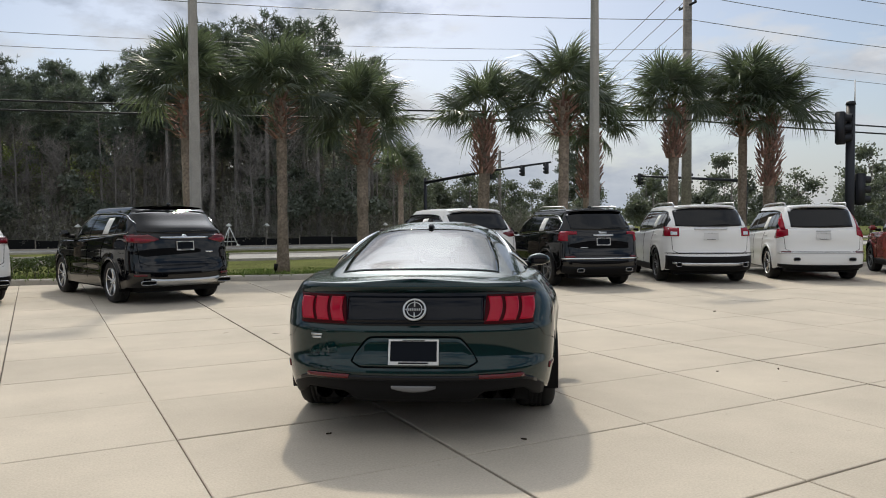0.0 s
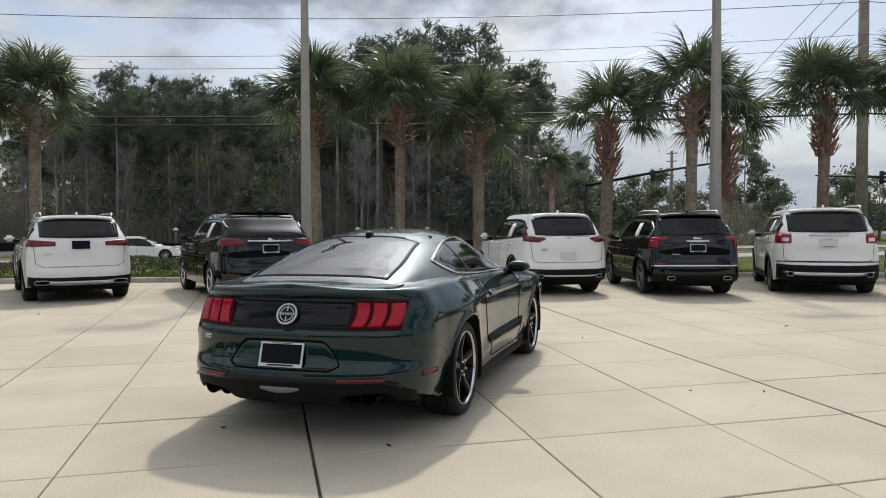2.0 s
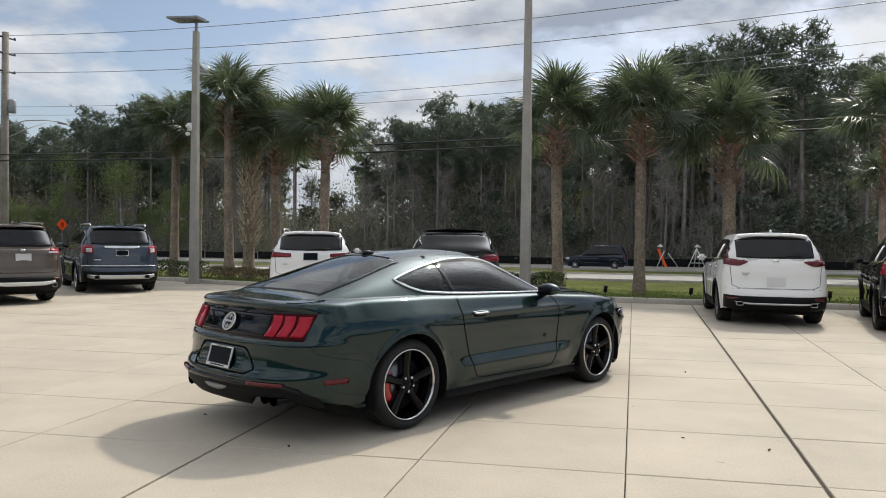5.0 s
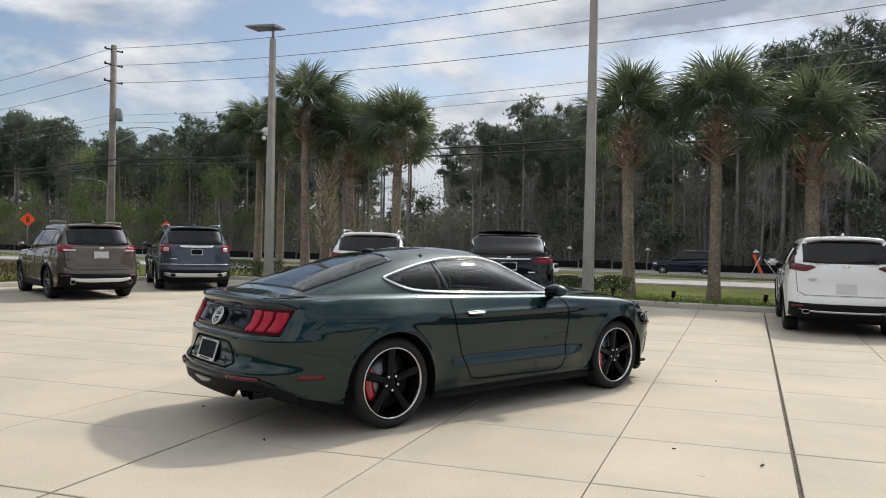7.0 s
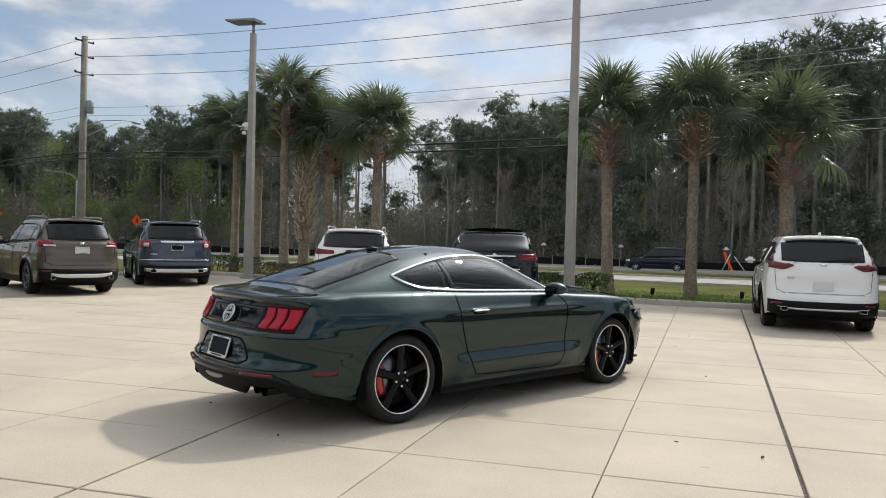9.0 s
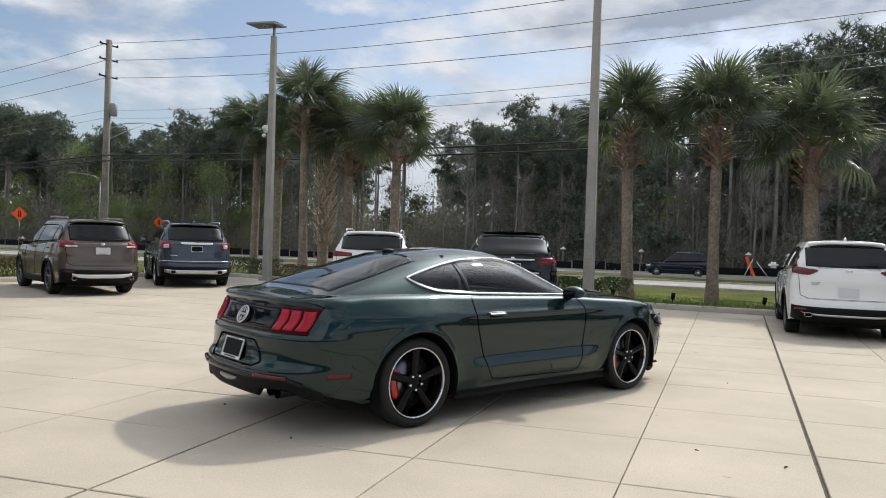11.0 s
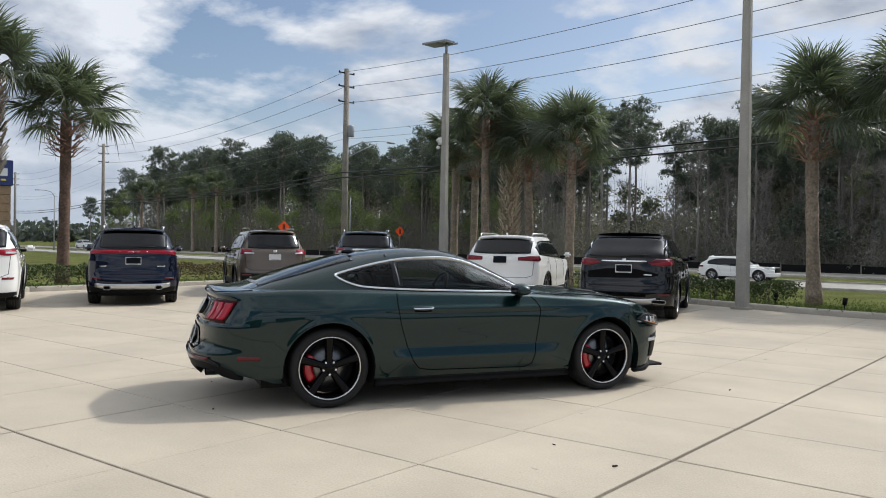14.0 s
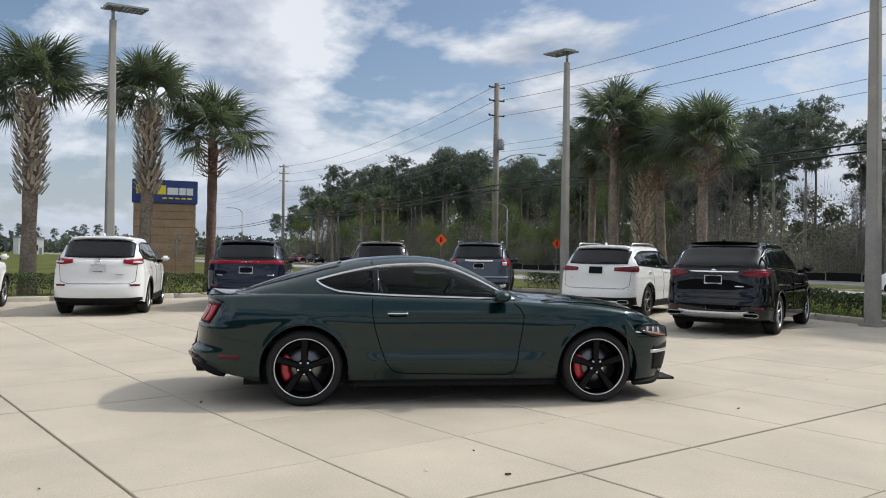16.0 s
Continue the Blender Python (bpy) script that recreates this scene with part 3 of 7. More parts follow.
def number_plate(car, f, y0, z0, w=0.305, h=0.155, off=0.012, dark=True, frame=True):
    """A plate without number: a dark or pale sheet in a bright frame with plain bars for its small print."""
    mid = f(y0, z0)
    tilt = math.atan2(f(y0, z0 + h / 2).x - f(y0, z0 - h / 2).x, h)
    m = Matrix.Translation(mid + Vector((-off, 0, 0))) @ Matrix.Rotation(tilt, 4, "Y")

    def put(bm):
        bmesh.ops.transform(bm, matrix=m, verts=bm.verts)
        return bm

    sheet = part("number_plate", put(box_bm(-0.003, 0.004, -w / 2, w / 2, -h / 2, h / 2)), PLATE_DARK if dark else PLATE_PALE, car, "blank dealer plate" if dark else "pale blank plate", smooth=False)
    if frame:
        bm = bmesh.new()
        t = 0.011
        for a in ((-w / 2, w / 2, h / 2 - t, h / 2), (-w / 2, w / 2, -h / 2, -h / 2 + t * 1.9), (-w / 2, -w / 2 + t, -h / 2 + t * 1.9, h / 2 - t), (w / 2 - t, w / 2, -h / 2 + t * 1.9, h / 2 - t)):
            box_bm(-0.010, 0.0, *a, bm)
        part("plate_frame", put(bm), PLATE_PALE, sheet, "silver plate frame", smooth=False)
        part("print_bar", put(box_bm(-0.0115, -0.008, -w * 0.30, w * 0.30, -h / 2 + 0.006, -h / 2 + 0.016)), RUBBER, sheet, smooth=False)
        part("print_bar", put(box_bm(-0.0115, -0.008, -w * 0.22, w * 0.22, h / 2 - 0.008, h / 2 - 0.004)), RUBBER, sheet, smooth=False)
    return sheet


def ball_bm(c, r, sx=1, sy=1, sz=1, seg=16, bm=None):
    bm = bm or bmesh.new()
    bmesh.ops.create_uvsphere(bm, u_segments=seg, v_segments=seg // 2, radius=1, matrix=Matrix.Translation(c) @ Matrix.Diagonal((r * sx, r * sy, r * sz, 1)))
    return bm

# ---------------------------------------------------------------- parked cars round the lot
WHITE_PAINT = car_paint("white_car_paint", (0.80, 0.80, 0.79))
BLACK_PAINT = car_paint("black_car_paint", (0.002, 0.002, 0.003))
SLATE_PAINT = car_paint("slate_blue_metallic_paint", (0.060, 0.075, 0.100), 0.5, flake=0.2)
BRONZE_PAINT = car_paint("bronze_brown_metallic_paint", (0.125, 0.100, 0.080), 0.5, flake=0.2)
NAVY_PAINT = car_paint("navy_blue_paint", (0.004, 0.007, 0.022), 0.2)
RED_PAINT = car_paint("dark_red_paint", (0.22, 0.020, 0.022), 0.2)


LIFT = 0.11


def lifted(v):
    """Tail lamp heights, raised to the belt."""
    return tuple((y, z + LIFT) for y, z in v) if isinstance(v, tuple) else v + LIFT


def suv(label, place, W, H, wb, ro, fo, paint, belt=1.06, lamps=(), clad=0.46, skid=None, rails=None, bar=None, plate=0.90, plate_dark=True, plate_frame=True,
        exhaust=None, glass_low=0.035, glass_w=0.80, tumble=0.26, rake=0.40, tail_n=3.1, radius=0.365, rim=0.245, rim_mat=GREY_ALLOY, sticker=False, spokes=5, twin=True,
        reflector=0.52, spoiler=True, strip=None, marks=(), bumper=0.06, handles=None, name="suv", window_tail=0.0, chrome_dlo=False, body_skirt=True):
    belt += LIFT
    plate += 0.085 if plate > 0.85 else 0.0
    lamps = [(a, b, lifted(lo), lifted(hi), LAMP_CRIMSON if m is LAMP_RED else m, t) for a, b, lo, hi, m, t in lamps]
    bar = bar and (bar[0], bar[1] + LIFT, bar[2] + LIFT, bar[3])
    marks = [(y, z + (LIFT if z > 0.95 else 0.08), w, h, m) for y, z, w, h, m in marks]
    car = thing(name, pose(*place[:2], 0, 0, 0, place[2]), label, "car", "cars parked along the kerb")
    ra, fa = (0.0, radius + 0.045), (wb, radius + 0.045)
    xa, xb = -0.52 if ro > 0.9 else -0.48, wb + 0.30
    plan = curve((-0.6, W - 0.045), (-0.1, W - 0.012), (0.6, W - 0.01), (wb * 0.55, W), (wb, W - 0.012), (wb + 0.4, W - 0.06))
    tuck = curve((0.2, -0.05), (0.35, -0.02), (0.55, -0.002), (0.72, 0.0), (0.90, -0.012), (belt, -0.055), (belt + 0.08, -0.085))

    def width(x, z):
        w = plan(x) + tuck(z) - 0.016 * math.exp(-((z - 0.55) / 0.07) ** 2) / (1 + math.exp(-(x - 0.5) / 0.08)) / (1 + math.exp((x - wb + 0.55) / 0.08))
        w += 0.010 * math.exp(-((z - 0.93) / 0.025) ** 2)
        for xc, r in (ra, fa):
            w += 0.018 * math.exp(-(((math.hypot(x - xc, z - radius)) - r) / 0.06) ** 2)
        return w

    tail = curve((0.22, -ro + 0.16), (0.32, -ro + 0.05), (0.42, -ro), (0.60, -ro + 0.005), (0.66, -ro + bumper * 0.6), (0.74, -ro + bumper), (belt - 0.1, -ro + bumper + 0.03), (belt + 0.05, -ro + bumper + 0.07))
    nose = curve((0.22, wb + fo - 0.12), (0.4, wb + fo), (0.7, wb + fo), (0.95, wb + fo - 0.10), (1.1, wb + fo - 0.3))
    top = curve((-ro, belt + 0.01), (0.0, belt), (0.8, belt - 0.05), (wb - 0.6, belt - 0.11), (wb - 0.3, belt - 0.11), (wb + 0.3, belt - 0.15), (wb + fo - 0.15, belt - 0.28), (wb + fo, belt - 0.42))
    low = Loft(tail, nose, xa, xb, width, top, tail_n, 2.6, 0.035)
    low_z = lambda c, x: 0.30 if c[0] != "s" else 0.27
    hood = curve((0, 0), (0.2, 0.02), (0.6, 0.05), (1, 0.055))
    part("body", low.hull(low_z, (ra, fa), rows=20, cap_rows=6, crown=lambda x, u: hood(u) * (1 if x > wb - 0.5 else 0.2)), paint, car)
    # cabin
    t0 = -ro + bumper + 0.065
    g_tail = curve((belt - 0.05, t0 - 0.01), (belt + 0.04, t0 + 0.015), (belt + 0.5 * (H - belt), t0 + rake * 0.46), (H - 0.10, t0 + rake * 0.80), (H - 0.04, t0 + rake * 1.0), (H, t0 + rake * 1.3))
    g_nose = curve((belt - 0.05, wb - 0.28), (belt + 0.2, wb - 0.62), (H - 0.12, wb - 1.22), (H, wb - 1.6))
    g_plan = curve((-ro, -0.05), (-0.3, -0.01), (0.6, 0.0), (wb - 1.0, 0.0), (wb - 0.4, -0.02))
    g_wid = lambda x, z: W - 0.075 + g_plan(x) - tumble * max(0.0, (z - belt) / (H - belt)) ** 1.25
    g_top = curve((t0, H - 0.045), (t0 + 0.6, H - 0.03), (0.9, H - 0.02), (wb - 1.5, H - 0.03), (wb - 1.0, H - 0.07))
    cab = Loft(g_tail, g_nose, -0.30, wb - 1.35, g_wid, g_top, tail_n * 1.0, 3.2, 0.032)
    part("cabin", cab.hull(lambda c, x: belt - (0.04 if x < 0.2 else 0.15), (), rows=16, cap_rows=5, crown=lambda x, u: 0.03 * (1 - (1 - u) ** 2)), paint, car)
    # glass
    gw = (W - 0.10) * glass_w
    z0, z1 = belt + glass_low, H - 0.11
    rear = part("rear_window", panel(cab.rear, -gw, gw, lambda y: z0 + 0.02 * (abs(y) / gw) ** 3, lambda y: z1 + 0.02 - 0.06 * (abs(y) / gw) ** 4, 26, 8, 0.007, 0.012), PRIVACY, car, "dark tinted tailgate glass")
    part("wiper", tube_bm([cab.rear(0.02, z0 + 0.02) + Vector((-0.02, 0, 0)), cab.rear(-0.2, z0 + 0.045) + Vector((-0.02, 0, 0)), cab.rear(-0.42, z0 + 0.05) + Vector((-0.02, 0, 0))], 0.009, 6), RUBBER, rear)
    if spoiler:
        part("roof_spoiler", panel(lambda y, t: cab.rear(y, H - 0.085) + Vector((-0.055 + 0.26 * t, 0, 0.045 + 0.025 * t - 0.05 * (abs(y) / gw) ** 4)), -gw * 0.93, gw * 0.93, 0, 1, 24, 4, 0.006, 0.03, inner=(0.5, 0, 0.5)), paint, car)
    x0, x1 = t0 + 0.34 + window_tail, wb - 0.62
    wl = lambda x: belt + 0.03 - 0.115 * max(0.0, (x - x0) / (x1 - x0)) ** 0.8
    wh_full = curve((x0, belt + 0.20), (x0 + 0.35, H - 0.17), (x0 + 0.9, H - 0.13), (wb - 1.5, H - 0.125), (wb - 1.15, H - 0.19), (x1, belt - 0.06))
    doors = [x0 + 0.50, 0.50 + (wb - 1.2) * 0.42, x1]
    for sign in (1, -1):
        fs = lambda x, z, s=sign: cab.side(x, z, s)
        fl = lambda x, z, s=sign: low.side(x, z, s)
        win = part("side_window", panel(fs, x0, x1, wl, wh_full, 44, 6, 0.004, 0.012), PRIVACY, car, "dark side glass")
        for xp in (doors[0], doors[1]):
            part("pillar_trim", panel(fs, xp - 0.035, xp + 0.035, wl, wh_full, 3, 5, 0.007, 0.01), GLOSS_BLACK, win)
        part("window_trim", frame_bm(lambda x, z, s=sign: cab.side(x, z, s) + Vector((0, s * 0.004, 0)), x0, x1, wl, wh_full, radius=0.008, na=40), CHROME if chrome_dlo else GLOSS_BLACK, win)
        if sticker and sign > 0:
            part("window_sticker", panel(fs, doors[0] + 0.30, doors[0] + 0.56, lambda x: wl(x) + 0.03, lambda x: wl(x) + 0.31, 4, 4, 0.009, 0.004), STICKER, win, "white paper price sticker")
        for xp, lean in ((0.42, 0.12), (doors[1], 0.02), (x1 - 0.02, 0.0)):
            part("door_seam", seam_bm(fl, [(xp - lean, belt - 0.03), (xp, belt - 0.25), (xp + lean * 0.5, 0.62), (xp + lean, 0.40)], 0.0045), SEAM, car)
        for xp in (doors[0] + 0.12, doors[1] + 0.12):
            part("door_handle", panel(fl, xp, xp + 0.19, belt - 0.155, belt - 0.128, 6, 3, 0.030, 0.022), handles or paint, car)
        mir = part("door_mirror", box_bm(x1 - 0.10, x1 + 0.03, min(sign * W, sign * (W + 0.19)), max(sign * W, sign * (W + 0.19)), belt - 0.055, belt + 0.075, bevel=0.042), paint if paint is not WHITE_PAINT else WHITE_PAINT, car)
        part("mirror_arm", tube_bm([(x1, sign * (W - 0.10), belt - 0.05), (x1 - 0.02, sign * (W + 0.02), belt - 0.04)], [0.04, 0.03], 8), RUBBER, mir)
        if body_skirt:
            part("sill_cladding", panel(fl, ra[1] + 0.03, wb - fa[1] - 0.03, 0.235, 0.385, 16, 3, 0.010, 0.05), RUBBER, car, "black sill cladding")
        for xc, r in (ra, fa):
            ring = [fl(xc + (r + 0.012) * math.cos(u), radius + (r + 0.012) * math.sin(u)) for u in (math.pi * (k / 24 * 1.16 - 0.08) for k in range(25))]
            part("arch_trim", tube_bm(ring, 0.024 if body_skirt else 0.012, 6), RUBBER if body_skirt else paint, car)
            bm = bmesh.new()
            prev = None
            for k in range(17):
                u = math.pi * (k / 16 * 1.24 - 0.12)
                row = [bm.verts.new((xc + (r + 0.003) * math.cos(u), sign * y, radius + (r + 0.003) * math.sin(u))) for y in (W - 0.035, W - 0.32)]
                row.append(bm.verts.new((xc, sign * (W - 0.32), radius)))
                if prev:
                    bm.faces.new((prev[0], row[0], row[1], prev[1]))
                    bm.faces.new((prev[1], row[1], row[2]))
                prev = row
            part("arch_liner", bm, RUBBER, car)
            wheel_parts(car, xc, sign, radius, rim, W - 0.025, spokes, rim_mat, rim_mat, None, twin=twin, spoke_w=0.05, width=0.24)
        for k, (y0, y1, lo, hi, mat, lab) in enumerate(lamps):
            lo_f, hi_f = (curve(*lo) if isinstance(lo, tuple) else (lambda y, v=lo: v)), (curve(*hi) if isinstance(hi, tuple) else (lambda y, v=hi: v))
            base = low.rear if (hi_f(y0) + hi_f(y1)) / 2 < belt + 0.03 else None
            f = (lambda y, z, s=sign: (low.rear(s * y, min(z, belt)) if z <= belt else cab.rear(s * min(y, cab.width(-0.3, z) * 0.995), z)))
            ob = part("tail_lamp" if k == 0 else "lamp_section", panel(f, y0, y1, lo_f, hi_f, 16, 6, 0.016, 0.03), mat, lamp if k else car, lab)
            lamp = ob if k == 0 else lamp
        if reflector:
            part("rear_reflector", panel(low.rear, sign * (W - 0.30), sign * (W - 0.12), reflector, reflector + 0.035, 8, 2, 0.012, 0.02), LAMP_DEEP, car, "red bumper reflector")
        if exhaust:
            ye, ze, we, he = exhaust
            q = 0.55 if we > 1.3 * he else 1.0                      # wide outlets are nearly square
            ring = [(-ro - 0.02, sign * ye + we * math.copysign(abs(math.cos(u)) ** q, math.cos(u)), ze + he * math.copysign(abs(math.sin(u)) ** q, math.sin(u))) for u in (2 * math.pi * k / 20 for k in range(20))]
            tip = part("exhaust_tip", tube_bm(ring, 0.010, 6, closed=True), SMOKED_CHROME, car, "bright exhaust outlet")
            bm = bmesh.new()
            bm.faces.new([bm.verts.new((p[0] + 0.01, p[1], p[2])) for p in ring])
            bmesh.ops.solidify(bm, geom=bm.faces[:], thickness=0.03)
            part("exhaust_mouth", bm, RUBBER, tip)
        if rails:
            yr = g_wid(0.8, H) + 0.02
            pts = [(t0 + 0.52, sign * (yr - 0.02), H - 0.035), (t0 + 0.60, sign * yr, H + 0.028), (0.9, sign * yr, H + 0.045), (wb - 1.55, sign * yr, H + 0.02), (wb - 1.40, sign * (yr - 0.01), H - 0.05)]
            part("roof_rail", tube_bm(pts, [0.014, 0.018, 0.018, 0.018, 0.012], 8), rails, car, "raised roof rail")
    part("windscreen", panel(cab.front, -(W - 0.28), W - 0.28, belt + 0.05, H - 0.14, 16, 5, 0.004, 0.01), PRIVACY, car)
    part("headlamp", panel(low.front, W - 0.42, W - 0.06, 0.74, 0.86, 8, 4, 0.006, 0.02), LAMP_CLEAR, car)
    part("headlamp", panel(low.front, -W + 0.06, -W + 0.42, 0.74, 0.86, 8, 4, 0.006, 0.02), LAMP_CLEAR, car)
    part("grille", panel(low.front, -0.5, 0.5, 0.55, 0.84, 12, 4, 0.005, 0.02), RUBBER, car)
    part("roof_antenna", ball_bm((t0 + 0.62, 0, H + 0.012), 0.06, 1.3, 0.4, 0.75, 12), paint, car, "shark fin antenna")
    yb = W - 0.075
    if clad:
        part("rear_cladding", panel(low.rear, -yb, yb, lambda y: 0.275 + 0.05 * (abs(y) / yb) ** 6, lambda y: clad + 0.02 * (abs(y) / yb) ** 4, 40, 5, 0.010, 0.06), RUBBER, car, "black lower bumper cladding")
    if skid:
        yk, k0, k1, mat = skid
        part("skid_plate", panel(low.rear, -yk, yk, lambda y: k0 + 0.05 * (abs(y) / yk) ** 5, lambda y: k1 + 0.025 * (abs(y) / yk) ** 5, 26, 3, 0.028, 0.05), mat, car, "bright bumper skid plate")
    if bar:
        yk, k0, k1, mat = bar
        part("tailgate_bar", panel(low.rear, -yk, yk, lambda y: k0 + 0.3 * (k1 - k0) * (abs(y) / yk) ** 4, k1, 20, 3, 0.030, 0.035), mat, car, "bright bar across the tailgate")
    if strip:
        k0, k1, mat = strip
        part("bumper_strip", panel(low.rear, -yb, yb, k0, k1, 30, 2, 0.022, 0.03), mat, car)
    for y, z, w, h, mat in marks:
        part("maker_mark", panel(low.rear, y - w / 2, y + w / 2, z - h / 2, z + h / 2, 3, 2, 0.016, 0.02), mat, car)
    g = [(-W + 0.32, 0.67), (-W + 0.20, 0.72), (-W + 0.17, belt - 0.10)]
    part("tailgate_seam", seam_bm(low.rear, g[::-1] + [(-y, z) for y, z in g], 0.005), SEAM, car)
    part("bumper_seam", seam_bm(low.rear, [(-W + 0.10, 0.66), (0, 0.655), (W - 0.10, 0.66)], 0.004), SEAM, car)
    number_plate(car, low.rear, 0.0, plate, off=0.016, dark=plate_dark, frame=plate_frame)
    part("underbody", box_bm(-ro + 0.32, wb + fo - 0.35, -W + 0.25, W - 0.25, 0.20, 0.42), RUBBER, car, smooth=False)
    part("axle_tube", tube_bm([(0, -W + 0.2, radius), (0, W - 0.2, radius)], 0.05, 8), RUBBER, car)
    return car


suv("glossy black luxury crossover with red wraparound lamps and chrome bar", (1.16, 14.36, 108.6), 0.945, 1.69, 2.79, 1.05, 1.03, BLACK_PAINT, belt=1.07,
    lamps=((0.44, 0.90, ((0.44, 0.985), (0.70, 0.93), (0.90, 0.955)), ((0.44, 1.0), (0.65, 1.075), (0.90, 1.07)), LAMP_DEEP, "dark red wraparound tail lamp"), (0.50, 0.86, 0.965, ((0.5, 0.985), (0.86, 1.03)), LAMP_RED, "")),
    clad=None, skid=(0.60, 0.33, 0.43, SATIN), bar=(0.42, 1.005, 1.03, CHROME), plate=0.905, exhaust=(0.66, 0.385, 0.125, 0.034), glass_low=0.02, rake=0.66, tumble=0.27, spoiler=False, glass_w=0.86, marks=((-0.44, 0.80, 0.14, 0.02, CHROME), (0.0, 1.055, 0.075, 0.05, CHROME)),
    radius=0.365, rim=0.25, rim_mat=BRUSHED, sticker=True, reflector=0.49, body_skirt=False, chrome_dlo=True, handles=BLACK_PAINT)
suv("black compact crossover with chrome trim and roof rails", (9.74, 13.42, 79.5), 0.92, 1.66, 2.725, 0.95, 0.95, BLACK_PAINT, belt=1.05,
    lamps=((0.56, 0.87, ((0.56, 1.0), (0.72, 0.99), (0.87, 0.86)), ((0.56, 1.045), (0.87, 1.05)), LAMP_RED, "red hooked tail lamp"), (0.74, 0.87, 0.86, 0.99, LAMP_RED, "")),
    clad=0.44, bar=(0.22, 0.955, 0.99, SATIN), plate=0.87, exhaust=(0.54, 0.375, 0.075, 0.034), rails=SATIN, strip=(0.600, 0.618, CHROME), marks=((0.0, 1.03, 0.17, 0.04, SATIN), (0.42, 0.755, 0.16, 0.015, SATIN)), sticker=True, reflector=0.63, chrome_dlo=True, rake=0.38)
suv("white three-row sport utility with black lower bumper", (12.66, 13.12, 62.0), 0.99, 1.75, 3.02, 1.08, 0.95, WHITE_PAINT, belt=1.10,
    lamps=((0.66, 0.93, 0.93, ((0.66, 1.10), (0.93, 1.15)), LAMP_RED, "red and clear tail lamp"), (0.70, 0.82, 0.955, 1.03, LAMP_CLEAR, "")),
    clad=0.60, bar=(0.35, 1.065, 1.095, SATIN), plate=0.95, plate_dark=False, skid=(0.80, 0.40, 0.46, SATIN), exhaust=(0.70, 0.43, 0.055, 0.042), rails=SATIN, strip=(0.665, 0.678, RUBBER), sticker=True, reflector=None, marks=((0, 1.12, 0.13, 0.045, SATIN),), rake=0.42, radius=0.38, rim=0.26)
suv("white luxury sport utility with tall lamps beside the rear glass", (15.45, 12.42, 56.0), 0.98, 1.75, 2.98, 1.05, 0.92, WHITE_PAINT, belt=1.06,
    lamps=((0.72, 0.93, ((0.72, 0.93), (0.93, 0.86)), ((0.72, 1.06), (0.93, 1.06)), LAMP_RED, "tall red tail lamp"), (0.76, 0.84, 1.05, 1.52, LAMP_RED, "")),
    clad=0.37, plate=0.93, plate_dark=False, exhaust=(0.58, 0.50, 0.07, 0.035), rails=SATIN, strip=(0.62, 0.64, SATIN), sticker=True, reflector=0.64, glass_w=0.74, rake=0.38, radius=0.38, rim=0.27, rim_mat=BRUSHED, marks=((0, 1.02, 0.30, 0.025, SATIN),), body_skirt=False)
suv("dark red small crossover at the end of the row", (18.1, 10.9, 50.0), 0.92, 1.60, 2.66, 0.92, 0.92, RED_PAINT, lamps=((0.62, 0.88, 0.93, 1.05, LAMP_DEEP, "dark red tail lamp"),), rails=None, plate=0.90)
suv("white crossover with hooked dark red lamps and black lower cladding", (7.26, 14.30, 90.0), 0.92, 1.67, 2.66, 0.97, 0.95, WHITE_PAINT, belt=1.05,
    lamps=((0.46, 0.88, ((0.46, 1.02), (0.62, 0.955), (0.88, 0.985)), ((0.46, 1.035), (0.60, 1.06), (0.88, 1.10)), LAMP_DEEP, "dark red hooked tail lamp"), (0.76, 0.86, 1.06, 1.42, LAMP_DEEP, "")),
    clad=0.53, bar=(0.46, 1.055, 1.075, CHROME), plate=0.79, plate_dark=False, plate_frame=False, skid=(0.70, 0.39, 0.415, SATIN), exhaust=(0.60, 0.40, 0.055, 0.03), sticker=True, reflector=0.47, marks=((0, 1.06, 0.10, 0.075, CHROME), (0.50, 0.86, 0.13, 0.014, SATIN), (0.50, 0.83, 0.09, 0.014, SATIN)), glass_w=0.78, rim_mat=GREY_ALLOY, rake=0.42)
suv("white luxury crossover with dark red lamps and silver skid plate", (-2.36, 15.05, 112.0), 0.945, 1.64, 2.87, 0.98, 0.86, WHITE_PAINT, belt=1.05,
    lamps=((0.42, 0.87, ((0.42, 0.945), (0.87, 0.93)), ((0.42, 1.02), (0.87, 1.05)), LAMP_DEEP, "dark red tail lamp"), (0.46, 0.84, 0.96, 1.0, LAMP_RED, "")),
    clad=0.47, plate=0.985, plate_frame=False, skid=(0.66, 0.335, 0.40, SATIN), exhaust=(0.66, 0.385, 0.12, 0.036), rails=SATIN, reflector=None, rake=0.42, marks=((0.55, 0.82, 0.08, 0.018, SATIN),), rim_mat=GREY_ALLOY)
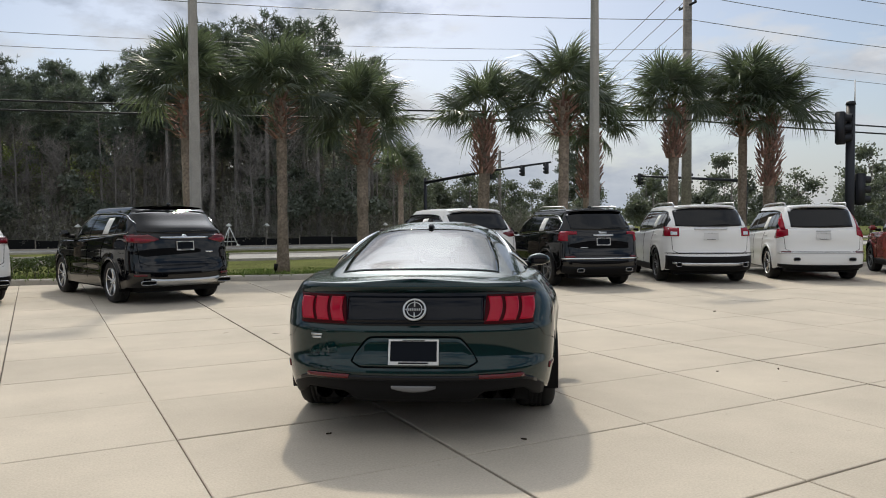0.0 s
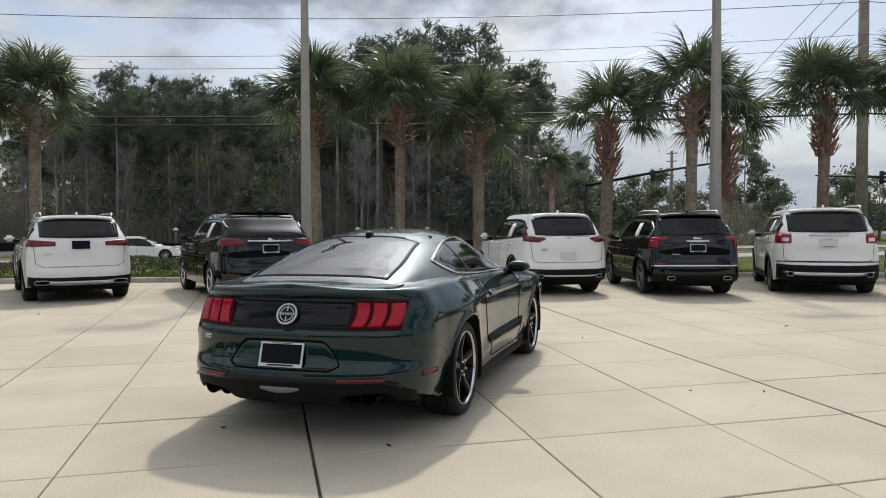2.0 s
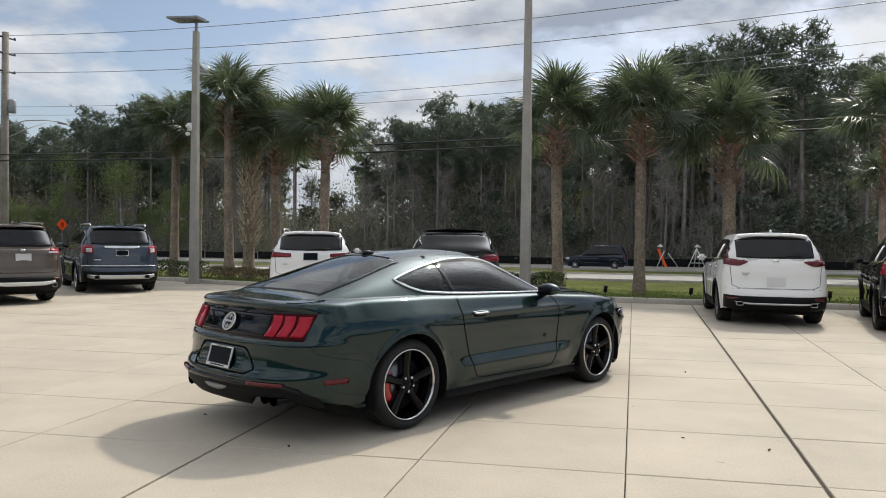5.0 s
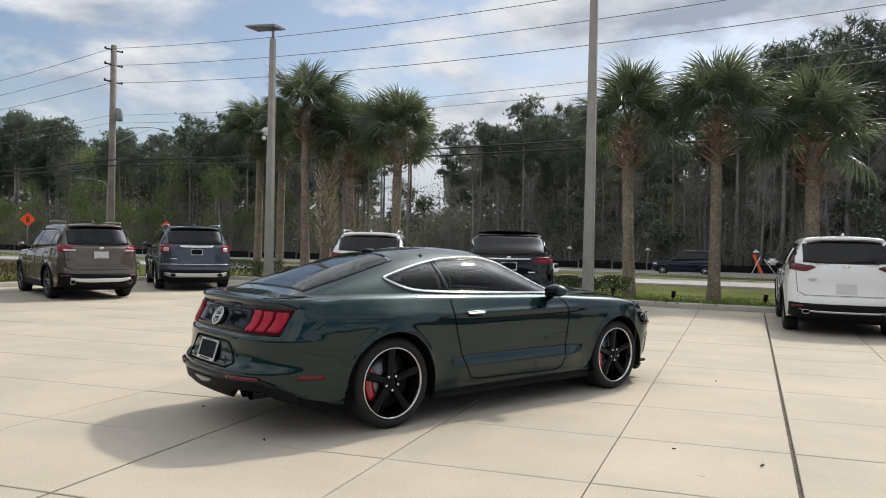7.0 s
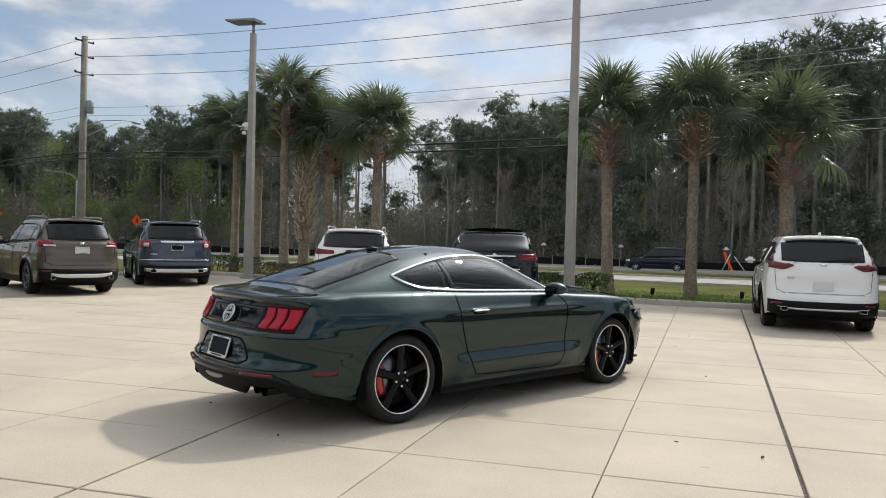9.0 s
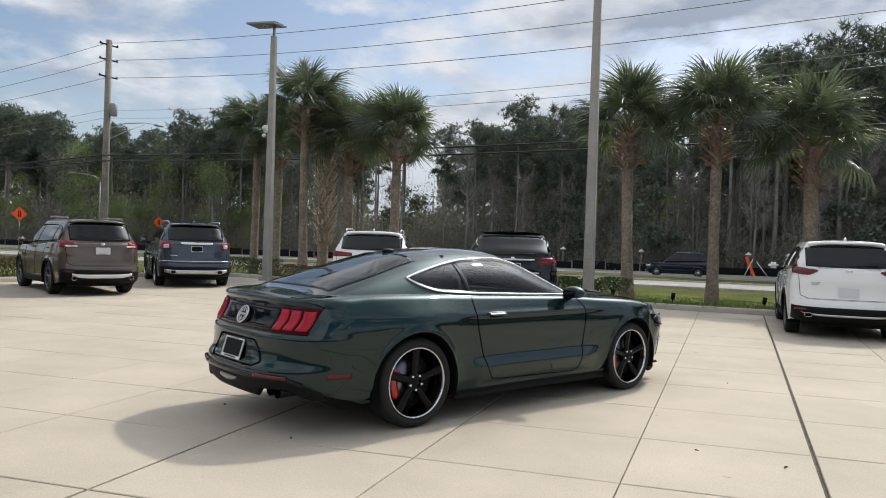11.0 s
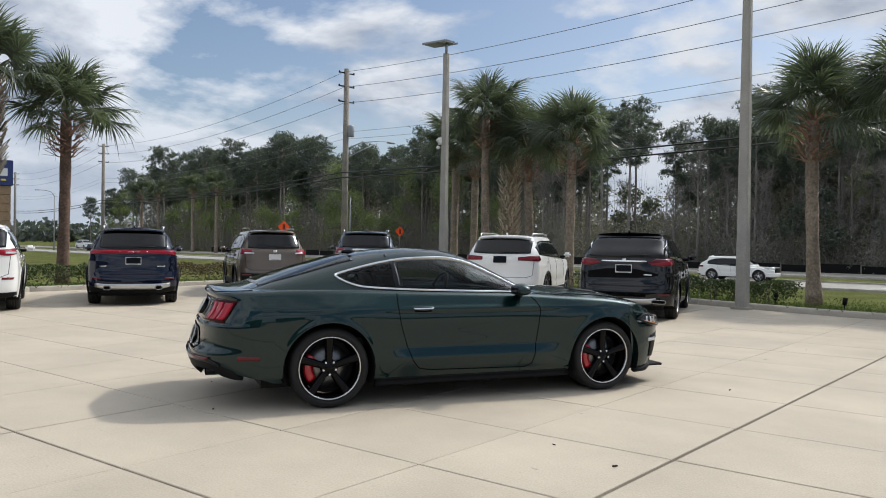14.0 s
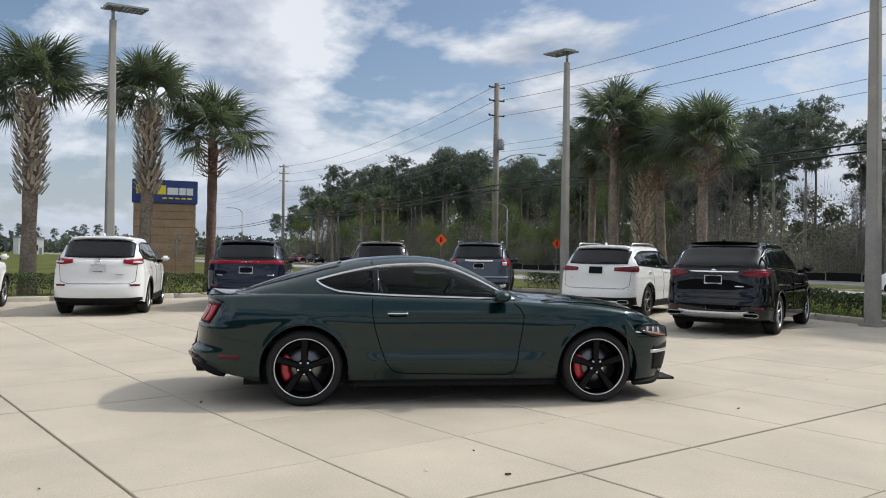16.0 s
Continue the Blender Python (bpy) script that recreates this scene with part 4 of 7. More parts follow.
suv("slate blue three-row sport utility with chrome tailgate bar", (-8.72, 16.32, 138.0), 0.99, 1.75, 3.02, 1.08, 0.95, SLATE_PAINT, belt=1.10,
    lamps=((0.66, 0.93, 0.92, ((0.66, 1.10), (0.93, 1.15)), LAMP_RED, "red and clear tail lamp"), (0.70, 0.82, 0.945, 1.04, LAMP_CLEAR, "")),
    clad=0.56, bar=(0.42, 1.045, 1.09, CHROME), plate=0.95, skid=(0.80, 0.37, 0.47, SATIN), exhaust=(0.60, 0.42, 0.06, 0.045), rails=SATIN, strip=(0.70, 0.715, CHROME), reflector=None, marks=((0.58, 0.78, 0.17, 0.025, SATIN),), rake=0.42, radius=0.38, rim=0.26, rim_mat=BRUSHED)
suv("bronze brown crossover with roof rails and silver bumper insert", (-8.38, 12.48, 153.0), 0.905, 1.70, 2.67, 0.99, 0.96, BRONZE_PAINT, belt=1.06,
    lamps=((0.56, 0.86, 0.955, ((0.56, 1.07), (0.86, 1.10)), LAMP_RED, "red hooked tail lamp"), (0.52, 0.74, 0.965, 1.0, LAMP_CLEAR, "")),
    clad=0.58, plate=0.91, plate_dark=False, skid=(0.62, 0.40, 0.475, STICKER), exhaust=(0.60, 0.40, 0.05, 0.045), rails=BRONZE_PAINT, reflector=0.52, marks=((0, 1.03, 0.09, 0.045, SATIN),), rake=0.36)
suv("navy blue crossover with a full-width red light bar", (-7.80, 8.46, 153.0), 0.92, 1.65, 2.69, 0.93, 0.93, NAVY_PAINT, belt=1.05,
    lamps=((0.015, 0.88, ((0.015, 0.985), (0.5, 0.98), (0.88, 0.965)), ((0.015, 1.045), (0.5, 1.05), (0.88, 1.065)), LAMP_RED, "full-width red light bar"),),
    clad=0.40, plate=0.86, skid=(0.72, 0.36, 0.46, SATIN), exhaust=(0.50, 0.385, 0.065, 0.04), rails=SATIN, reflector=0.56, marks=((0, 1.02, 0.55, 0.022, CHROME), (0.58, 0.75, 0.12, 0.02, SATIN), (-0.55, 0.75, 0.15, 0.018, SATIN)), rake=0.42)
suv("white crossover with winged red lamps and black lower bumper", (-7.98, 5.28, 159.0), 0.915, 1.67, 2.75, 0.94, 0.95, WHITE_PAINT, belt=1.05,
    lamps=((0.48, 0.88, ((0.48, 0.98), (0.70, 0.95), (0.88, 0.99)), ((0.48, 1.05), (0.88, 1.09)), LAMP_RED, "winged red tail lamp"), (0.66, 0.84, 0.985, 1.02, LAMP_CLEAR, "")),
    clad=0.37, plate=0.90, plate_dark=False, plate_frame=True, reflector=0.62, glass_w=0.82, marks=((0, 1.03, 0.09, 0.09, CHROME), (-0.42, 0.78, 0.16, 0.018, SATIN)), rake=0.46, rim_mat=BRUSHED)
suv("white crossover at the end of the west row", (-8.4, 2.0, 163.0), 0.915, 1.64, 2.70, 0.94, 0.95, WHITE_PAINT, lamps=((0.52, 0.88, 0.95, 1.05, LAMP_RED, "red tail lamp"),), plate=0.90, rim_mat=BRUSHED)


# cars on the road beyond
def road_car(label, x, y, heading, W, H, wb, paint, belt, name="sedan"):
    ob = suv(label, (x, y, heading), W, H, wb, 1.0, 0.9, paint, belt=belt, lamps=((0.5, 0.85, belt - 0.16, belt - 0.05, LAMP_RED, "red tail lamp"),), clad=0.36, rake=0.85 if name == "sedan" else 0.4,
             tumble=0.28, radius=0.33, rim=0.22, plate=0.80, spoiler=False, name=name, body_skirt=False, rim_mat=BRUSHED, window_tail=0.25 if name == "sedan" else 0.0)
    ob.matrix_world = pose(x, y, -0.52, 0, 0, heading)
    tagged(ob, group="cars on the road")


road_car("white compact sedan driving on the near road", -8.6, 45.3, 0.0, 0.88, 1.44, 2.70, WHITE_PAINT, 0.83)
road_car("dark navy sport utility on the far road", 3.2, 58.0, 180.0, 0.98, 1.85, 3.0, NAVY_PAINT, 1.02, "suv")
for k, (x, y, m) in enumerate(((-106, 57.6, BLACK_PAINT), (-113, 57.8, RED_PAINT), (-120, 58.0, SLATE_PAINT), (-127, 58.2, WHITE_PAINT))):
    road_car("car waiting in line far along the road", x, y, 0.0, 0.9, 1.6, 2.7, m, 0.95, "suv")

# ---------------------------------------------------------------- the green fastback coupe in the middle of the lot
COUPE = pose(2.446, 5.110, 0, 0, 0, 61.9)
coupe = thing("coupe", COUPE, "dark green metallic fastback coupe with black five-spoke wheels on the concrete", "car")
R_ARCH, F_ARCH = (0.0, 0.388), (2.72, 0.380)
_plan = curve((-0.6, 0.865), (-0.3, 0.915), (0.05, 0.940), (0.5, 0.918), (1.2, 0.900), (2.0, 0.902), (2.6, 0.926), (2.9, 0.916), (3.1, 0.895))
_tuck = curve((0.15, -0.085), (0.24, -0.050), (0.36, -0.022), (0.50, -0.006), (0.64, 0.0), (0.74, -0.006), (0.83, -0.020), (0.92, -0.062), (1.0, -0.115), (1.06, -0.17))


def _width(x, z):
    g = lambda v, c, s: math.exp(-((v - c) / s) ** 2)
    w = _plan(x) + _tuck(z)
    w += 0.028 * g(x, 0.02, 0.42) * g(z, 0.80, 0.12) + 0.022 * g(x, 2.72, 0.42) * g(z, 0.76, 0.12)          # haunches over the wheels
    door = 1 / (1 + math.exp(-(x - 0.60) / 0.17)) / (1 + math.exp((x - 2.12) / 0.17))
    wedge = min(1.0, max(0.0, (x - 0.50) / 0.16)) * min(1.0, max(0.0, (2.26 - x) / 0.20))
    shelf = min(1.0, max(0.0, (0.488 - z) / 0.085)) * min(1.0, max(0.35, (z - 0.20) / 0.18))          # the lower facet that looks up
    w += door * (-0.010 * g(z, 0.62, 0.11) + 0.014 * g(z, 0.83, 0.022)) + wedge * 0.034 * shelf
    for xc, r in (R_ARCH, F_ARCH):
        d = math.hypot(x - xc, z - 0.345) - r
        w += 0.012 * math.exp(-(d / 0.035) ** 2) if z > 0.25 else 0
    return w


_tail = curve((0.15, -0.80), (0.26, -0.98), (0.36, -1.075), (0.43, -1.10), (0.47, -1.095), (0.53, -1.05), (0.62, -1.038), (0.70, -1.034), (0.725, -1.008), (0.905, -0.928), (0.925, -0.945), (0.955, -0.962), (1.0, -0.965))
_nose = curve((0.15, 3.52), (0.25, 3.60), (0.40, 3.64), (0.55, 3.655), (0.66, 3.645), (0.72, 3.60), (0.80, 3.50))
_deck = curve((-0.96, 0.984), (-0.90, 0.976), (-0.80, 0.974), (-0.6, 0.985), (-0.2, 1.0), (0.2, 1.0), (0.6, 0.985), (1.2, 0.968), (1.9, 0.948), (2.2, 0.928), (2.72, 0.900), (3.0, 0.862), (3.25, 0.805), (3.45, 0.745), (3.58, 0.700), (3.66, 0.655))
shell = Loft(_tail, _nose, -0.46, 3.0, _width, _deck, tail_n=2.7, nose_n=2.35, shoulder=0.035)


def _coupe_low(col, x):
    if col[0] == "t":
        return curve((-1.1, 0.43), (-1.02, 0.425), (-0.93, 0.38), (-0.78, 0.315), (-0.62, 0.27), (-0.46, 0.245))(x)
    return 0.225 if col[0] == "s" else 0.20


_hood_u = curve((0, 0), (0.12, 0.012), (0.3, 0.035), (0.5, 0.045), (0.62, 0.062), (1.0, 0.066))


def _coupe_crown(x, u):
    if x > 2.0:
        return _hood_u(u) * min(1, (3.72 - x) / 0.5)
    return 0.028 * (1 - (1 - u) ** 2) if x < -0.4 else 0.01 * u


part("body", shell.hull(_coupe_low, (R_ARCH, F_ARCH), rows=62, cap_rows=14, crown=_coupe_crown), PAINT_GREEN, coupe)

# cabin: sections across the car, from the belt to the roof
_roof = curve((-0.72, 0.995), (-0.62, 1.018), (-0.4, 1.095), (-0.05, 1.205), (0.27, 1.292), (0.55, 1.338), (0.93, 1.362), (1.2, 1.350), (1.36, 1.318), (1.55, 1.245), (1.76, 1.137), (1.98, 1.012), (2.12, 0.945))
_gb = curve((-0.72, 0.60), (-0.4, 0.675), (0.0, 0.735), (0.4, 0.765), (1.0, 0.775), (1.6, 0.765), (2.12, 0.745))
_gr = curve((-0.72, 0.56), (-0.4, 0.55), (0.2, 0.535), (0.9, 0.535), (1.4, 0.555), (2.12, 0.66))
M_SEC = 3.4


def _gsec(x, phi):
    c, s = math.cos(phi) ** (2 / M_SEC) if phi < math.pi / 2 else 0.0, math.sin(phi) ** (2 / M_SEC) if phi > 0 else 0.0
    zb = _deck(x) - 0.012
    zr = max(_roof(x), zb + 0.004)
    return (_gb(x) - (_gb(x) - _gr(x)) * s) * c, zb + (zr - zb) * s


def g_side(x, z, sign=-1):
    """The cabin's flank at a height."""
    lo, hi = 0.0, math.pi / 2
    for _ in range(26):
        mid = (lo + hi) / 2
        lo, hi = (mid, hi) if _gsec(x, mid)[1] < z else (lo, mid)
    return Vector((x, sign * _gsec(x, lo)[0], z))


def g_top(x, y):
    """The cabin's upper surface at a distance from the middle line."""
    lo, hi = 0.0, math.pi / 2
    for _ in range(26):
        mid = (lo + hi) / 2
        lo, hi = (mid, hi) if _gsec(x, mid)[0] > abs(y) else (lo, mid)
    return Vector((x, y, _gsec(x, lo)[1]))


dlo_low = curve((0.09, 1.115), (0.13, 1.085), (0.20, 1.052), (0.32, 1.020), (0.79, 0.992), (1.25, 0.978), (1.95, 0.957))
dlo_high = curve((0.09, 1.122), (0.27, 1.172), (0.53, 1.230), (0.80, 1.268), (1.12, 1.280), (1.34, 1.250), (1.56, 1.163), (1.79, 1.043), (1.95, 0.960))
back_half = curve((-0.58, 0.525), (-0.3, 0.520), (0.1, 0.475), (0.3, 0.455))
wind_half = curve((1.33, 0.50), (1.6, 0.58), (2.08, 0.66))


def _cabin_hole(c):
    if 0.13 < c.x < 1.86 and dlo_low(c.x) + 0.012 < c.z < dlo_high(c.x) - 0.012 and abs(c.y) > 0.45:
        return True
    if -0.50 < c.x < 0.24 and abs(c.y) < back_half(c.x) - 0.03 and c.z > _roof(c.x) - 0.11:
        return True
    return 1.40 < c.x < 2.0 and abs(c.y) < wind_half(c.x) - 0.04 and c.z > _roof(c.x) - 0.12


bm = bmesh.new()
stations = [-0.72 + 2.84 * i / 108 for i in range(109)]
phis = [math.pi / 2 * (k / 44) for k in range(45)]
rows = []
for x in stations:
    half = [_gsec(x, p) for p in phis]
    rows.append([bm.verts.new((x, -y, z)) for y, z in half] + [bm.verts.new((x, y, z)) for y, z in half[-2::-1]])
for a, b in zip(rows, rows[1:]):
    for k in range(len(a) - 1):
        if not _cabin_hole((a[k].co + a[k + 1].co + b[k].co + b[k + 1].co) / 4):
            bm.faces.new((a[k], b[k], b[k + 1], a[k + 1]))
bmesh.ops.recalc_face_normals(bm, faces=bm.faces)
part("cabin_shell", bm, PAINT_GREEN, coupe)

mid = lambda f, g, t: (lambda x: f(x) + (g(x) - f(x)) * t)
for sign, where in ((-1, "right"), (1, "left")):
    fs = lambda x, z, s=sign: g_side(x, z, s)
    window = part("side_window", panel(fs, 0.10, 1.93, dlo_low, dlo_high, 50, 8, 0.004, 0.004), TINTED, coupe, "dark tinted side glass")
    window.visible_shadow = False
    ring = bmesh.new()
    for lo, hi in ((dlo_low, lambda x: min(dlo_high(x), dlo_low(x) + 0.026)), (lambda x: max(dlo_low(x), dlo_high(x) - 0.030), dlo_high)):
        panel(fs, 0.10, 1.93, lo, hi, 50, 2, 0.0015, 0.004, ring)
    panel(fs, 0.10, 0.17, dlo_low, dlo_high, 5, 3, 0.0015, 0.004, ring)
    panel(fs, 0.615, 0.665, dlo_low, dlo_high, 3, 6, 0.0055, 0.004, ring)
    panel(fs, 1.80, 1.93, dlo_low, dlo_high, 8, 3, 0.0015, 0.004, ring)
    part("window_gasket", ring, GLOSS_BLACK, window)
    part("window_trim", frame_bm(lambda x, z, s=sign: g_side(x, z, s) + Vector((0, s * 0.005, 0)), 0.092, 1.95, dlo_low, dlo_high, radius=0.0125, na=60), CHROME, window, "bright chrome window surround")
    fl = lambda x, z, s=sign: shell.side(x, z, s)
    door = [(0.605, 0.966), (0.60, 0.85), (0.625, 0.70), (0.68, 0.52), (0.735, 0.38), (0.80, 0.305), (0.92, 0.285), (1.85, 0.268), (1.925, 0.30), (1.955, 0.45), (1.99, 0.66), (2.01, 0.80), (1.985, 0.87), (1.93, 0.925)]
    part("door_seam", seam_bm(fl, door, 0.0045), SEAM, coupe)
    part("sill", panel(lambda x, z, s=sign: shell.side(x, max(z, 0.2), s) + Vector((0, s * (0.012 if z < 0.2 else -0.004), min(0, z - 0.2))), 0.405, 2.325, 0.165, 0.228, 30, 5, 0.012, 0.05), RUBBER, coupe, "black sill skirt")
    hd = part("door_handle", panel(fl, 0.735, 0.925, lambda x: 0.818 + 0.010 * ((x - 0.83) / 0.095) ** 2, lambda x: 0.842 - 0.006 * ((x - 0.83) / 0.095) ** 2, 12, 4, 0.024, 0.020), PAINT_GREEN, coupe, "body-coloured door handle with a chrome strip")
    part("handle_strip", panel(lambda x, z, s=sign: shell.side(x, 0.836, s) + Vector((0, s * (0.024 - 0.016 * (z - 0.836) / 0.008), z - 0.836)), 0.738, 0.922, 0.832, 0.848, 12, 3, 0.004, 0.006), CHROME, hd, "chrome strip")
    # Flat near-black patch: the shade of the hollow behind the handle, as colour.
    part("handle_recess", panel(fl, 0.75, 0.91, lambda x: 0.80 + 0.9 * (x - 0.83) ** 2, lambda x: 0.852 - 0.9 * (x - 0.83) ** 2, 12, 3, 0.0015, 0.004), SEAM, hd)
    part("side_marker", panel(fl, -0.755, -0.575, lambda x: 0.425, lambda x: 0.457 - 0.006 * (x + 0.575) / 0.18, 8, 2, 0.006, 0.012), LAMP_DEEP, coupe, "red side marker lamp")
    part("bumper_seam", seam_bm(fl, [(-0.375, 0.50), (-0.48, 0.575), (-0.64, 0.60), (-0.80, 0.64), (-0.86, 0.72)], 0.0013), SEAM, coupe)
    # mirror
    mir = ball_bm((1.775, sign * 0.935, 0.987), 1.0, 0.095, 0.112, 0.066, 24)
    for v in mir.verts:
        v.co.x = max(v.co.x, 1.712)                           # cut off flat where the glass sits
        if v.co.z < 0.987:
            v.co.z = 0.987 + (v.co.z - 0.987) * 0.72          # a flatter underside
    mirror = part("door_mirror", mir, PAINT_GREEN, coupe, "dark green door mirror")
    part("mirror_base", tube_bm([(1.82, sign * 0.80, 0.940), (1.80, sign * 0.86, 0.950), (1.785, sign * 0.90, 0.962)], [0.042, 0.030, 0.024], 10), GLOSS_BLACK, mirror)
    # Gloss black paints the dark reflection that the mirror glass shows.
    part("mirror_glass", panel(lambda y, z: Vector((1.712, y, z)), sign * 0.86, sign * 1.01, lambda y: 0.955, lambda y: 1.024, 6, 3, 0.003, 0.006, inner=(1.8, sign * 0.93, 0.98)), GLOSS_BLACK, mirror)
    # headlamp, front corner intake
    lamp = part("headlamp", panel(fl, 3.10, 3.50, curve((3.10, 0.690), (3.25, 0.640), (3.50, 0.600)), curve((3.10, 0.700), (3.20, 0.735), (3.35, 0.722), (3.50, 0.690)), 16, 6, 0.006, 0.02), LAMP_SMOKED, coupe, "smoked headlamp with amber lower edge")
    part("indicator", panel(fl, 3.14, 3.42, curve((3.14, 0.672), (3.42, 0.612)), curve((3.14, 0.684), (3.42, 0.640)), 10, 2, 0.009, 0.012), LAMP_AMBER, lamp, "amber indicator strip")
    part("lamp_bezel", frame_bm(lambda x, z, s=sign: shell.side(x, z, s) + Vector((0.004, s * 0.006, 0)), 3.10, 3.50, curve((3.10, 0.690), (3.25, 0.640), (3.50, 0.600)), curve((3.10, 0.700), (3.20, 0.735), (3.35, 0.722), (3.50, 0.690)), radius=0.011, na=16), GLOSS_BLACK, lamp)
    for x0 in (3.20, 3.27, 3.34):
        part("light_blade", panel(fl, x0, x0 + 0.022, lambda x: 0.668 - 0.16 * (x - 3.2), lambda x: 0.716 - 0.08 * (x - 3.2), 2, 4, 0.010, 0.006), LAMP_CLEAR, lamp, "clear light blade")
    part("corner_intake", panel(fl, 3.30, 3.56, curve((3.30, 0.30), (3.56, 0.27)), curve((3.30, 0.52), (3.56, 0.55)), 10, 5, 0.004, 0.01), RUBBER, coupe)
    part("corner_lamp", panel(fl, 3.26, 3.50, 0.462, 0.492, 8, 2, 0.012, 0.012), LAMP_CLEAR, coupe, "clear corner lamp strip")
    # arch liners
    for xc, r in (R_ARCH, F_ARCH):
        bm = bmesh.new()
        prev = None
        for k in range(21):
            u = math.pi * (k / 20 * 1.24 - 0.12)
            ring = [bm.verts.new((xc + (r + 0.004) * math.cos(u), sign * y, 0.345 + (r + 0.004) * math.sin(u))) for y in (0.93 if xc < 1 else 0.915, 0.60)]
            ring.append(bm.verts.new((xc, sign * 0.60, 0.345)))
            if prev:
                bm.faces.new((prev[0], ring[0], ring[1], prev[1]))
                bm.faces.new((prev[1], ring[1], ring[2]))
            prev = ring
        bmesh.ops.remove_doubles(bm, verts=bm.verts, dist=0.0005)
        part("arch_liner", bm, RUBBER, coupe)
    wheel_parts(coupe, 0.0, sign, 0.343, 0.272, 0.918, 5, WHEEL_BLACK, BRUSHED, RED_CALIPER, spoke_w=0.070, width=0.27)
    wheel_parts(coupe, 2.72, sign, 0.338, 0.270, 0.905, 5, WHEEL_BLACK, BRUSHED, RED_CALIPER, spoke_w=0.070, width=0.255)

# rear and front glass
pane = part("rear_window", panel(lambda x, v: g_top(x, v * back_half(x)), -0.56, 0.29, -1.0, 1.0, 40, 26, 0.004, 0.004), REAR_PANE, coupe, "dark tinted sloping rear glass")
pane.visible_shadow = False
ring = bmesh.new()
panel(lambda x, v: g_top(x, v * back_half(x)), 0.20, 0.30, -1.0, 1.0, 6, 24, 0.0015, 0.004, ring)
panel(lambda x, v: g_top(x, v * back_half(x)), -0.57, -0.46, -1.0, 1.0, 6, 24, 0.0015, 0.004, ring)
for a, b in ((-1.0, -0.90), (0.90, 1.0)):
    panel(lambda x, v: g_top(x, v * back_half(x)), -0.57, 0.30, a, b, 40, 3, 0.0015, 0.004, ring)
part("window_gasket", ring, FRIT, pane)
part("high_brake_lamp", panel(g_top, 0.285, 0.315, -0.33, 0.33, 2, 20, 0.006, 0.01), GLOSS_BLACK, coupe, "dark high brake lamp strip")
screen = part("windscreen", panel(lambda x, v: g_top(x, v * wind_half(x)), 1.34, 2.07, -1.0, 1.0, 30, 22, 0.003, 0.004), WINDSCREEN, coupe)
screen.visible_shadow = False
part("roof_antenna", ball_bm((0.36, 0.0, 1.318), 0.06, 1.2, 0.42, 0.42, 14), GLOSS_BLACK, coupe, "black shark fin antenna")
part("cowl_panel", panel(lambda x, y: Vector((x, y, 0.972 - 0.12 * (x - 2.0) - 0.05 * y * y)), 2.02, 2.20, -0.70, 0.70, 4, 20, 0.004, 0.01), RUBBER, coupe)
for y0 in (-0.10, 0.42):
    part("wiper", tube_bm([(2.13, y0 - 0.40, 0.968), (2.08, y0 - 0.1, 0.992), (2.06, y0 + 0.18, 0.995)], 0.008, 6), RUBBER, coupe)
part("hood_seam", seam_bm(lambda x, y: Vector((x, y, _deck(x) + _coupe_crown(x, 1 - abs(y) / 0.86) + 0.001)), [(2.22, -0.70), (2.6, -0.70), (3.0, -0.68), (3.3, -0.60)], 0.004), SEAM, coupe)
part("hood_vent", panel(lambda x, y: Vector((x, y, _deck(x) + _coupe_crown(x, 1 - abs(y) / 0.86))), 2.62, 2.92, -0.42, -0.26, 4, 4, 0.006, 0.01), RUBBER, coupe)

# tail: light panel, lamps, badge ring, plate, valance, exhausts
fr = shell.rear
zp0, zp1 = curve((0, 0.722), (0.6, 0.722), (0.74, 0.742)), curve((0, 0.915), (0.6, 0.918), (0.74, 0.900))
part("tail_panel", panel(fr, -0.735, 0.735, lambda y: zp0(abs(y)), lambda y: zp1(abs(y)), 60, 6, 0.003, 0.01), GLOSS_BLACK, coupe, "gloss black panel between the tail lamps")
part("tail_inlay", panel(fr, -0.425, 0.425, 0.738, 0.895, 30, 5, 0.009, 0.01), GLOSS_BLACK, coupe)
for sign in (-1, 1):
    lamp = part("tail_lamp", panel(lambda y, z, s=sign: fr(s * (y + 0.10 * (z - 0.815)), z), 0.432, 0.738, 0.728, 0.906, 18, 10, 0.009, 0.012), LAMP_HOUSING, coupe, "red three-bar tail lamp")
    for k in range(3):
        ya, yb = 0.446 + 0.100 * k, 0.446 + 0.100 * k + 0.077
        lo, hi = 0.742 + 0.003 * k, 0.892 - 0.004 * k
        bend = lambda y, z, s=sign: fr(s * (y - 0.018 * ((z - 0.815) / 0.08) ** 2 + 0.012 + 0.10 * (z - 0.815)), z)
        part("lamp_bar", panel(bend, ya, yb, lo, hi, 6, 12, 0.018, 0.02), LAMP_RED, lamp, "bright red light bar")
badge = Matrix.Translation(fr(0, 0.815) + Vector((-0.028, 0, 0))) @ Matrix.Rotation(math.radians(27), 4, "Y")


def badge_part(name, bm, mat, parent=None, label=""):
    bmesh.ops.transform(bm, matrix=badge @ Matrix.Rotation(math.pi / 2, 4, "Z"), verts=bm.verts)
    return part(name, bm, mat, parent or coupe, label)


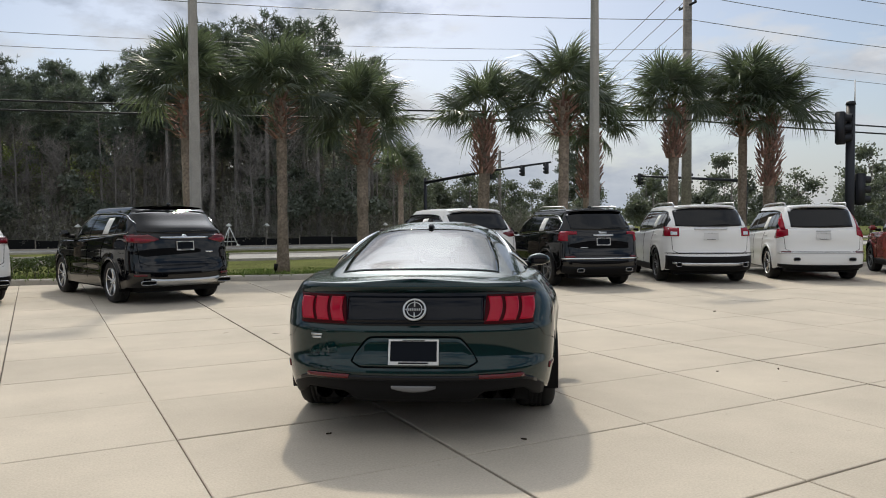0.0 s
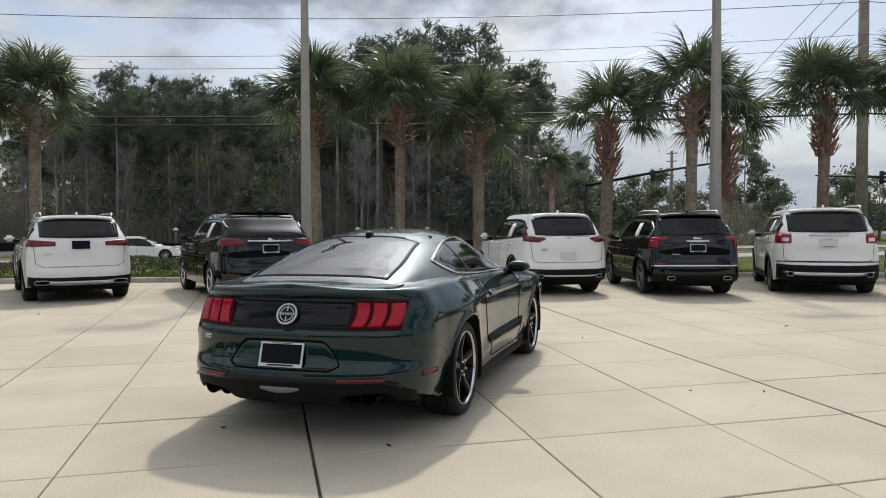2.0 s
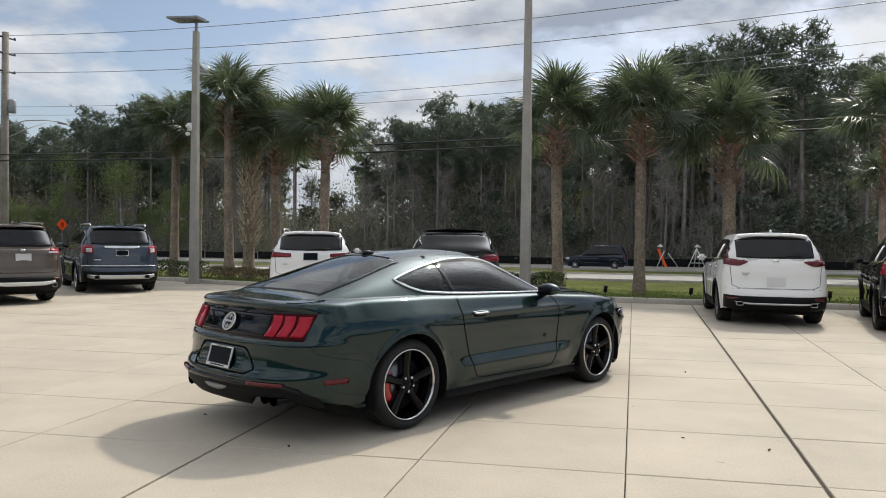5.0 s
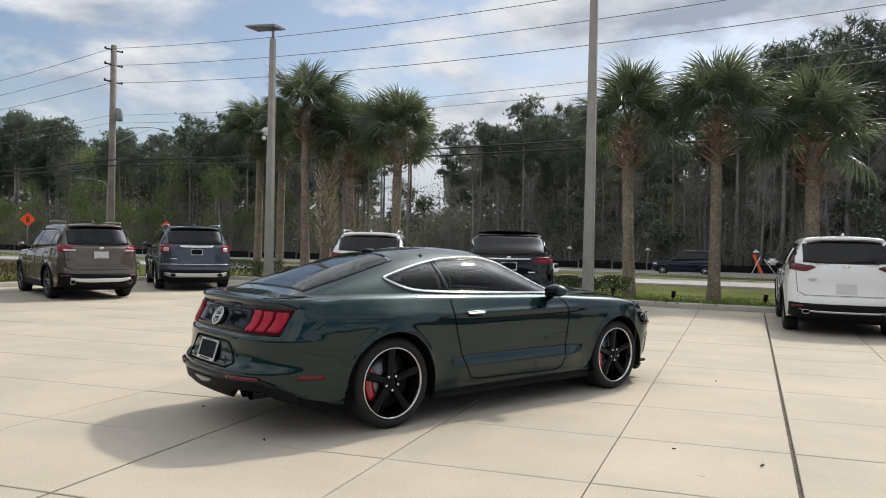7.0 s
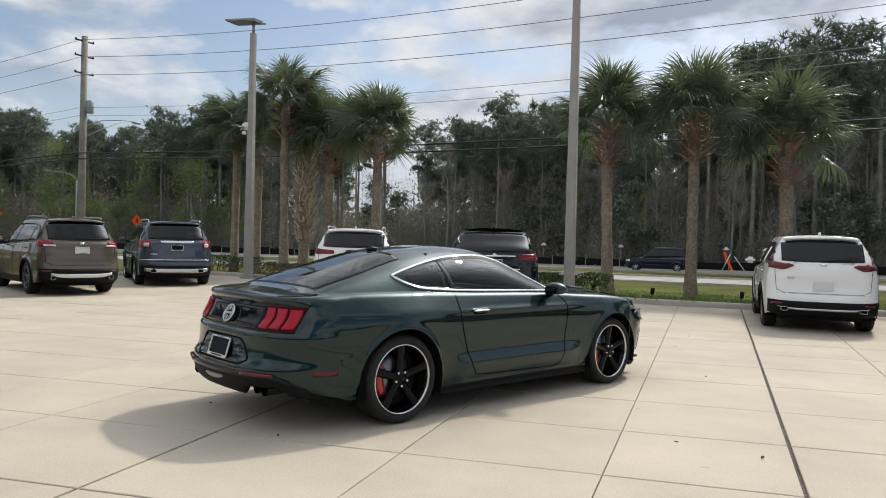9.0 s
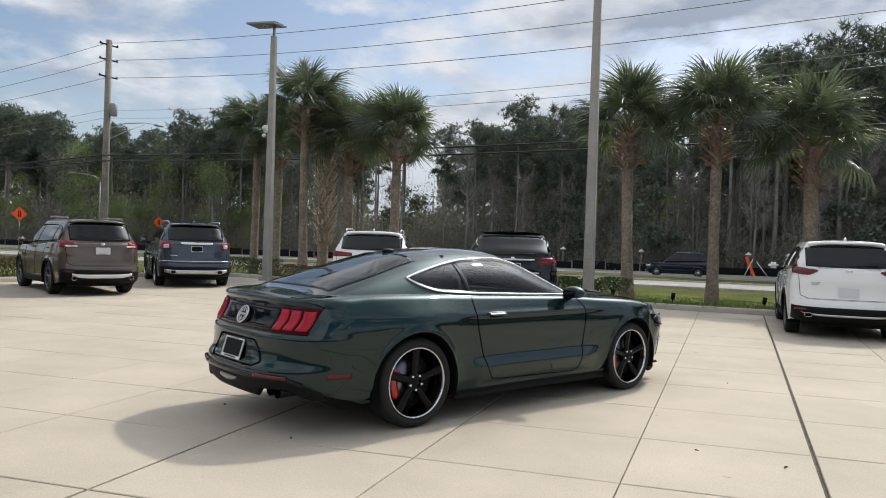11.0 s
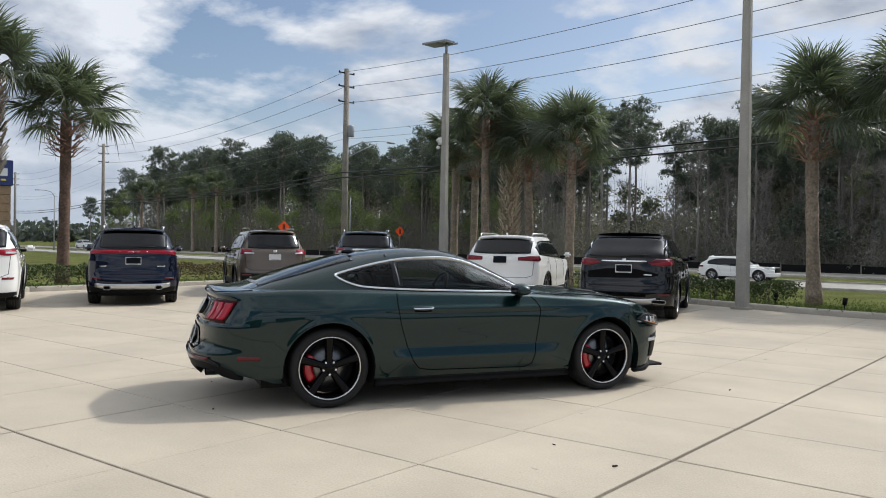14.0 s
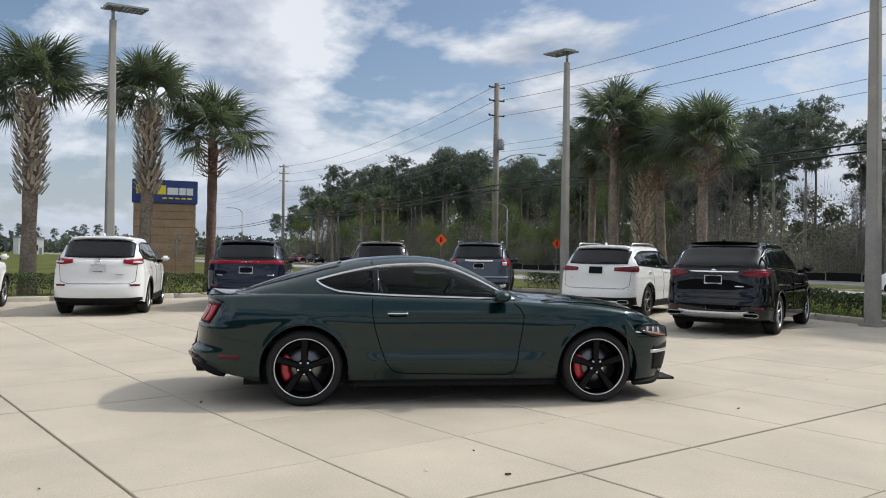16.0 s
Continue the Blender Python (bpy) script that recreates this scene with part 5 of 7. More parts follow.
bd = badge_part("badge", lathe_bm([(0.0005, 0.012), (0.066, 0.012), (0.075, 0.002), (0.075, -0.02)], 40), GLOSS_BLACK, None, "round black and silver badge")
badge_part("badge_ring", lathe_bm([(0.060, 0.010), (0.062, 0.017), (0.071, 0.017), (0.074, 0.008)], 40), SATIN, bd)
badge_part("badge_ring", lathe_bm([(0.043, 0.010), (0.044, 0.0155), (0.048, 0.0155), (0.049, 0.010)], 36), SATIN, bd)
for a in ((-0.004, 0.004, 0.018, 0.058), (-0.004, 0.004, -0.058, -0.018), (-0.060, -0.046, -0.003, 0.003), (0.046, 0.060, -0.003, 0.003), (-0.036, -0.028, -0.008, 0.008), (-0.022, -0.014, -0.008, 0.008), (-0.008, 0.0, -0.008, 0.008), (0.006, 0.014, -0.008, 0.008), (0.020, 0.028, -0.008, 0.008), (0.032, 0.038, -0.008, 0.008)):
    badge_part("badge_bar", box_bm(a[0], a[1], 0.008, 0.0155, a[2], a[3]), SATIN, bd)
for y, z, w in ((0.62, 0.660, 0.075), (0.62, 0.642, 0.062)):
    part("dealer_mark", panel(fr, y - w / 2, y + w / 2, z - 0.006, z + 0.006, 4, 1, 0.003, 0.004), SATIN, coupe)
rz0, rz1 = 0.480, curve((0, 0.662), (0.262, 0.658), (0.37, 0.545), (0.385, 0.515))
part("plate_recess", panel(fr, -0.385, 0.385, lambda y: rz0 + 0.03 * max(0, (abs(y) - 0.33) / 0.055), lambda y: rz1(abs(y)), 44, 5, 0.002, 0.01), PAINT_GREEN, coupe)
part("recess_edge", frame_bm(lambda y, z: fr(y, z) + Vector((-0.004, 0, 0)), -0.385, 0.385, lambda y: rz0 + 0.03 * max(0, (abs(y) - 0.33) / 0.055), lambda y: rz1(abs(y)), radius=0.0035, na=40), SEAM, coupe)
number_plate(coupe, fr, 0.0, 0.568, off=0.018)
vlow = Loft(curve((0.15, -0.86), (0.24, -1.0), (0.33, -1.085), (0.43, -1.10)), _nose, -0.46, 3.0, lambda x, z: _width(x, z) - 0.012, lambda x: 0.46, tail_n=2.7, shoulder=0.01)
zv0 = curve((0, 0.262), (0.35, 0.262), (0.42, 0.33), (0.66, 0.34), (0.72, 0.29), (0.78, 0.26))
part("valance", panel(vlow.rear, -0.80, 0.80, lambda y: zv0(abs(y)), lambda y: 0.432 - 0.10 * max(0, (abs(y) - 0.62) / 0.18) ** 1.5, 60, 6, 0.004, 0.05), RUBBER, coupe, "black rear valance")
part("valance_lip", panel(vlow.rear, -0.735, 0.735, lambda y: 0.405 - 0.07 * max(0, (abs(y) - 0.62) / 0.18) ** 1.5, lambda y: 0.432 - 0.08 * max(0, (abs(y) - 0.62) / 0.18) ** 1.5, 50, 3, 0.022, 0.03), GLOSS_BLACK, coupe)
part("reverse_lamp", panel(vlow.rear, -0.135, 0.135, lambda y: 0.335 + 0.022 * (abs(y) / 0.135) ** 2, 0.372, 16, 3, 0.012, 0.02), REVERSE_LENS, coupe, "clear centre reverse lamp")
for sign in (-1, 1):
    part("rear_reflector", panel(vlow.rear, sign * 0.39, sign * 0.655, 0.418, 0.438, 12, 2, 0.028, 0.02), LAMP_DEEP, coupe, "thin red reflector strip")
    for y in (0.452, 0.562):
        part("exhaust_tip", tube_bm([(-0.72, sign * y, 0.325), (-0.985, sign * y, 0.325)], [0.047, 0.052], 20, cap=False), GLOSS_BLACK, coupe, "dark round exhaust tip")
part("underbody", box_bm(-0.55, 3.3, -0.72, 0.72, 0.17, 0.34), RUBBER, coupe, smooth=False)
part("splitter", box_bm(3.10, 3.62, -0.62, 0.62, 0.165, 0.19, bevel=0.006), RUBBER, coupe, "black front splitter")
for sign in (-1, 1):
    part("splitter_wing", panel(lambda x, z, s=sign: shell.side(x, z, s), 3.09, 3.50, 0.165, lambda x: 0.19 + 0.04 * (x - 3.09), 8, 2, 0.03, 0.04), RUBBER, coupe)
part("grille", panel(shell.front, -0.52, 0.52, 0.42, 0.62, 24, 5, 0.003, 0.01), RUBBER, coupe, "black front grille")
part("lower_grille", panel(shell.front, -0.60, 0.60, 0.22, 0.36, 24, 4, 0.003, 0.01), RUBBER, coupe)
part("deck_seam", seam_bm(lambda y, x: Vector((x, y, _deck(x) + _coupe_crown(x, 1 - abs(y) / 0.80) + 0.0005)), [(-0.66, -0.62), (-0.66, -0.95)], 0.0035), SEAM, coupe)
# cabin interior
part("cabin_floor", box_bm(-0.5, 2.0, -0.70, 0.70, 0.50, 0.56), CABIN, coupe, smooth=False)
part("cabin_lining", box_bm(-0.48, 0.55, -0.62, 0.62, 0.56, 0.97, bevel=0.05), CABIN, coupe)
part("dashboard", box_bm(1.62, 2.02, -0.68, 0.68, 0.60, 0.955, bevel=0.06), CABIN, coupe)
for y in (-0.36, 0.36):
    seat = part("front_seat", box_bm(0.72, 1.25, y - 0.24, y + 0.24, 0.56, 0.70, bevel=0.05), SEAT, coupe)
    bm = box_bm(-0.06, 0.07, y - 0.23, y + 0.23, 0, 0.52, bevel=0.045)
    bmesh.ops.transform(bm, matrix=Matrix.Translation((0.80, 0, 0.66)) @ Matrix.Rotation(-0.32, 4, "Y"), verts=bm.verts)
    part("seat_back", bm, SEAT, seat)
    bm = box_bm(-0.045, 0.05, y - 0.13, y + 0.13, 0, 0.17, bevel=0.04)
    bmesh.ops.transform(bm, matrix=Matrix.Translation((0.635, 0, 1.135)) @ Matrix.Rotation(-0.2, 4, "Y"), verts=bm.verts)
    part("head_restraint", bm, SEAT, seat)
wheel_ring = [(1.44 + 0.185 * math.sin(u) * 0.42, 0.36 + 0.185 * math.cos(u), 0.93 + 0.185 * math.sin(u) * 0.9) for u in (2 * math.pi * k / 24 for k in range(24))]
part("steering_wheel", tube_bm(wheel_ring, 0.016, 8, closed=True), CABIN, coupe)

# ---------------------------------------------------------------- ground, lot, kerb, road
OUTLINE = [Vector(p) for p in ((-12.2, -40), (-12.25, 4.2), (-12.45, 8.4), (-12.6, 13.6), (-12.65, 18.0), (-12.1, 20.0), (-10.6, 21.2), (-8.9, 20.35), (-6.4, 19.55),
                               (-1.4, 19.12), (1.0, 18.55), (3.4, 17.92), (4.6, 17.72), (9.6, 17.82), (13.0, 17.6), (17.0, 16.7), (21.0, 14.9), (27.0, 10.5), (40.0, -2.0), (60.0, -40))]


def smooth_way(points, step=0.4):
    """Points along a way at even steps, corners eased."""
    pts = [p.copy() for p in points]
    for _ in range(2):
        out = [pts[0]]
        for a, b in zip(pts, pts[1:]):
            out += [a.lerp(b, 0.25), a.lerp(b, 0.75)]
        pts = out + [pts[-1]]
    res, rest = [pts[0]], 0.0
    for a, b in zip(pts, pts[1:]):
        d = (b - a).length
        s = step - rest
        while s <= d:
            res.append(a.lerp(b, s / d))
            s += step
        rest = d - (s - step)
    return res


EDGE = smooth_way([Vector((p.x, p.y)) for p in OUTLINE])


def inside(x, y):
    hit = False
    pts = EDGE
    for i in range(len(pts)):
        a, b = pts[i], pts[i - 1]
        if (a.y > y) != (b.y > y) and x < (b.x - a.x) * (y - a.y) / (b.y - a.y) + a.x:
            hit = not hit
    return hit


def outward(i):
    a, b = EDGE[max(0, i - 1)], EDGE[min(len(EDGE) - 1, i + 1)]
    d = (b - a).normalized()
    return Vector((-d.y, d.x))


NORMALS = [outward(i) for i in range(len(EDGE))]
LOW = -0.55                              # the level of the road and the woods
bank = curve((0.0, 0.115), (1.2, 0.09), (2.0, 0.02), (3.5, -0.14), (6.0, -0.27), (10.0, -0.42), (15.0, -0.56))


def ground_z(x, y):
    """The height of the grass outside the lot."""
    d = min((Vector((x, y)) - p).length for p in EDGE[::2])
    return max(bank(d), LOW)


bm = bmesh.new()
sheet = [bm.verts.new(p) for p in ((-2500, -2500, LOW), (2500, -2500, LOW), (2500, 2500, LOW), (-2500, 2500, LOW))]
bm.faces.new(sheet)
prev = None
for p, n in zip(EDGE, NORMALS):
    row = [bm.verts.new((p.x + n.x * d, p.y + n.y * d, bank(d) + (0.02 * noise.noise(Vector((p.x + n.x * d, p.y + n.y * d, 3)) * 0.8) if d > 0.3 else 0))) for d in (0.12, 0.6, 1.2, 2.0, 2.8, 3.6, 4.8, 6.2, 7.6, 9.0, 11.0, 13.0, 15.0)]
    if prev:
        for k in range(len(row) - 1):
            bm.faces.new((prev[k], prev[k + 1], row[k + 1], row[k]))
    prev = row
bmesh.ops.recalc_face_normals(bm, faces=bm.faces)
tagged(link_bm("ground", bm, GRASS_SOIL, smooth=True), "grassy ground with a low bank beside the lot", "ground", kind="structure")

kerb = new("kerb")
tagged(kerb, "weathered grey concrete kerb round the lot", "kerb", kind="structure")
profile = ((-0.02, -0.05), (-0.012, 0.09), (0.0, 0.118), (0.025, 0.13), (0.13, 0.132), (0.15, 0.122), (0.155, -0.05))
start = 0
while start < len(EDGE) - 1:
    end = min(start + 8, len(EDGE) - 1)
    bm = bmesh.new()
    prev = None
    for k, i in enumerate(range(start, end + 1)):
        p, n = EDGE[i].copy(), NORMALS[i]
        if k == 0 and start:
            p += (EDGE[i + 1] - EDGE[i]) * 0.012
        row = [bm.verts.new((p.x + n.x * a, p.y + n.y * a, b)) for a, b in profile]
        if prev:
            for j in range(len(row) - 1):
                bm.faces.new((prev[j], prev[j + 1], row[j + 1], row[j]))
        else:
            bm.faces.new(row)
        prev = row
    bm.faces.new(prev[::-1])
    bmesh.ops.recalc_face_normals(bm, faces=bm.faces)
    part("kerb_stone", bm, KERB, kerb)
    start = end

bm = bmesh.new()
bm.faces.new([bm.verts.new((p.x, p.y, -0.022)) for p in EDGE])
bmesh.ops.triangulate(bm, faces=bm.faces)
bmesh.ops.recalc_face_normals(bm, faces=bm.faces)
pavement = tagged(link_bm("pavement", bm, JOINT), "pale jointed concrete slabs of a car lot", "pavement", kind="structure")

X_LINES = [-13.4 + 1.3 * k for k in range(10)] + [-0.40, 0.64, 2.08, 3.51, 4.84, 6.00, 7.22] + [7.22 + 1.27 * k for k in range(1, 22)]
Y_LINES = [2.68 - 1.25 * k for k in range(14, 0, -1)] + [2.68, 3.93, 5.08, 6.24, 7.50] + [7.50 + 1.23 * k for k in range(1, 13)]


def crossing(i, j):
    y = Y_LINES[j]
    x = X_LINES[i]
    for _ in range(3):
        x = X_LINES[i] + (X_LINES[i] - 5.2) * 0.015 * (y - 5)
        y = Y_LINES[j] + (0.07 + (0.02 if j < 15 else 0)) * (x - 3)
    return Vector((x, y))


def gap(lines, k, along=0.0):
    """Half the width of a joint; one cross joint was opened wider on some stretches only."""
    if lines[k] == 5.08:
        return 0.009 if along >= 6.0 or 0.6 < along < 2.0 else 0.004
    return {2.08: 0.010, 6.00: 0.014, -0.40: 0.007, 2.68: 0.009}.get(lines[k], 0.004)


rng = random.Random(4)
rest = bmesh.new()


def slab(bm, c, g, top):
    """A slab with eased edges between four crossings; g: half gaps at left, right, front, back."""
    (a, b, d, e) = c
    ux, uy = (b - a).normalized(), (e - a).normalized()
    base = [a + ux * g[0] + uy * g[2], b - ux * g[1] + uy * g[2], d - ux * g[1] - uy * g[3], e + ux * g[0] - uy * g[3]]
    mid = (a + b + d + e) / 4
    low = [bm.verts.new((p.x, p.y, -0.03)) for p in base]
    rim = [bm.verts.new((p.x, p.y, top - 0.004)) for p in base]
    face = [bm.verts.new((p.x + (mid.x - p.x) * 0.009, p.y + (mid.y - p.y) * 0.009, top)) for p in base]
    for k in range(4):
        bm.faces.new((low[k], low[(k + 1) % 4], rim[(k + 1) % 4], rim[k]))
        bm.faces.new((rim[k], rim[(k + 1) % 4], face[(k + 1) % 4], face[k]))
    bm.faces.new(face)


SLABS = []
for i in range(len(X_LINES) - 1):
    for j in range(len(Y_LINES) - 1):
        c = [crossing(i, j), crossing(i + 1, j), crossing(i + 1, j + 1), crossing(i, j + 1)]
        if not any(inside(p.x, p.y) for p in c):
            continue
        g = (gap(X_LINES, i), gap(X_LINES, i + 1), gap(Y_LINES, j, X_LINES[i]), gap(Y_LINES, j + 1, X_LINES[i]))
        m = sum(c, Vector((0, 0))) / 4
        top = rng.uniform(-0.0015, 0.0015)
        if -5.5 < m.x < 12.5 and -1.5 < m.y < 15.0:
            SLABS.append((c, g, top))
        else:
            slab(rest, c, g, top)
tagged(link_bm("slab_field", rest, CONCRETE, pavement), kind="stuff")

road = tagged(link_bm("road", box_bm(-700, 400, 39.6, 47.4, LOW - 0.2, LOW + 0.03), ROAD), "sunlit grey two-lane road beyond the grass", "road", kind="structure")
tagged(link_bm("road_far", box_bm(-700, 400, 56.0, 63.5, LOW - 0.2, LOW + 0.026), ROAD), "far carriageway before the woods", "road", kind="structure")
for k, (y0, y1) in enumerate(((39.35, 39.6), (47.4, 47.65), (55.75, 56.0), (63.5, 63.75))):
    tagged(link_bm(f"road_kerb_{k + 1}", box_bm(-700, 400, y0, y1, LOW - 0.1, LOW + 0.13, bevel=0.03), KERB), "pale concrete road kerb", "kerb", kind="structure")
paint = bmesh.new()
for k in range(-60, 40):
    box_bm(k * 9, k * 9 + 3, 43.4, 43.55, LOW + 0.03, LOW + 0.034, paint)
    box_bm(k * 9, k * 9 + 3, 59.7, 59.85, LOW + 0.026, LOW + 0.030, paint)
tagged(link_bm("lane_marking", paint, STICKER, road), kind="stuff")
# plain unseen wall added behind the walk, dark to dim reflections in the cars
tagged(link_bm("wall_south", box_bm(-34, 46, -25.4, -25.0, -0.1, 6.2), material("plain_wall", (0.055, 0.058, 0.062), 0.9, grain=0.1, grain_scale=20, stain=0.1)), "unseen dark grey wall added behind the walk", "wall", kind="structure")
# silt fence at the foot of the woods
fence = thing("silt_fence", pose(0, 66.2, LOW), "low black fabric fence at the foot of the woods", "fence")
for k in range(40):
    x0 = 22 - 3.0 * (k + 1)
    part("fence_panel", box_bm(x0, x0 + 2.97, -0.01, 0.01, 0.0, 0.72 + 0.08 * math.sin(k * 2.3)), RUBBER, fence, smooth=False)
    part("fence_post", box_bm(x0 - 0.04, x0 + 0.04, -0.05, -0.01, 0, 0.9), WOOD_POLE, fence, smooth=False)

# ---------------------------------------------------------------- lamp posts, poles, wires, signs
def square_pole(name, x, y, z0, h, w0, w1, mat, label, category, group=""):
    top = thing(name, pose(x, y, z0), label, category, group)
    bm = bmesh.new()
    rings = [[bm.verts.new((a * w, b * w, z)) for a, b in ((-0.5, -0.36), (-0.36, -0.5), (0.36, -0.5), (0.5, -0.36), (0.5, 0.36), (0.36, 0.5), (-0.36, 0.5), (-0.5, 0.36))] for z, w in ((-0.3, w0), (h * 0.5, (w0 + w1) / 2), (h, w1))]
    for a, b in zip(rings, rings[1:]):
        for k in range(8):
            bm.faces.new((a[k], a[(k + 1) % 8], b[(k + 1) % 8], b[k]))
    bm.faces.new(rings[-1])
    part("shaft", bm, mat, top, smooth=False)
    return top


def lamp_post(x, y, turn, h=8.02, cameras=False):
    top = square_pole("lamp_post", x, y, 0.0, h, 0.27, 0.17, POLE_GREY, "square concrete lamp post with a flat lamp head", "lamp post", "lamp posts of the lot")
    part("base_plate", box_bm(-0.2, 0.2, -0.2, 0.2, -0.2, 0.06, bevel=0.01), POLE_GREY, top, smooth=False)
    part("tenon", tube_bm([(0, 0, h), (0, 0, h + 0.34)], 0.045, 10), LAMP_METAL, top)
    tilt = Matrix.Translation((0, 0, h + 0.38)) @ Matrix.Rotation(radians(turn), 4, "Z") @ Matrix.Rotation(radians(4), 4, "Y")
    head = None
    for k, b in enumerate([(-0.18, 0.22, -0.20, 0.20, -0.03, 0.05), (-0.92, 0.26, -0.31, -0.27, -0.025, 0.03), (-0.92, 0.26, 0.27, 0.31, -0.025, 0.03), (-0.92, -0.87, -0.27, 0.27, -0.025, 0.03)]):
        bm = box_bm(*b)
        bmesh.ops.transform(bm, matrix=tilt, verts=bm.verts)
        ob = part("lamp_head" if k == 0 else "head_rail", bm, LAMP_METAL, top if k == 0 else head, smooth=False)
        head = ob if k == 0 else head
    for k in range(6):
        bm = box_bm(-0.85 + 0.115 * k, -0.85 + 0.115 * k + 0.075, -0.27, 0.27, -0.022, 0.026)
        bmesh.ops.transform(bm, matrix=tilt, verts=bm.verts)
        part("lamp_module", bm, LAMP_METAL, head, smooth=False)
    if cameras:
        for z in (5.0, 4.75):
            part("camera_dome", ball_bm((-0.17, -0.15, z), 0.075, 1, 1, 0.9, 14), WHITE_PLASTIC, top, "white dome camera")
        part("camera_bracket", box_bm(-0.2, -0.05, -0.15, -0.05, 4.85, 5.1, bevel=0.01), WHITE_PLASTIC, top)
    return top


lamp_post(2.13, 18.04, 5)
lamp_post(12.67, 17.13, 0)
lamp_post(-8.77, 20.05, -5, cameras=True)
lamp_post(-13.64, 6.5, -85)


def utility_pole(x, y, h, turn, transformer=False, lamp=False, wood=WOOD_POLE):
    top = thing("utility_pole", pose(x, y, LOW), "tall grey utility pole carrying wires", "utility pole", "utility poles along the road")
    part("shaft", tube_bm([(0, 0, -0.2), (0, 0, h * 0.5), (0, 0, h)], [0.27, 0.245, 0.21], 12), wood, top)
    for z in (h - 0.35, h - 1.45, h - 2.7):
        arm = part("insulator_arm", tube_bm([(-0.75 * math.sin(turn), 0.75 * math.cos(turn), z), (0.75 * math.sin(turn), -0.75 * math.cos(turn), z)], 0.06, 8), SIGNAL_DARK, top)
        for s in (-1, 1):
            part("insulator", lathe_bm([(0.02, 0), (0.07, 0.03), (0.05, 0.06), (0.07, 0.09), (0.02, 0.14)], 10), SIGNAL_DARK, arm).matrix_basis = Matrix.Translation((s * 0.7 * math.sin(turn), -s * 0.7 * math.cos(turn), z)) @ Matrix.Rotation(math.pi / 2, 4, "X")
    if transformer:
        part("transformer", lathe_bm([(0.02, 0.0), (0.25, 0.02), (0.27, 0.1), (0.27, 0.85), (0.2, 0.95), (0.02, 0.98)], 16), LAMP_METAL, top, "grey can transformer").matrix_basis = Matrix.Translation((0.36, 0.24, h - 5.6)) @ Matrix.Rotation(math.pi / 2, 4, "X")
    if lamp:
        arm = part("lamp_arm", tube_bm([(0, 0, h - 6.6), (0.25, 1.5, h - 5.9), (0.5, 3.2, h - 5.6), (0.65, 4.4, h - 5.55)], [0.05, 0.045, 0.04, 0.03], 8), LAMP_METAL, top)
        part("lamp_brace", tube_bm([(0, 0, h - 7.4), (0.25, 1.6, h - 6.5), (0.5, 3.2, h - 5.75)], [0.045, 0.04, 0.03], 8), LAMP_METAL, arm)
        part("lamp_head", box_bm(0.5, 0.8, 4.2, 5.0, h - 5.68, h - 5.56, bevel=0.03), LAMP_METAL, arm)
    return top


UTIL = [(95.0, 20.4), (28.3, 30.5), (-37.9, 41.3), (-104.0, 51.4), (-170.0, 62.0)]
for k, (x, y) in enumerate(UTIL):
    utility_pole(x, y, 16.0 if k == 1 else 16.2, math.atan2(10.3, -66), k == 2, k in (1, 2))


def span(name, a, b, sag, radius, mat, label):
    a, b = Vector(a), Vector(b)
    pts = [a.lerp(b, t) - Vector((0, 0, 4 * sag * t * (1 - t))) for t in (k / 24 for k in range(25))]
    tagged(link_bm(name, tube_bm(pts, radius, 5), mat, smooth=True), label, "cable", "overhead wires")


LOWER = [0.4, 0.85, 0.0, 0.0, 0.0]                       # how much lower each pole carries its power lines
for k, ((x0, y0), (x1, y1)) in enumerate(zip(UTIL, UTIL[1:])):
    for z, sag in ((15.35, 1.42), (14.10, 1.40), (12.80, 1.28)):
        span("power_line", (x0, y0 - 0.3, z - LOWER[k]), (x1, y1 - 0.3, z - LOWER[k + 1]), sag, 0.019, WIRE, "thin grey power line strung between poles")
    for z in (10.42, 9.85):
        span("neutral_line", (x0, y0 - 0.28, z), (x1, y1 - 0.28, z), 1.1, 0.013, WIRE, "thin grey neutral wire below the power lines")
    for z, sag in ((7.12, 0.6), (6.70, 0.57)):
        span("telecom_cable", (x0, y0 - 0.3, z), (x1, y1 - 0.3, z), sag, 0.045, CABLE, "thick black telephone cable strung between poles")
for z, p in ((15.2, (52, 96, 12)), (14.1, (53, 96, 11)), (12.9, (54, 96, 10))):
    span("crossing_line", (28.3, 30.2, z - 0.85), p, 0.8, 0.02, WIRE, "thin grey wire crossing the junction")
utility_pole(53, 96, 12.6, 0.6)


def signal_head(parent, x, y, z, turn=0.0):
    head = part("signal_head", box_bm(-0.17, 0.17, -0.14, 0.14, -0.5, 0.5, bevel=0.03), SIGNAL_DARK, parent, "dark traffic signal head")
    head.matrix_basis = pose(x, y, z, 0, 0, turn)
    for k in range(3):
        part("signal_hood", tube_bm([(0, -0.14, 0.31 - 0.31 * k), (0, -0.32, 0.30 - 0.31 * k)], 0.12, 12, cap=False), SIGNAL_DARK, head)


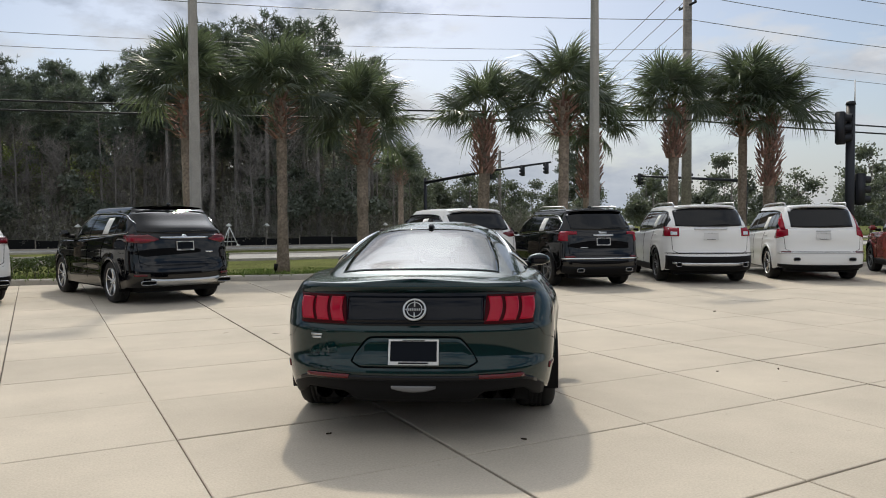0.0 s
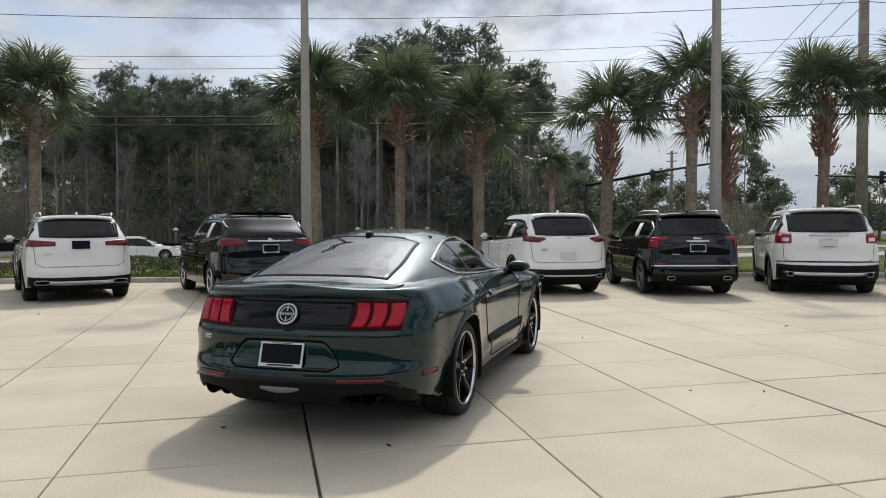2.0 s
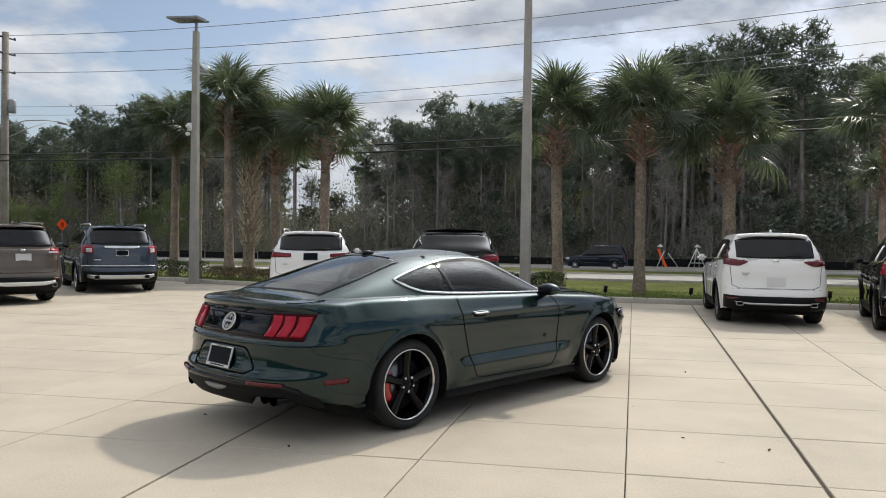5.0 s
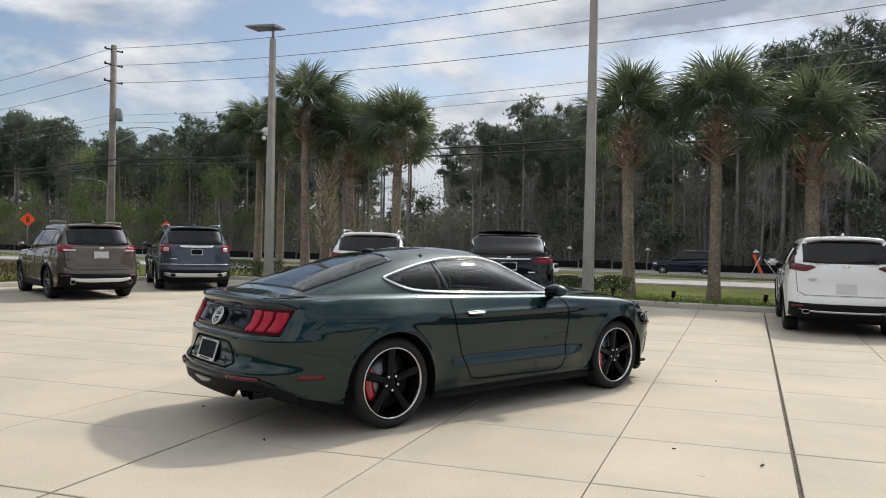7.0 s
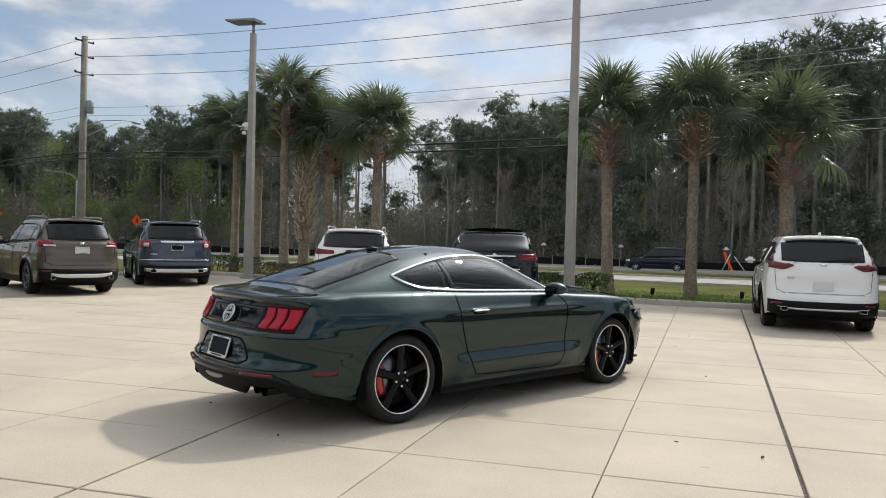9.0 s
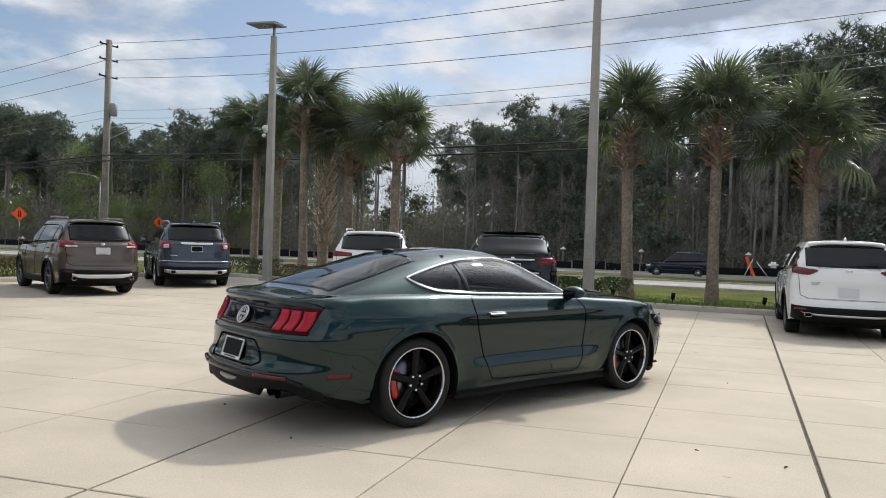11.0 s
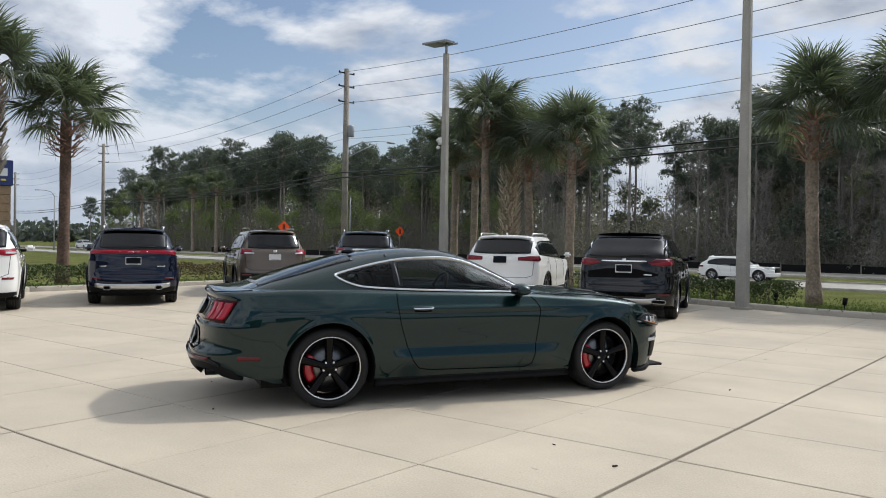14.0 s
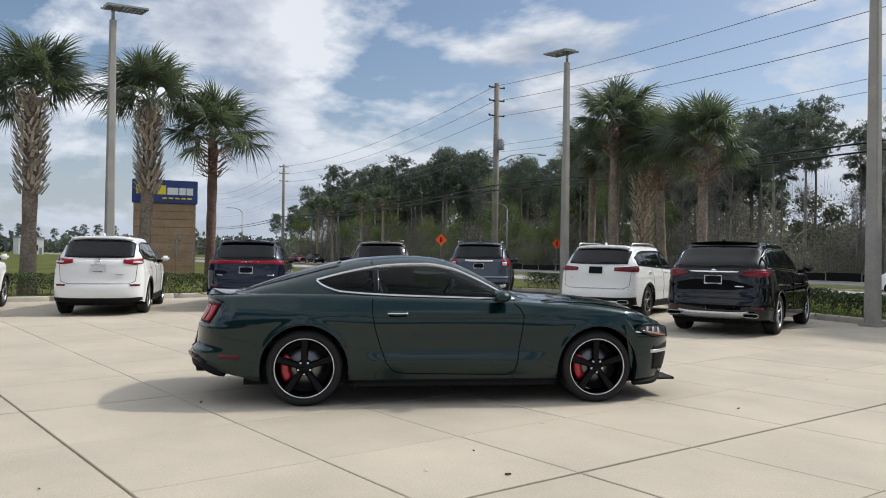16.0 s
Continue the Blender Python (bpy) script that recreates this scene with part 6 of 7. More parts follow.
pole = thing("signal_pole", pose(21.42, 15.86, 0.0), "thick dark steel signal pole beside the road", "traffic signal")
part("shaft", tube_bm([(0, 0, LOW), (0, 0, 4.98)], [0.145, 0.13], 16), SIGNAL_DARK, pole)
part("pole_cap", tube_bm([(0, 0, 4.98), (0, 0, 5.08)], [0.155, 0.12], 16), SIGNAL_DARK, pole)
part("antenna", tube_bm([(0.10, -0.06, 5.05), (0.10, -0.06, 5.75)], 0.02, 6), WHITE_PLASTIC, pole)
signal_head(pole, -0.32, 0.1, 4.25, 30)
signal_head(pole, 0.35, -0.05, 2.35, 60)
mast = thing("signal_mast", pose(30.0, 70.0, LOW), "dark steel signal mast arm across the far road", "traffic signal", "signal masts of the junction")
part("shaft", tube_bm([(0, 0, -0.1), (0, 0, 6.6)], [0.2, 0.16], 12), SIGNAL_DARK, mast)
part("mast_arm", tube_bm([(0, 0, 6.1), (3.5, -8, 6.9), (6.2, -14.0, 7.3)], [0.17, 0.13, 0.08], 10), SIGNAL_DARK, mast)
for t in (0.55, 0.8, 0.97):
    signal_head(mast, 6.2 * t, -14 * t, 6.4 + 0.4 * t, 200)
mast2 = thing("signal_mast", pose(50.0, 47.0, LOW), "dark steel signal mast arm across the far road", "traffic signal", "signal masts of the junction")
part("shaft", tube_bm([(0, 0, -0.1), (0, 0, 5.9)], [0.2, 0.16], 12), SIGNAL_DARK, mast2)
part("mast_arm", tube_bm([(0, 0, 5.4), (-4.5, 3.4, 5.8), (-7.5, 5.4, 6.0)], [0.15, 0.11, 0.07], 10), SIGNAL_DARK, mast2)
for t in (0.5, 0.95):
    signal_head(mast2, -7.5 * t, 5.4 * t, 5.7, 40)

# store sign on a block pillar
W0, W1, FACE = Vector((-51.4, 14.4)), Vector((-50.3, 19.15)), 0.0
sign = thing("store_sign", pose(-50.5, 18.05, LOW, 0, 0, math.degrees(math.atan2(W1.y - W0.y, W1.x - W0.x)) - 180), "blue and yellow store sign on a tan block pillar", "sign")
for k in range(9):
    part("block_course", box_bm(-2.28, 2.28, -0.45, 0.45, 0.62 * k, 0.62 * k + 0.60, bevel=0.02), SIGN_BLOCK, sign, smooth=False)
board = part("sign_board", box_bm(-2.40, 2.40, -0.55, 0.55, 5.585, 7.38, bevel=0.03), SIGN_BLUE, sign, "deep blue sign board", smooth=False)
for s in (-1, 1):
    for k, (a, b, z0, z1, m) in enumerate(((-2.1, -1.45, 5.75, 6.45, SIGN_YELLOW), (-1.35, -0.7, 5.75, 6.45, SIGN_YELLOW), (-0.6, 0.05, 5.75, 6.45, SIGN_YELLOW), (0.15, 0.95, 5.75, 6.30, SIGN_WHITE), (1.02, 1.5, 5.75, 6.30, SIGN_WHITE), (1.56, 2.05, 5.75, 6.30, SIGN_WHITE))):
        part("sign_mark", box_bm(min(-s * a, -s * b), max(-s * a, -s * b), min(s * 0.55, s * 0.57), max(s * 0.55, s * 0.57), z0 + 0.50, z1 + 0.50), m, board, smooth=False)
    for k in range(5):
        part("sign_dash", box_bm(min(s * (0.2 - 0.46 * k), s * (-0.12 - 0.46 * k)), max(s * (0.2 - 0.46 * k), s * (-0.12 - 0.46 * k)), min(s * 0.55, s * 0.57), max(s * 0.55, s * 0.57), 5.92, 6.03), SIGN_YELLOW, board, smooth=False)


def diamond_sign(x, y, z, size, turn):
    top = thing("road_work_sign", pose(x, y, LOW, 0, 0, turn), "orange diamond road work sign on a stand", "road sign", "orange road work signs")
    bm = box_bm(-size / 2, size / 2, -0.01, 0.01, -size / 2, size / 2)
    bmesh.ops.transform(bm, matrix=Matrix.Translation((0, 0, z)) @ Matrix.Rotation(math.pi / 4, 4, "Y"), verts=bm.verts)
    board = part("sign_board", bm, ORANGE, top, smooth=False)
    for a in (-0.12, 0.04):
        part("sign_bar", box_bm(a, a + 0.09, -0.016, 0.016, z - 0.28, z + 0.28), RUBBER, board, smooth=False)
    part("stand", tube_bm([(0, 0.05, 0), (0, 0.03, z + 0.3)], 0.03, 6), LAMP_METAL, top)
    for a in (-1, 1):
        part("stand_leg", tube_bm([(0, 0.05, 0.5), (0.6 * a, 0.3 * a, 0.02)], 0.025, 6), LAMP_METAL, top)


diamond_sign(-55.7, 48.6, 3.45, 0.92, 55)
diamond_sign(-53.3, 63.7, 3.3, 0.90, 75)

# fallen road work sign on its stand across the road
fallen = thing("road_work_sign", pose(7.2, 65.2, LOW, 0, 0, 10), "red and white folded road work sign leaning on its stand", "road sign")
bm = box_bm(-0.11, 0.11, -0.01, 0.01, 0, 1.75)
bmesh.ops.transform(bm, matrix=Matrix.Rotation(radians(-24), 4, "Y") @ Matrix.Translation((-0.2, 0, 0.1)), verts=bm.verts)
bmesh.ops.translate(bm, verts=bm.verts, vec=(0.3, 0, 0))
part("sign_board", bm, ORANGE, fallen, smooth=False)
for a, b in (((-0.75, 0, 0.02), (-0.1, 0, 1.45)), ((1.1, 0, 0.02), (0.2, 0, 1.25)), ((-1.0, 0.1, 0.04), (0.9, 0.1, 0.04))):
    part("stand_leg", tube_bm([a, b], 0.035, 6), WHITE_PLASTIC, fallen)

stand = thing("sign_stand", pose(9.7, 65.2, LOW, 0, 0, 15), "empty white folding sign stand on the verge", "sign stand")
for a, b in (((-0.75, -0.1, 0.02), (0.0, 0, 1.7)), ((0.75, -0.1, 0.02), (0.0, 0, 1.7)), ((0.05, 0.7, 0.02), (0.0, 0, 1.7)), ((-0.55, 0.0, 0.45), (0.55, 0.0, 0.45))):
    part("stand_leg", tube_bm([a, b], 0.04, 6), WHITE_PLASTIC, stand)
part("foot_weight", ball_bm((0.72, -0.1, 0.10), 0.13, 1.5, 1.0, 0.8, 10), WHITE_PLASTIC, stand)

# small white building far across the grass
hut = thing("building", pose(-249, 31.5, LOW, 0, 0, 4), "small white flat-roofed building far across the grass", "building")
part("wall", box_bm(-4.0, 4.0, -3.4, 3.4, 0.0, 4.9), WHITE_PLASTIC, hut, smooth=False)
part("roof", box_bm(-4.3, 4.3, -3.7, 3.7, 4.9, 5.4, bevel=0.05), LAMP_METAL, hut, smooth=False)
for y in (-1.8, 0.4):
    window = part("window", box_bm(3.99, 4.05, y, y + 1.4, 1.2, 2.8), PRIVACY, hut, smooth=False)
    part("window_frame", box_bm(3.985, 4.03, y - 0.1, y + 1.5, 1.1, 2.9), LAMP_METAL, window, smooth=False)
part("door", box_bm(3.99, 4.05, 2.2, 3.0, 0.0, 2.1), LAMP_METAL, hut, smooth=False)


def street_light(x, y, h, turn):
    top = thing("street_light", pose(x, y, LOW, 0, 0, turn), "slim grey street light with a curved arm", "street lamp", "street lights along the road")
    part("shaft", tube_bm([(0, 0, 0), (0, 0, h * 0.9)], [0.1, 0.07], 8), LAMP_METAL, top)
    part("lamp_arm", tube_bm([(0, 0, h * 0.9), (-0.5, 0, h * 0.97), (-1.6, 0, h), (-2.6, 0, h + 0.05)], [0.06, 0.05, 0.04, 0.04], 8), LAMP_METAL, top)
    part("lamp_head", box_bm(-3.3, -2.5, -0.13, 0.13, h, h + 0.1, bevel=0.03), LAMP_METAL, top)


street_light(-58.0, 60.0, 8.2, 40)
street_light(-108.0, 46.0, 9.0, 30)
street_light(-92.0, 30.0, 8.5, 20)
for x, y in ((6.8, 66.9), (9.9, 66.9), (13.2, 66.9), (-2.0, 66.9), (24.5, 66.9), (-9.0, 66.9)):
    post = thing("marker_post", pose(x, y, LOW), "slim post with a white cap before the woods", "post", "marker posts along the far road")
    part("shaft", tube_bm([(0, 0, 0), (0, 0, 1.75)], 0.06, 8), WOOD_POLE, post)
    part("cap", lathe_bm([(0.02, 0.30), (0.10, 0.24), (0.26, 0.10), (0.27, 0.05), (0.08, 0.0)], 12), WHITE_PLASTIC, post).matrix_basis = Matrix.Translation((0, 0, 1.72)) @ Matrix.Rotation(math.pi / 2, 4, "X")
# bollard-like globe lamps and ground spots by the verge
for x, y in ((4.1, 18.75), (6.2, 18.9), (9.4, 19.0), (2.6, 18.9)):
    spot = thing("garden_spotlight", pose(x, y, ground_z(x, y)), "small black garden spotlight on a stake", "garden light", "garden spotlights on the bank")
    part("stake", tube_bm([(0, 0, -0.05), (0, 0, 0.10)], 0.015, 6), RUBBER, spot)
    part("lamp_body", tube_bm([(0, 0, 0.09), (0.02, 0.02, 0.25)], [0.045, 0.055], 10), RUBBER, spot)
# leaf litter and a crushed cup on the slabs
litter = thing("crushed_cup", pose(13.55, 7.6, 0.0), "small crushed white cup lying on the slabs", "litter")
part("cup_body", ball_bm((0, 0, 0.045), 0.07, 1.4, 0.8, 0.6, 10), WHITE_PLASTIC, litter)
part("cup_lid", ball_bm((0.1, 0.02, 0.035), 0.05, 0.8, 1.0, 0.6, 8), DRY_TWIGS, litter)



def dry_leaf(seed):
    """A curled leaf, a hand's breadth or less long, lying on its edge and tip."""
    r = random.Random(seed)
    bm = bmesh.new()
    rows = []
    for i in range(6):
        t = i / 5
        w = 0.016 * math.sin(math.pi * (0.08 + 0.84 * t))
        rows.append([bm.verts.new((0.07 * (t - 0.5), u * w, 0.003 + 0.016 * u * u * r.uniform(0.8, 1.2) + 0.012 * (t - 0.5) ** 2)) for u in (-1, 0, 1)])
    for a, b in zip(rows, rows[1:]):
        for k in range(2):
            bm.faces.new((a[k], b[k], b[k + 1], a[k + 1]))
    bmesh.ops.solidify(bm, geom=bm.faces[:], thickness=0.001)
    return bm


DEAD_LEAF = material("dead_leaf", (0.060, 0.040, 0.025), 0.8, grain=0.3, grain_scale=80, spread=0.4)
leaf_meshes = []
for k in range(4):
    me = bpy.data.meshes.new("dry_leaf")
    bm = dry_leaf(k)
    bm.to_mesh(me)
    bm.free()
    me.materials.append(DEAD_LEAF)
    leaf_meshes.append(me)
rng = random.Random(21)
spots = [(2.60, 3.98), (5.24, 5.04), (5.80, 4.87), (1.54, 4.62), (5.16, 11.7)]
spots += [(rng.uniform(-6, 12), rng.uniform(1.5, 15)) for _ in range(9)]
for k, (x, y) in enumerate(spots):
    ob = new("dry_leaf", leaf_meshes[k % 4])
    ob.matrix_world = pose(x, y, 0.002, rng.uniform(-8, 8), rng.uniform(-8, 8), rng.uniform(0, 360)) @ Matrix.Diagonal((*[rng.uniform(0.35, 0.65)] * 3, 1))
    tagged(ob, "small curled brown leaf lying on the slabs", "leaf", "dry leaves on the slabs")

# ---------------------------------------------------------------- plants
def mesh_of(name, verts, faces, mats, index=None, smooth=False):
    me = bpy.data.meshes.new(name)
    me.from_pydata(verts, [], faces)
    for m in mats:
        me.materials.append(m)
    if index is not None:
        me.polygons.foreach_set("material_index", index)
    if smooth:
        me.polygons.foreach_set("use_smooth", [True] * len(faces))
    me.update()
    return me


def leaf_faces(rng, centres, size, shape=0.45, up=0.3):
    """A pointed leaf at each centre, turned at random."""
    n = len(centres)
    d = rng.normal(size=(n, 3))
    d[:, 2] += up
    d /= np.linalg.norm(d, axis=1)[:, None]
    s = np.cross(d, rng.normal(size=(n, 3)))
    s /= np.linalg.norm(s, axis=1)[:, None]
    L = size * rng.uniform(0.6, 1.3, (n, 1))
    v = np.stack([centres - d * L * 0.5, centres + s * L * shape * 0.5, centres + d * L * 0.5, centres - s * L * shape * 0.5], 1).reshape(-1, 3)
    f = np.arange(4 * n).reshape(-1, 4)
    return v, f


def tuft_faces(rng, centres, size, spikes=9, width=0.10, up=0.35):
    """A burst of narrow blades at each centre."""
    n = len(centres)
    d = rng.normal(size=(n, spikes, 3))
    d[..., 2] += up
    d /= np.linalg.norm(d, axis=2)[..., None]
    s = np.cross(d, rng.normal(size=(n, spikes, 3)))
    s /= np.linalg.norm(s, axis=2)[..., None]
    L = size * rng.uniform(0.6, 1.2, (n, spikes, 1))
    c = centres[:, None, :]
    v = np.stack([c + s * L * width, c + d * L, c - s * L * width], 2).reshape(-1, 3)
    return v, np.arange(3 * n * spikes).reshape(-1, 3)


def limb(points, radii, sides=6):
    bm = tube_bm(points, radii, sides)
    v = np.array([p.co for p in bm.verts])
    f = [[x.index for x in g.verts] for g in (bm.verts.index_update(), bm.faces)[1]]
    bm.free()
    return v, f


def joined(parts):
    vs, fs, at = [], [], 0
    for v, f in parts:
        vs.append(np.asarray(v))
        fs += [[int(i) + at for i in g] for g in f]
        at += len(v)
    return np.concatenate(vs), fs


def pine(seed, height, crown_from=0.5, spread=2.4, tufts=150, tuft=0.46):
    """Trunk with limbs, and needles, of a tall pine."""
    r = np.random.default_rng(seed)
    bend = r.normal(size=2) * 0.25
    way = lambda t: np.array([bend[0] * math.sin(t * 3), bend[1] * math.sin(t * 2.4 + 1), t * height])
    wood = [limb([way(k / 9) for k in range(10)], [0.19 * (1 - 0.85 * k / 9) + 0.02 for k in range(10)], 7)]
    centres = []
    boughs = 30
    for k in range(boughs):
        t = crown_from + (1 - crown_from) * (k / (boughs - 1)) ** 0.85
        share = (t - crown_from) / (1 - crown_from)
        reach = spread * (0.30 + 0.70 * math.sin(math.pi * min(1, (1 - share) * 0.78 + 0.12))) * r.uniform(0.5, 1.15)
        a = r.uniform(0, 6.283)
        o = way(t)
        tip = o + np.array([math.cos(a) * reach, math.sin(a) * reach, r.uniform(0.0, 0.6) * reach * 0.6])
        mid = (o + tip) / 2 + np.array([0, 0, 0.12 * reach])
        wood.append(limb([o, mid, tip], [0.05, 0.035, 0.012], 4))
        for q in ((1.0, 0.62) if reach > 1.1 else (0.9,)):     # needles sit in rounded clumps on the boughs
            heart = o * (1 - q) + tip * q + np.array([0, 0, 0.12 * reach * 4 * q * (1 - q) + 0.12])
            n = max(5, int(tufts / 52))
            centres += list(heart + r.normal(size=(n, 3)) * np.array([0.40, 0.40, 0.24]) * r.uniform(0.7, 1.25))
    for _ in range(8):                                   # dead stubs below the crown
        t, a = r.uniform(0.2, crown_from), r.uniform(0, 6.283)
        o = way(t)
        L = r.uniform(0.4, 1.3)
        wood.append(limb([o, o + np.array([math.cos(a) * L, math.sin(a) * L, 0.15])], [0.02, 0.006], 3))
    return joined(wood), tuft_faces(r, np.array(centres), tuft, 11, 0.085)


def broadleaf(seed, height, spread=3.2, leaves=900, size=0.22, base=0.25):
    r = np.random.default_rng(seed)
    wood = [limb([(0, 0, 0), (0.1, 0.05, height * 0.3), (0.0, 0.15, height * 0.55), (0.15, 0.1, height * 0.85)], [0.2, 0.15, 0.1, 0.03], 7)]
    lobes = []
    for k in range(14):
        a, t = r.uniform(0, 6.283), r.uniform(base, 0.92)
        reach = spread * math.sin(math.pi * (0.25 + 0.7 * t)) * r.uniform(0.4, 0.95)
        o, tip = np.array([0, 0, height * t * 0.75]), np.array([math.cos(a) * reach, math.sin(a) * reach, height * t + 0.4])
        wood.append(limb([o, (o + tip) / 2 + (0, 0, 0.3), tip], [0.06, 0.04, 0.012], 4))
        lobes.append((tip, r.uniform(0.7, 1.35)))
    c = np.concatenate([tip + r.normal(size=(leaves // 14, 3)) * np.array([0.62, 0.62, 0.5]) * s for tip, s in lobes])
    return joined(wood), leaf_faces(r, c, size, 0.6)


def thicket(seed, height, width, leaves=700, size=0.2):
    """Bare and leafy undergrowth in one clump."""
    r = np.random.default_rng(seed)
    wood = []
    for _ in range(14):
        x, y = r.normal(size=2) * width * 0.4
        h = height * r.uniform(0.5, 1.4)
        wood.append(limb([(x, y, 0), (x + r.normal() * 0.3, y + r.normal() * 0.3, h * 0.5), (x + r.normal() * 0.6, y + r.normal() * 0.6, h)], [0.04, 0.028, 0.008], 4))
    c = np.stack([r.normal(size=leaves) * width * 0.45, r.normal(size=leaves) * width * 0.4, height * r.beta(1.3, 1.7, leaves)], 1)
    tips = np.stack([r.normal(size=50) * width * 0.42, r.normal(size=50) * width * 0.36, height * r.uniform(0.1, 1.0, 50)], 1)
    twv, twf = tuft_faces(r, tips, 0.9, 6, 0.012, 0.9)
    wood.append((twv, twf))
    return joined(wood), leaf_faces(r, c, size, 0.6)


def bare_tree(seed, height):
    """A leafless grey-brown tree with many fine upward branches."""
    r = np.random.default_rng(seed)
    wood = [limb([(0, 0, 0), (0.15, 0.1, height * 0.4), (0.1, 0.3, height * 0.7), (0.3, 0.2, height)], [0.13, 0.10, 0.06, 0.01], 6)]
    tips = []
    for k in range(26):
        t = r.uniform(0.3, 0.95)
        a, L = r.uniform(0, 6.283), height * r.uniform(0.10, 0.24)
        o = np.array([0.12, 0.2 * t, height * t])
        e = o + np.array([math.cos(a) * L * 0.7, math.sin(a) * L * 0.7, L * 0.8])
        wood.append(limb([o, (o + e) / 2 + (0, 0, -0.1), e], [0.035, 0.022, 0.006], 4))
        tips += [o + (e - o) * q for q in r.uniform(0.3, 1.0, 7)]
    return joined(wood), tuft_faces(r, np.array(tips), 1.15, 7, 0.012, 0.8)


def tree_thing(name, label, category, wood, leaf, wood_mat, leaf_mat, parts=("trunk", "crown"), group=""):
    top = thing(name, Matrix(), label, category, group)
    for nm, (v, f), m in zip(parts, (wood, leaf), (wood_mat, leaf_mat)):
        ob = new(nm, mesh_of(nm, [tuple(p) for p in v], [tuple(int(i) for i in g) for g in f], [m], smooth=nm == "trunk"))
        ob.parent = top
    return top


rng = random.Random(11)
pines = [tree_thing("pine_tree", "tall dark pine with a bare trunk by the road", "tree", *pine(30 + k, h, c, s, t), BARK, NEEDLES, group="pines of the wood edge")
         for k, (h, c, s, t) in enumerate(((18.5, 0.62, 2.9, 900), (16.5, 0.66, 2.6, 800), (19.5, 0.60, 3.1, 1000), (15, 0.58, 2.4, 700)))]
bares = [tree_thing("bare_tree", "leafless grey-brown tree before the pines", "tree", *bare_tree(40 + k, h), DRY_TWIGS, DRY_TWIGS, ("trunk", "twig_mass"), group="bare trees of the wood edge") for k, h in enumerate((12, 14.5, 10))]
broad = [tree_thing("broadleaf_tree", "spring-green broadleaf tree by the road", "tree", *broadleaf(60 + k, h, s, n), BARK, LEAVES, group="broadleaf trees of the wood edge") for k, (h, s, n) in enumerate(((12.5, 3.0, 4200), (10, 2.6, 3600)))]
oaks = [tree_thing("oak_tree", "dark evergreen oak across the road", "tree", *broadleaf(80 + k, h, s, n, 0.46), BARK, DARK_LEAVES, group="dark broadleaf trees") for k, (h, s, n) in enumerate(((11, 4.2, 3600), (8.5, 3.6, 3000)))]
clumps = [tree_thing("thicket", "brown tangled undergrowth below the pines", "shrub", *thicket(90 + k, h, w, n), DRY_TWIGS, BRUSHWOOD, ("stem", "foliage"), group="undergrowth") for k, (h, w, n) in enumerate(((4.2, 2.8, 1900), (6.5, 3.2, 2400)))]


for ob in clumps:
    ob["kind"] = "stuff"


def plant(template, x, y, scale=1.0, z=-0.55):
    m = pose(x, y, z, 0, 0, rng.uniform(0, 360)) @ Matrix.Diagonal((scale, scale, scale * rng.uniform(0.93, 1.08), 1))
    ob = copy_thing(template, m)
    ob.scale = (scale, scale, scale)
    return ob


PINE_H = {pines[0]: 18.9, pines[1]: 16.9, pines[2]: 19.9, pines[3]: 15.4}
skyline = curve((-190, 12.6), (-143, 14.6), (-118, 18.2), (-95, 17.8), (-82, 18.4), (-73, 15.6), (-62, 15.2), (-54, 16.2), (-33, 17.0), (-28, 16.4), (-22, 14.8), (-12, 16.2), (-6, 17.0), (1, 18.0), (8, 20.2), (20, 20.8), (23, 19.2), (26, 16.8))


def clearing(x, y):
    """Where the wood is thin and the sky shows between the trunks, as a wedge that opens northwards."""
    left, right = 5 - 36.0 * y / 70, 5 - 28.0 * y / 70
    return left < x < right


x = 26.0
while x > -140:
    far = 1 + max(0, -x - 40) / 70
    thin = clearing(x, 71)
    t = rng.choice(pines)
    plant(t, x, 71 + rng.uniform(-2.0, 3.0), skyline(x) / PINE_H[t] * (rng.uniform(0.90, 1.05) if rng.random() < 0.65 else rng.uniform(0.62, 0.85)))
    if rng.random() < (0.8 if x > -20 else 0.55) and not thin:
        t = rng.choice(pines)
        plant(t, x + 1.2, 76 + rng.uniform(0, 5), skyline(x) / PINE_H[t] * rng.uniform(0.9, 1.06))
    if x < -34 and rng.random() < 0.75:
        plant(rng.choice(broad), x + 1, 68.5 + rng.uniform(-1, 2), rng.uniform(0.5, 1.05))
    elif rng.random() < 0.75 and not thin:
        plant(rng.choice(bares), x + rng.uniform(-1, 1.5), 68.5 + rng.uniform(-1, 3), rng.uniform(0.7, 1.05))
    if x > -18 and rng.random() < 0.12:
        plant(rng.choice(oaks), x + 1, 69.5, rng.uniform(0.6, 0.85))
    x -= rng.uniform(1.9, 2.9) * far * (1.5 if thin else 1.0)
x = 25.0
while x > -110:
    plant(rng.choice(clumps), x, 68.5 + rng.uniform(-1, 1.5), rng.uniform(0.6, 0.85) if clearing(x, 69) else rng.uniform(0.5, 0.85))
    x -= rng.uniform(1.9, 2.8) * (1 + max(0, -x - 40) / 60)
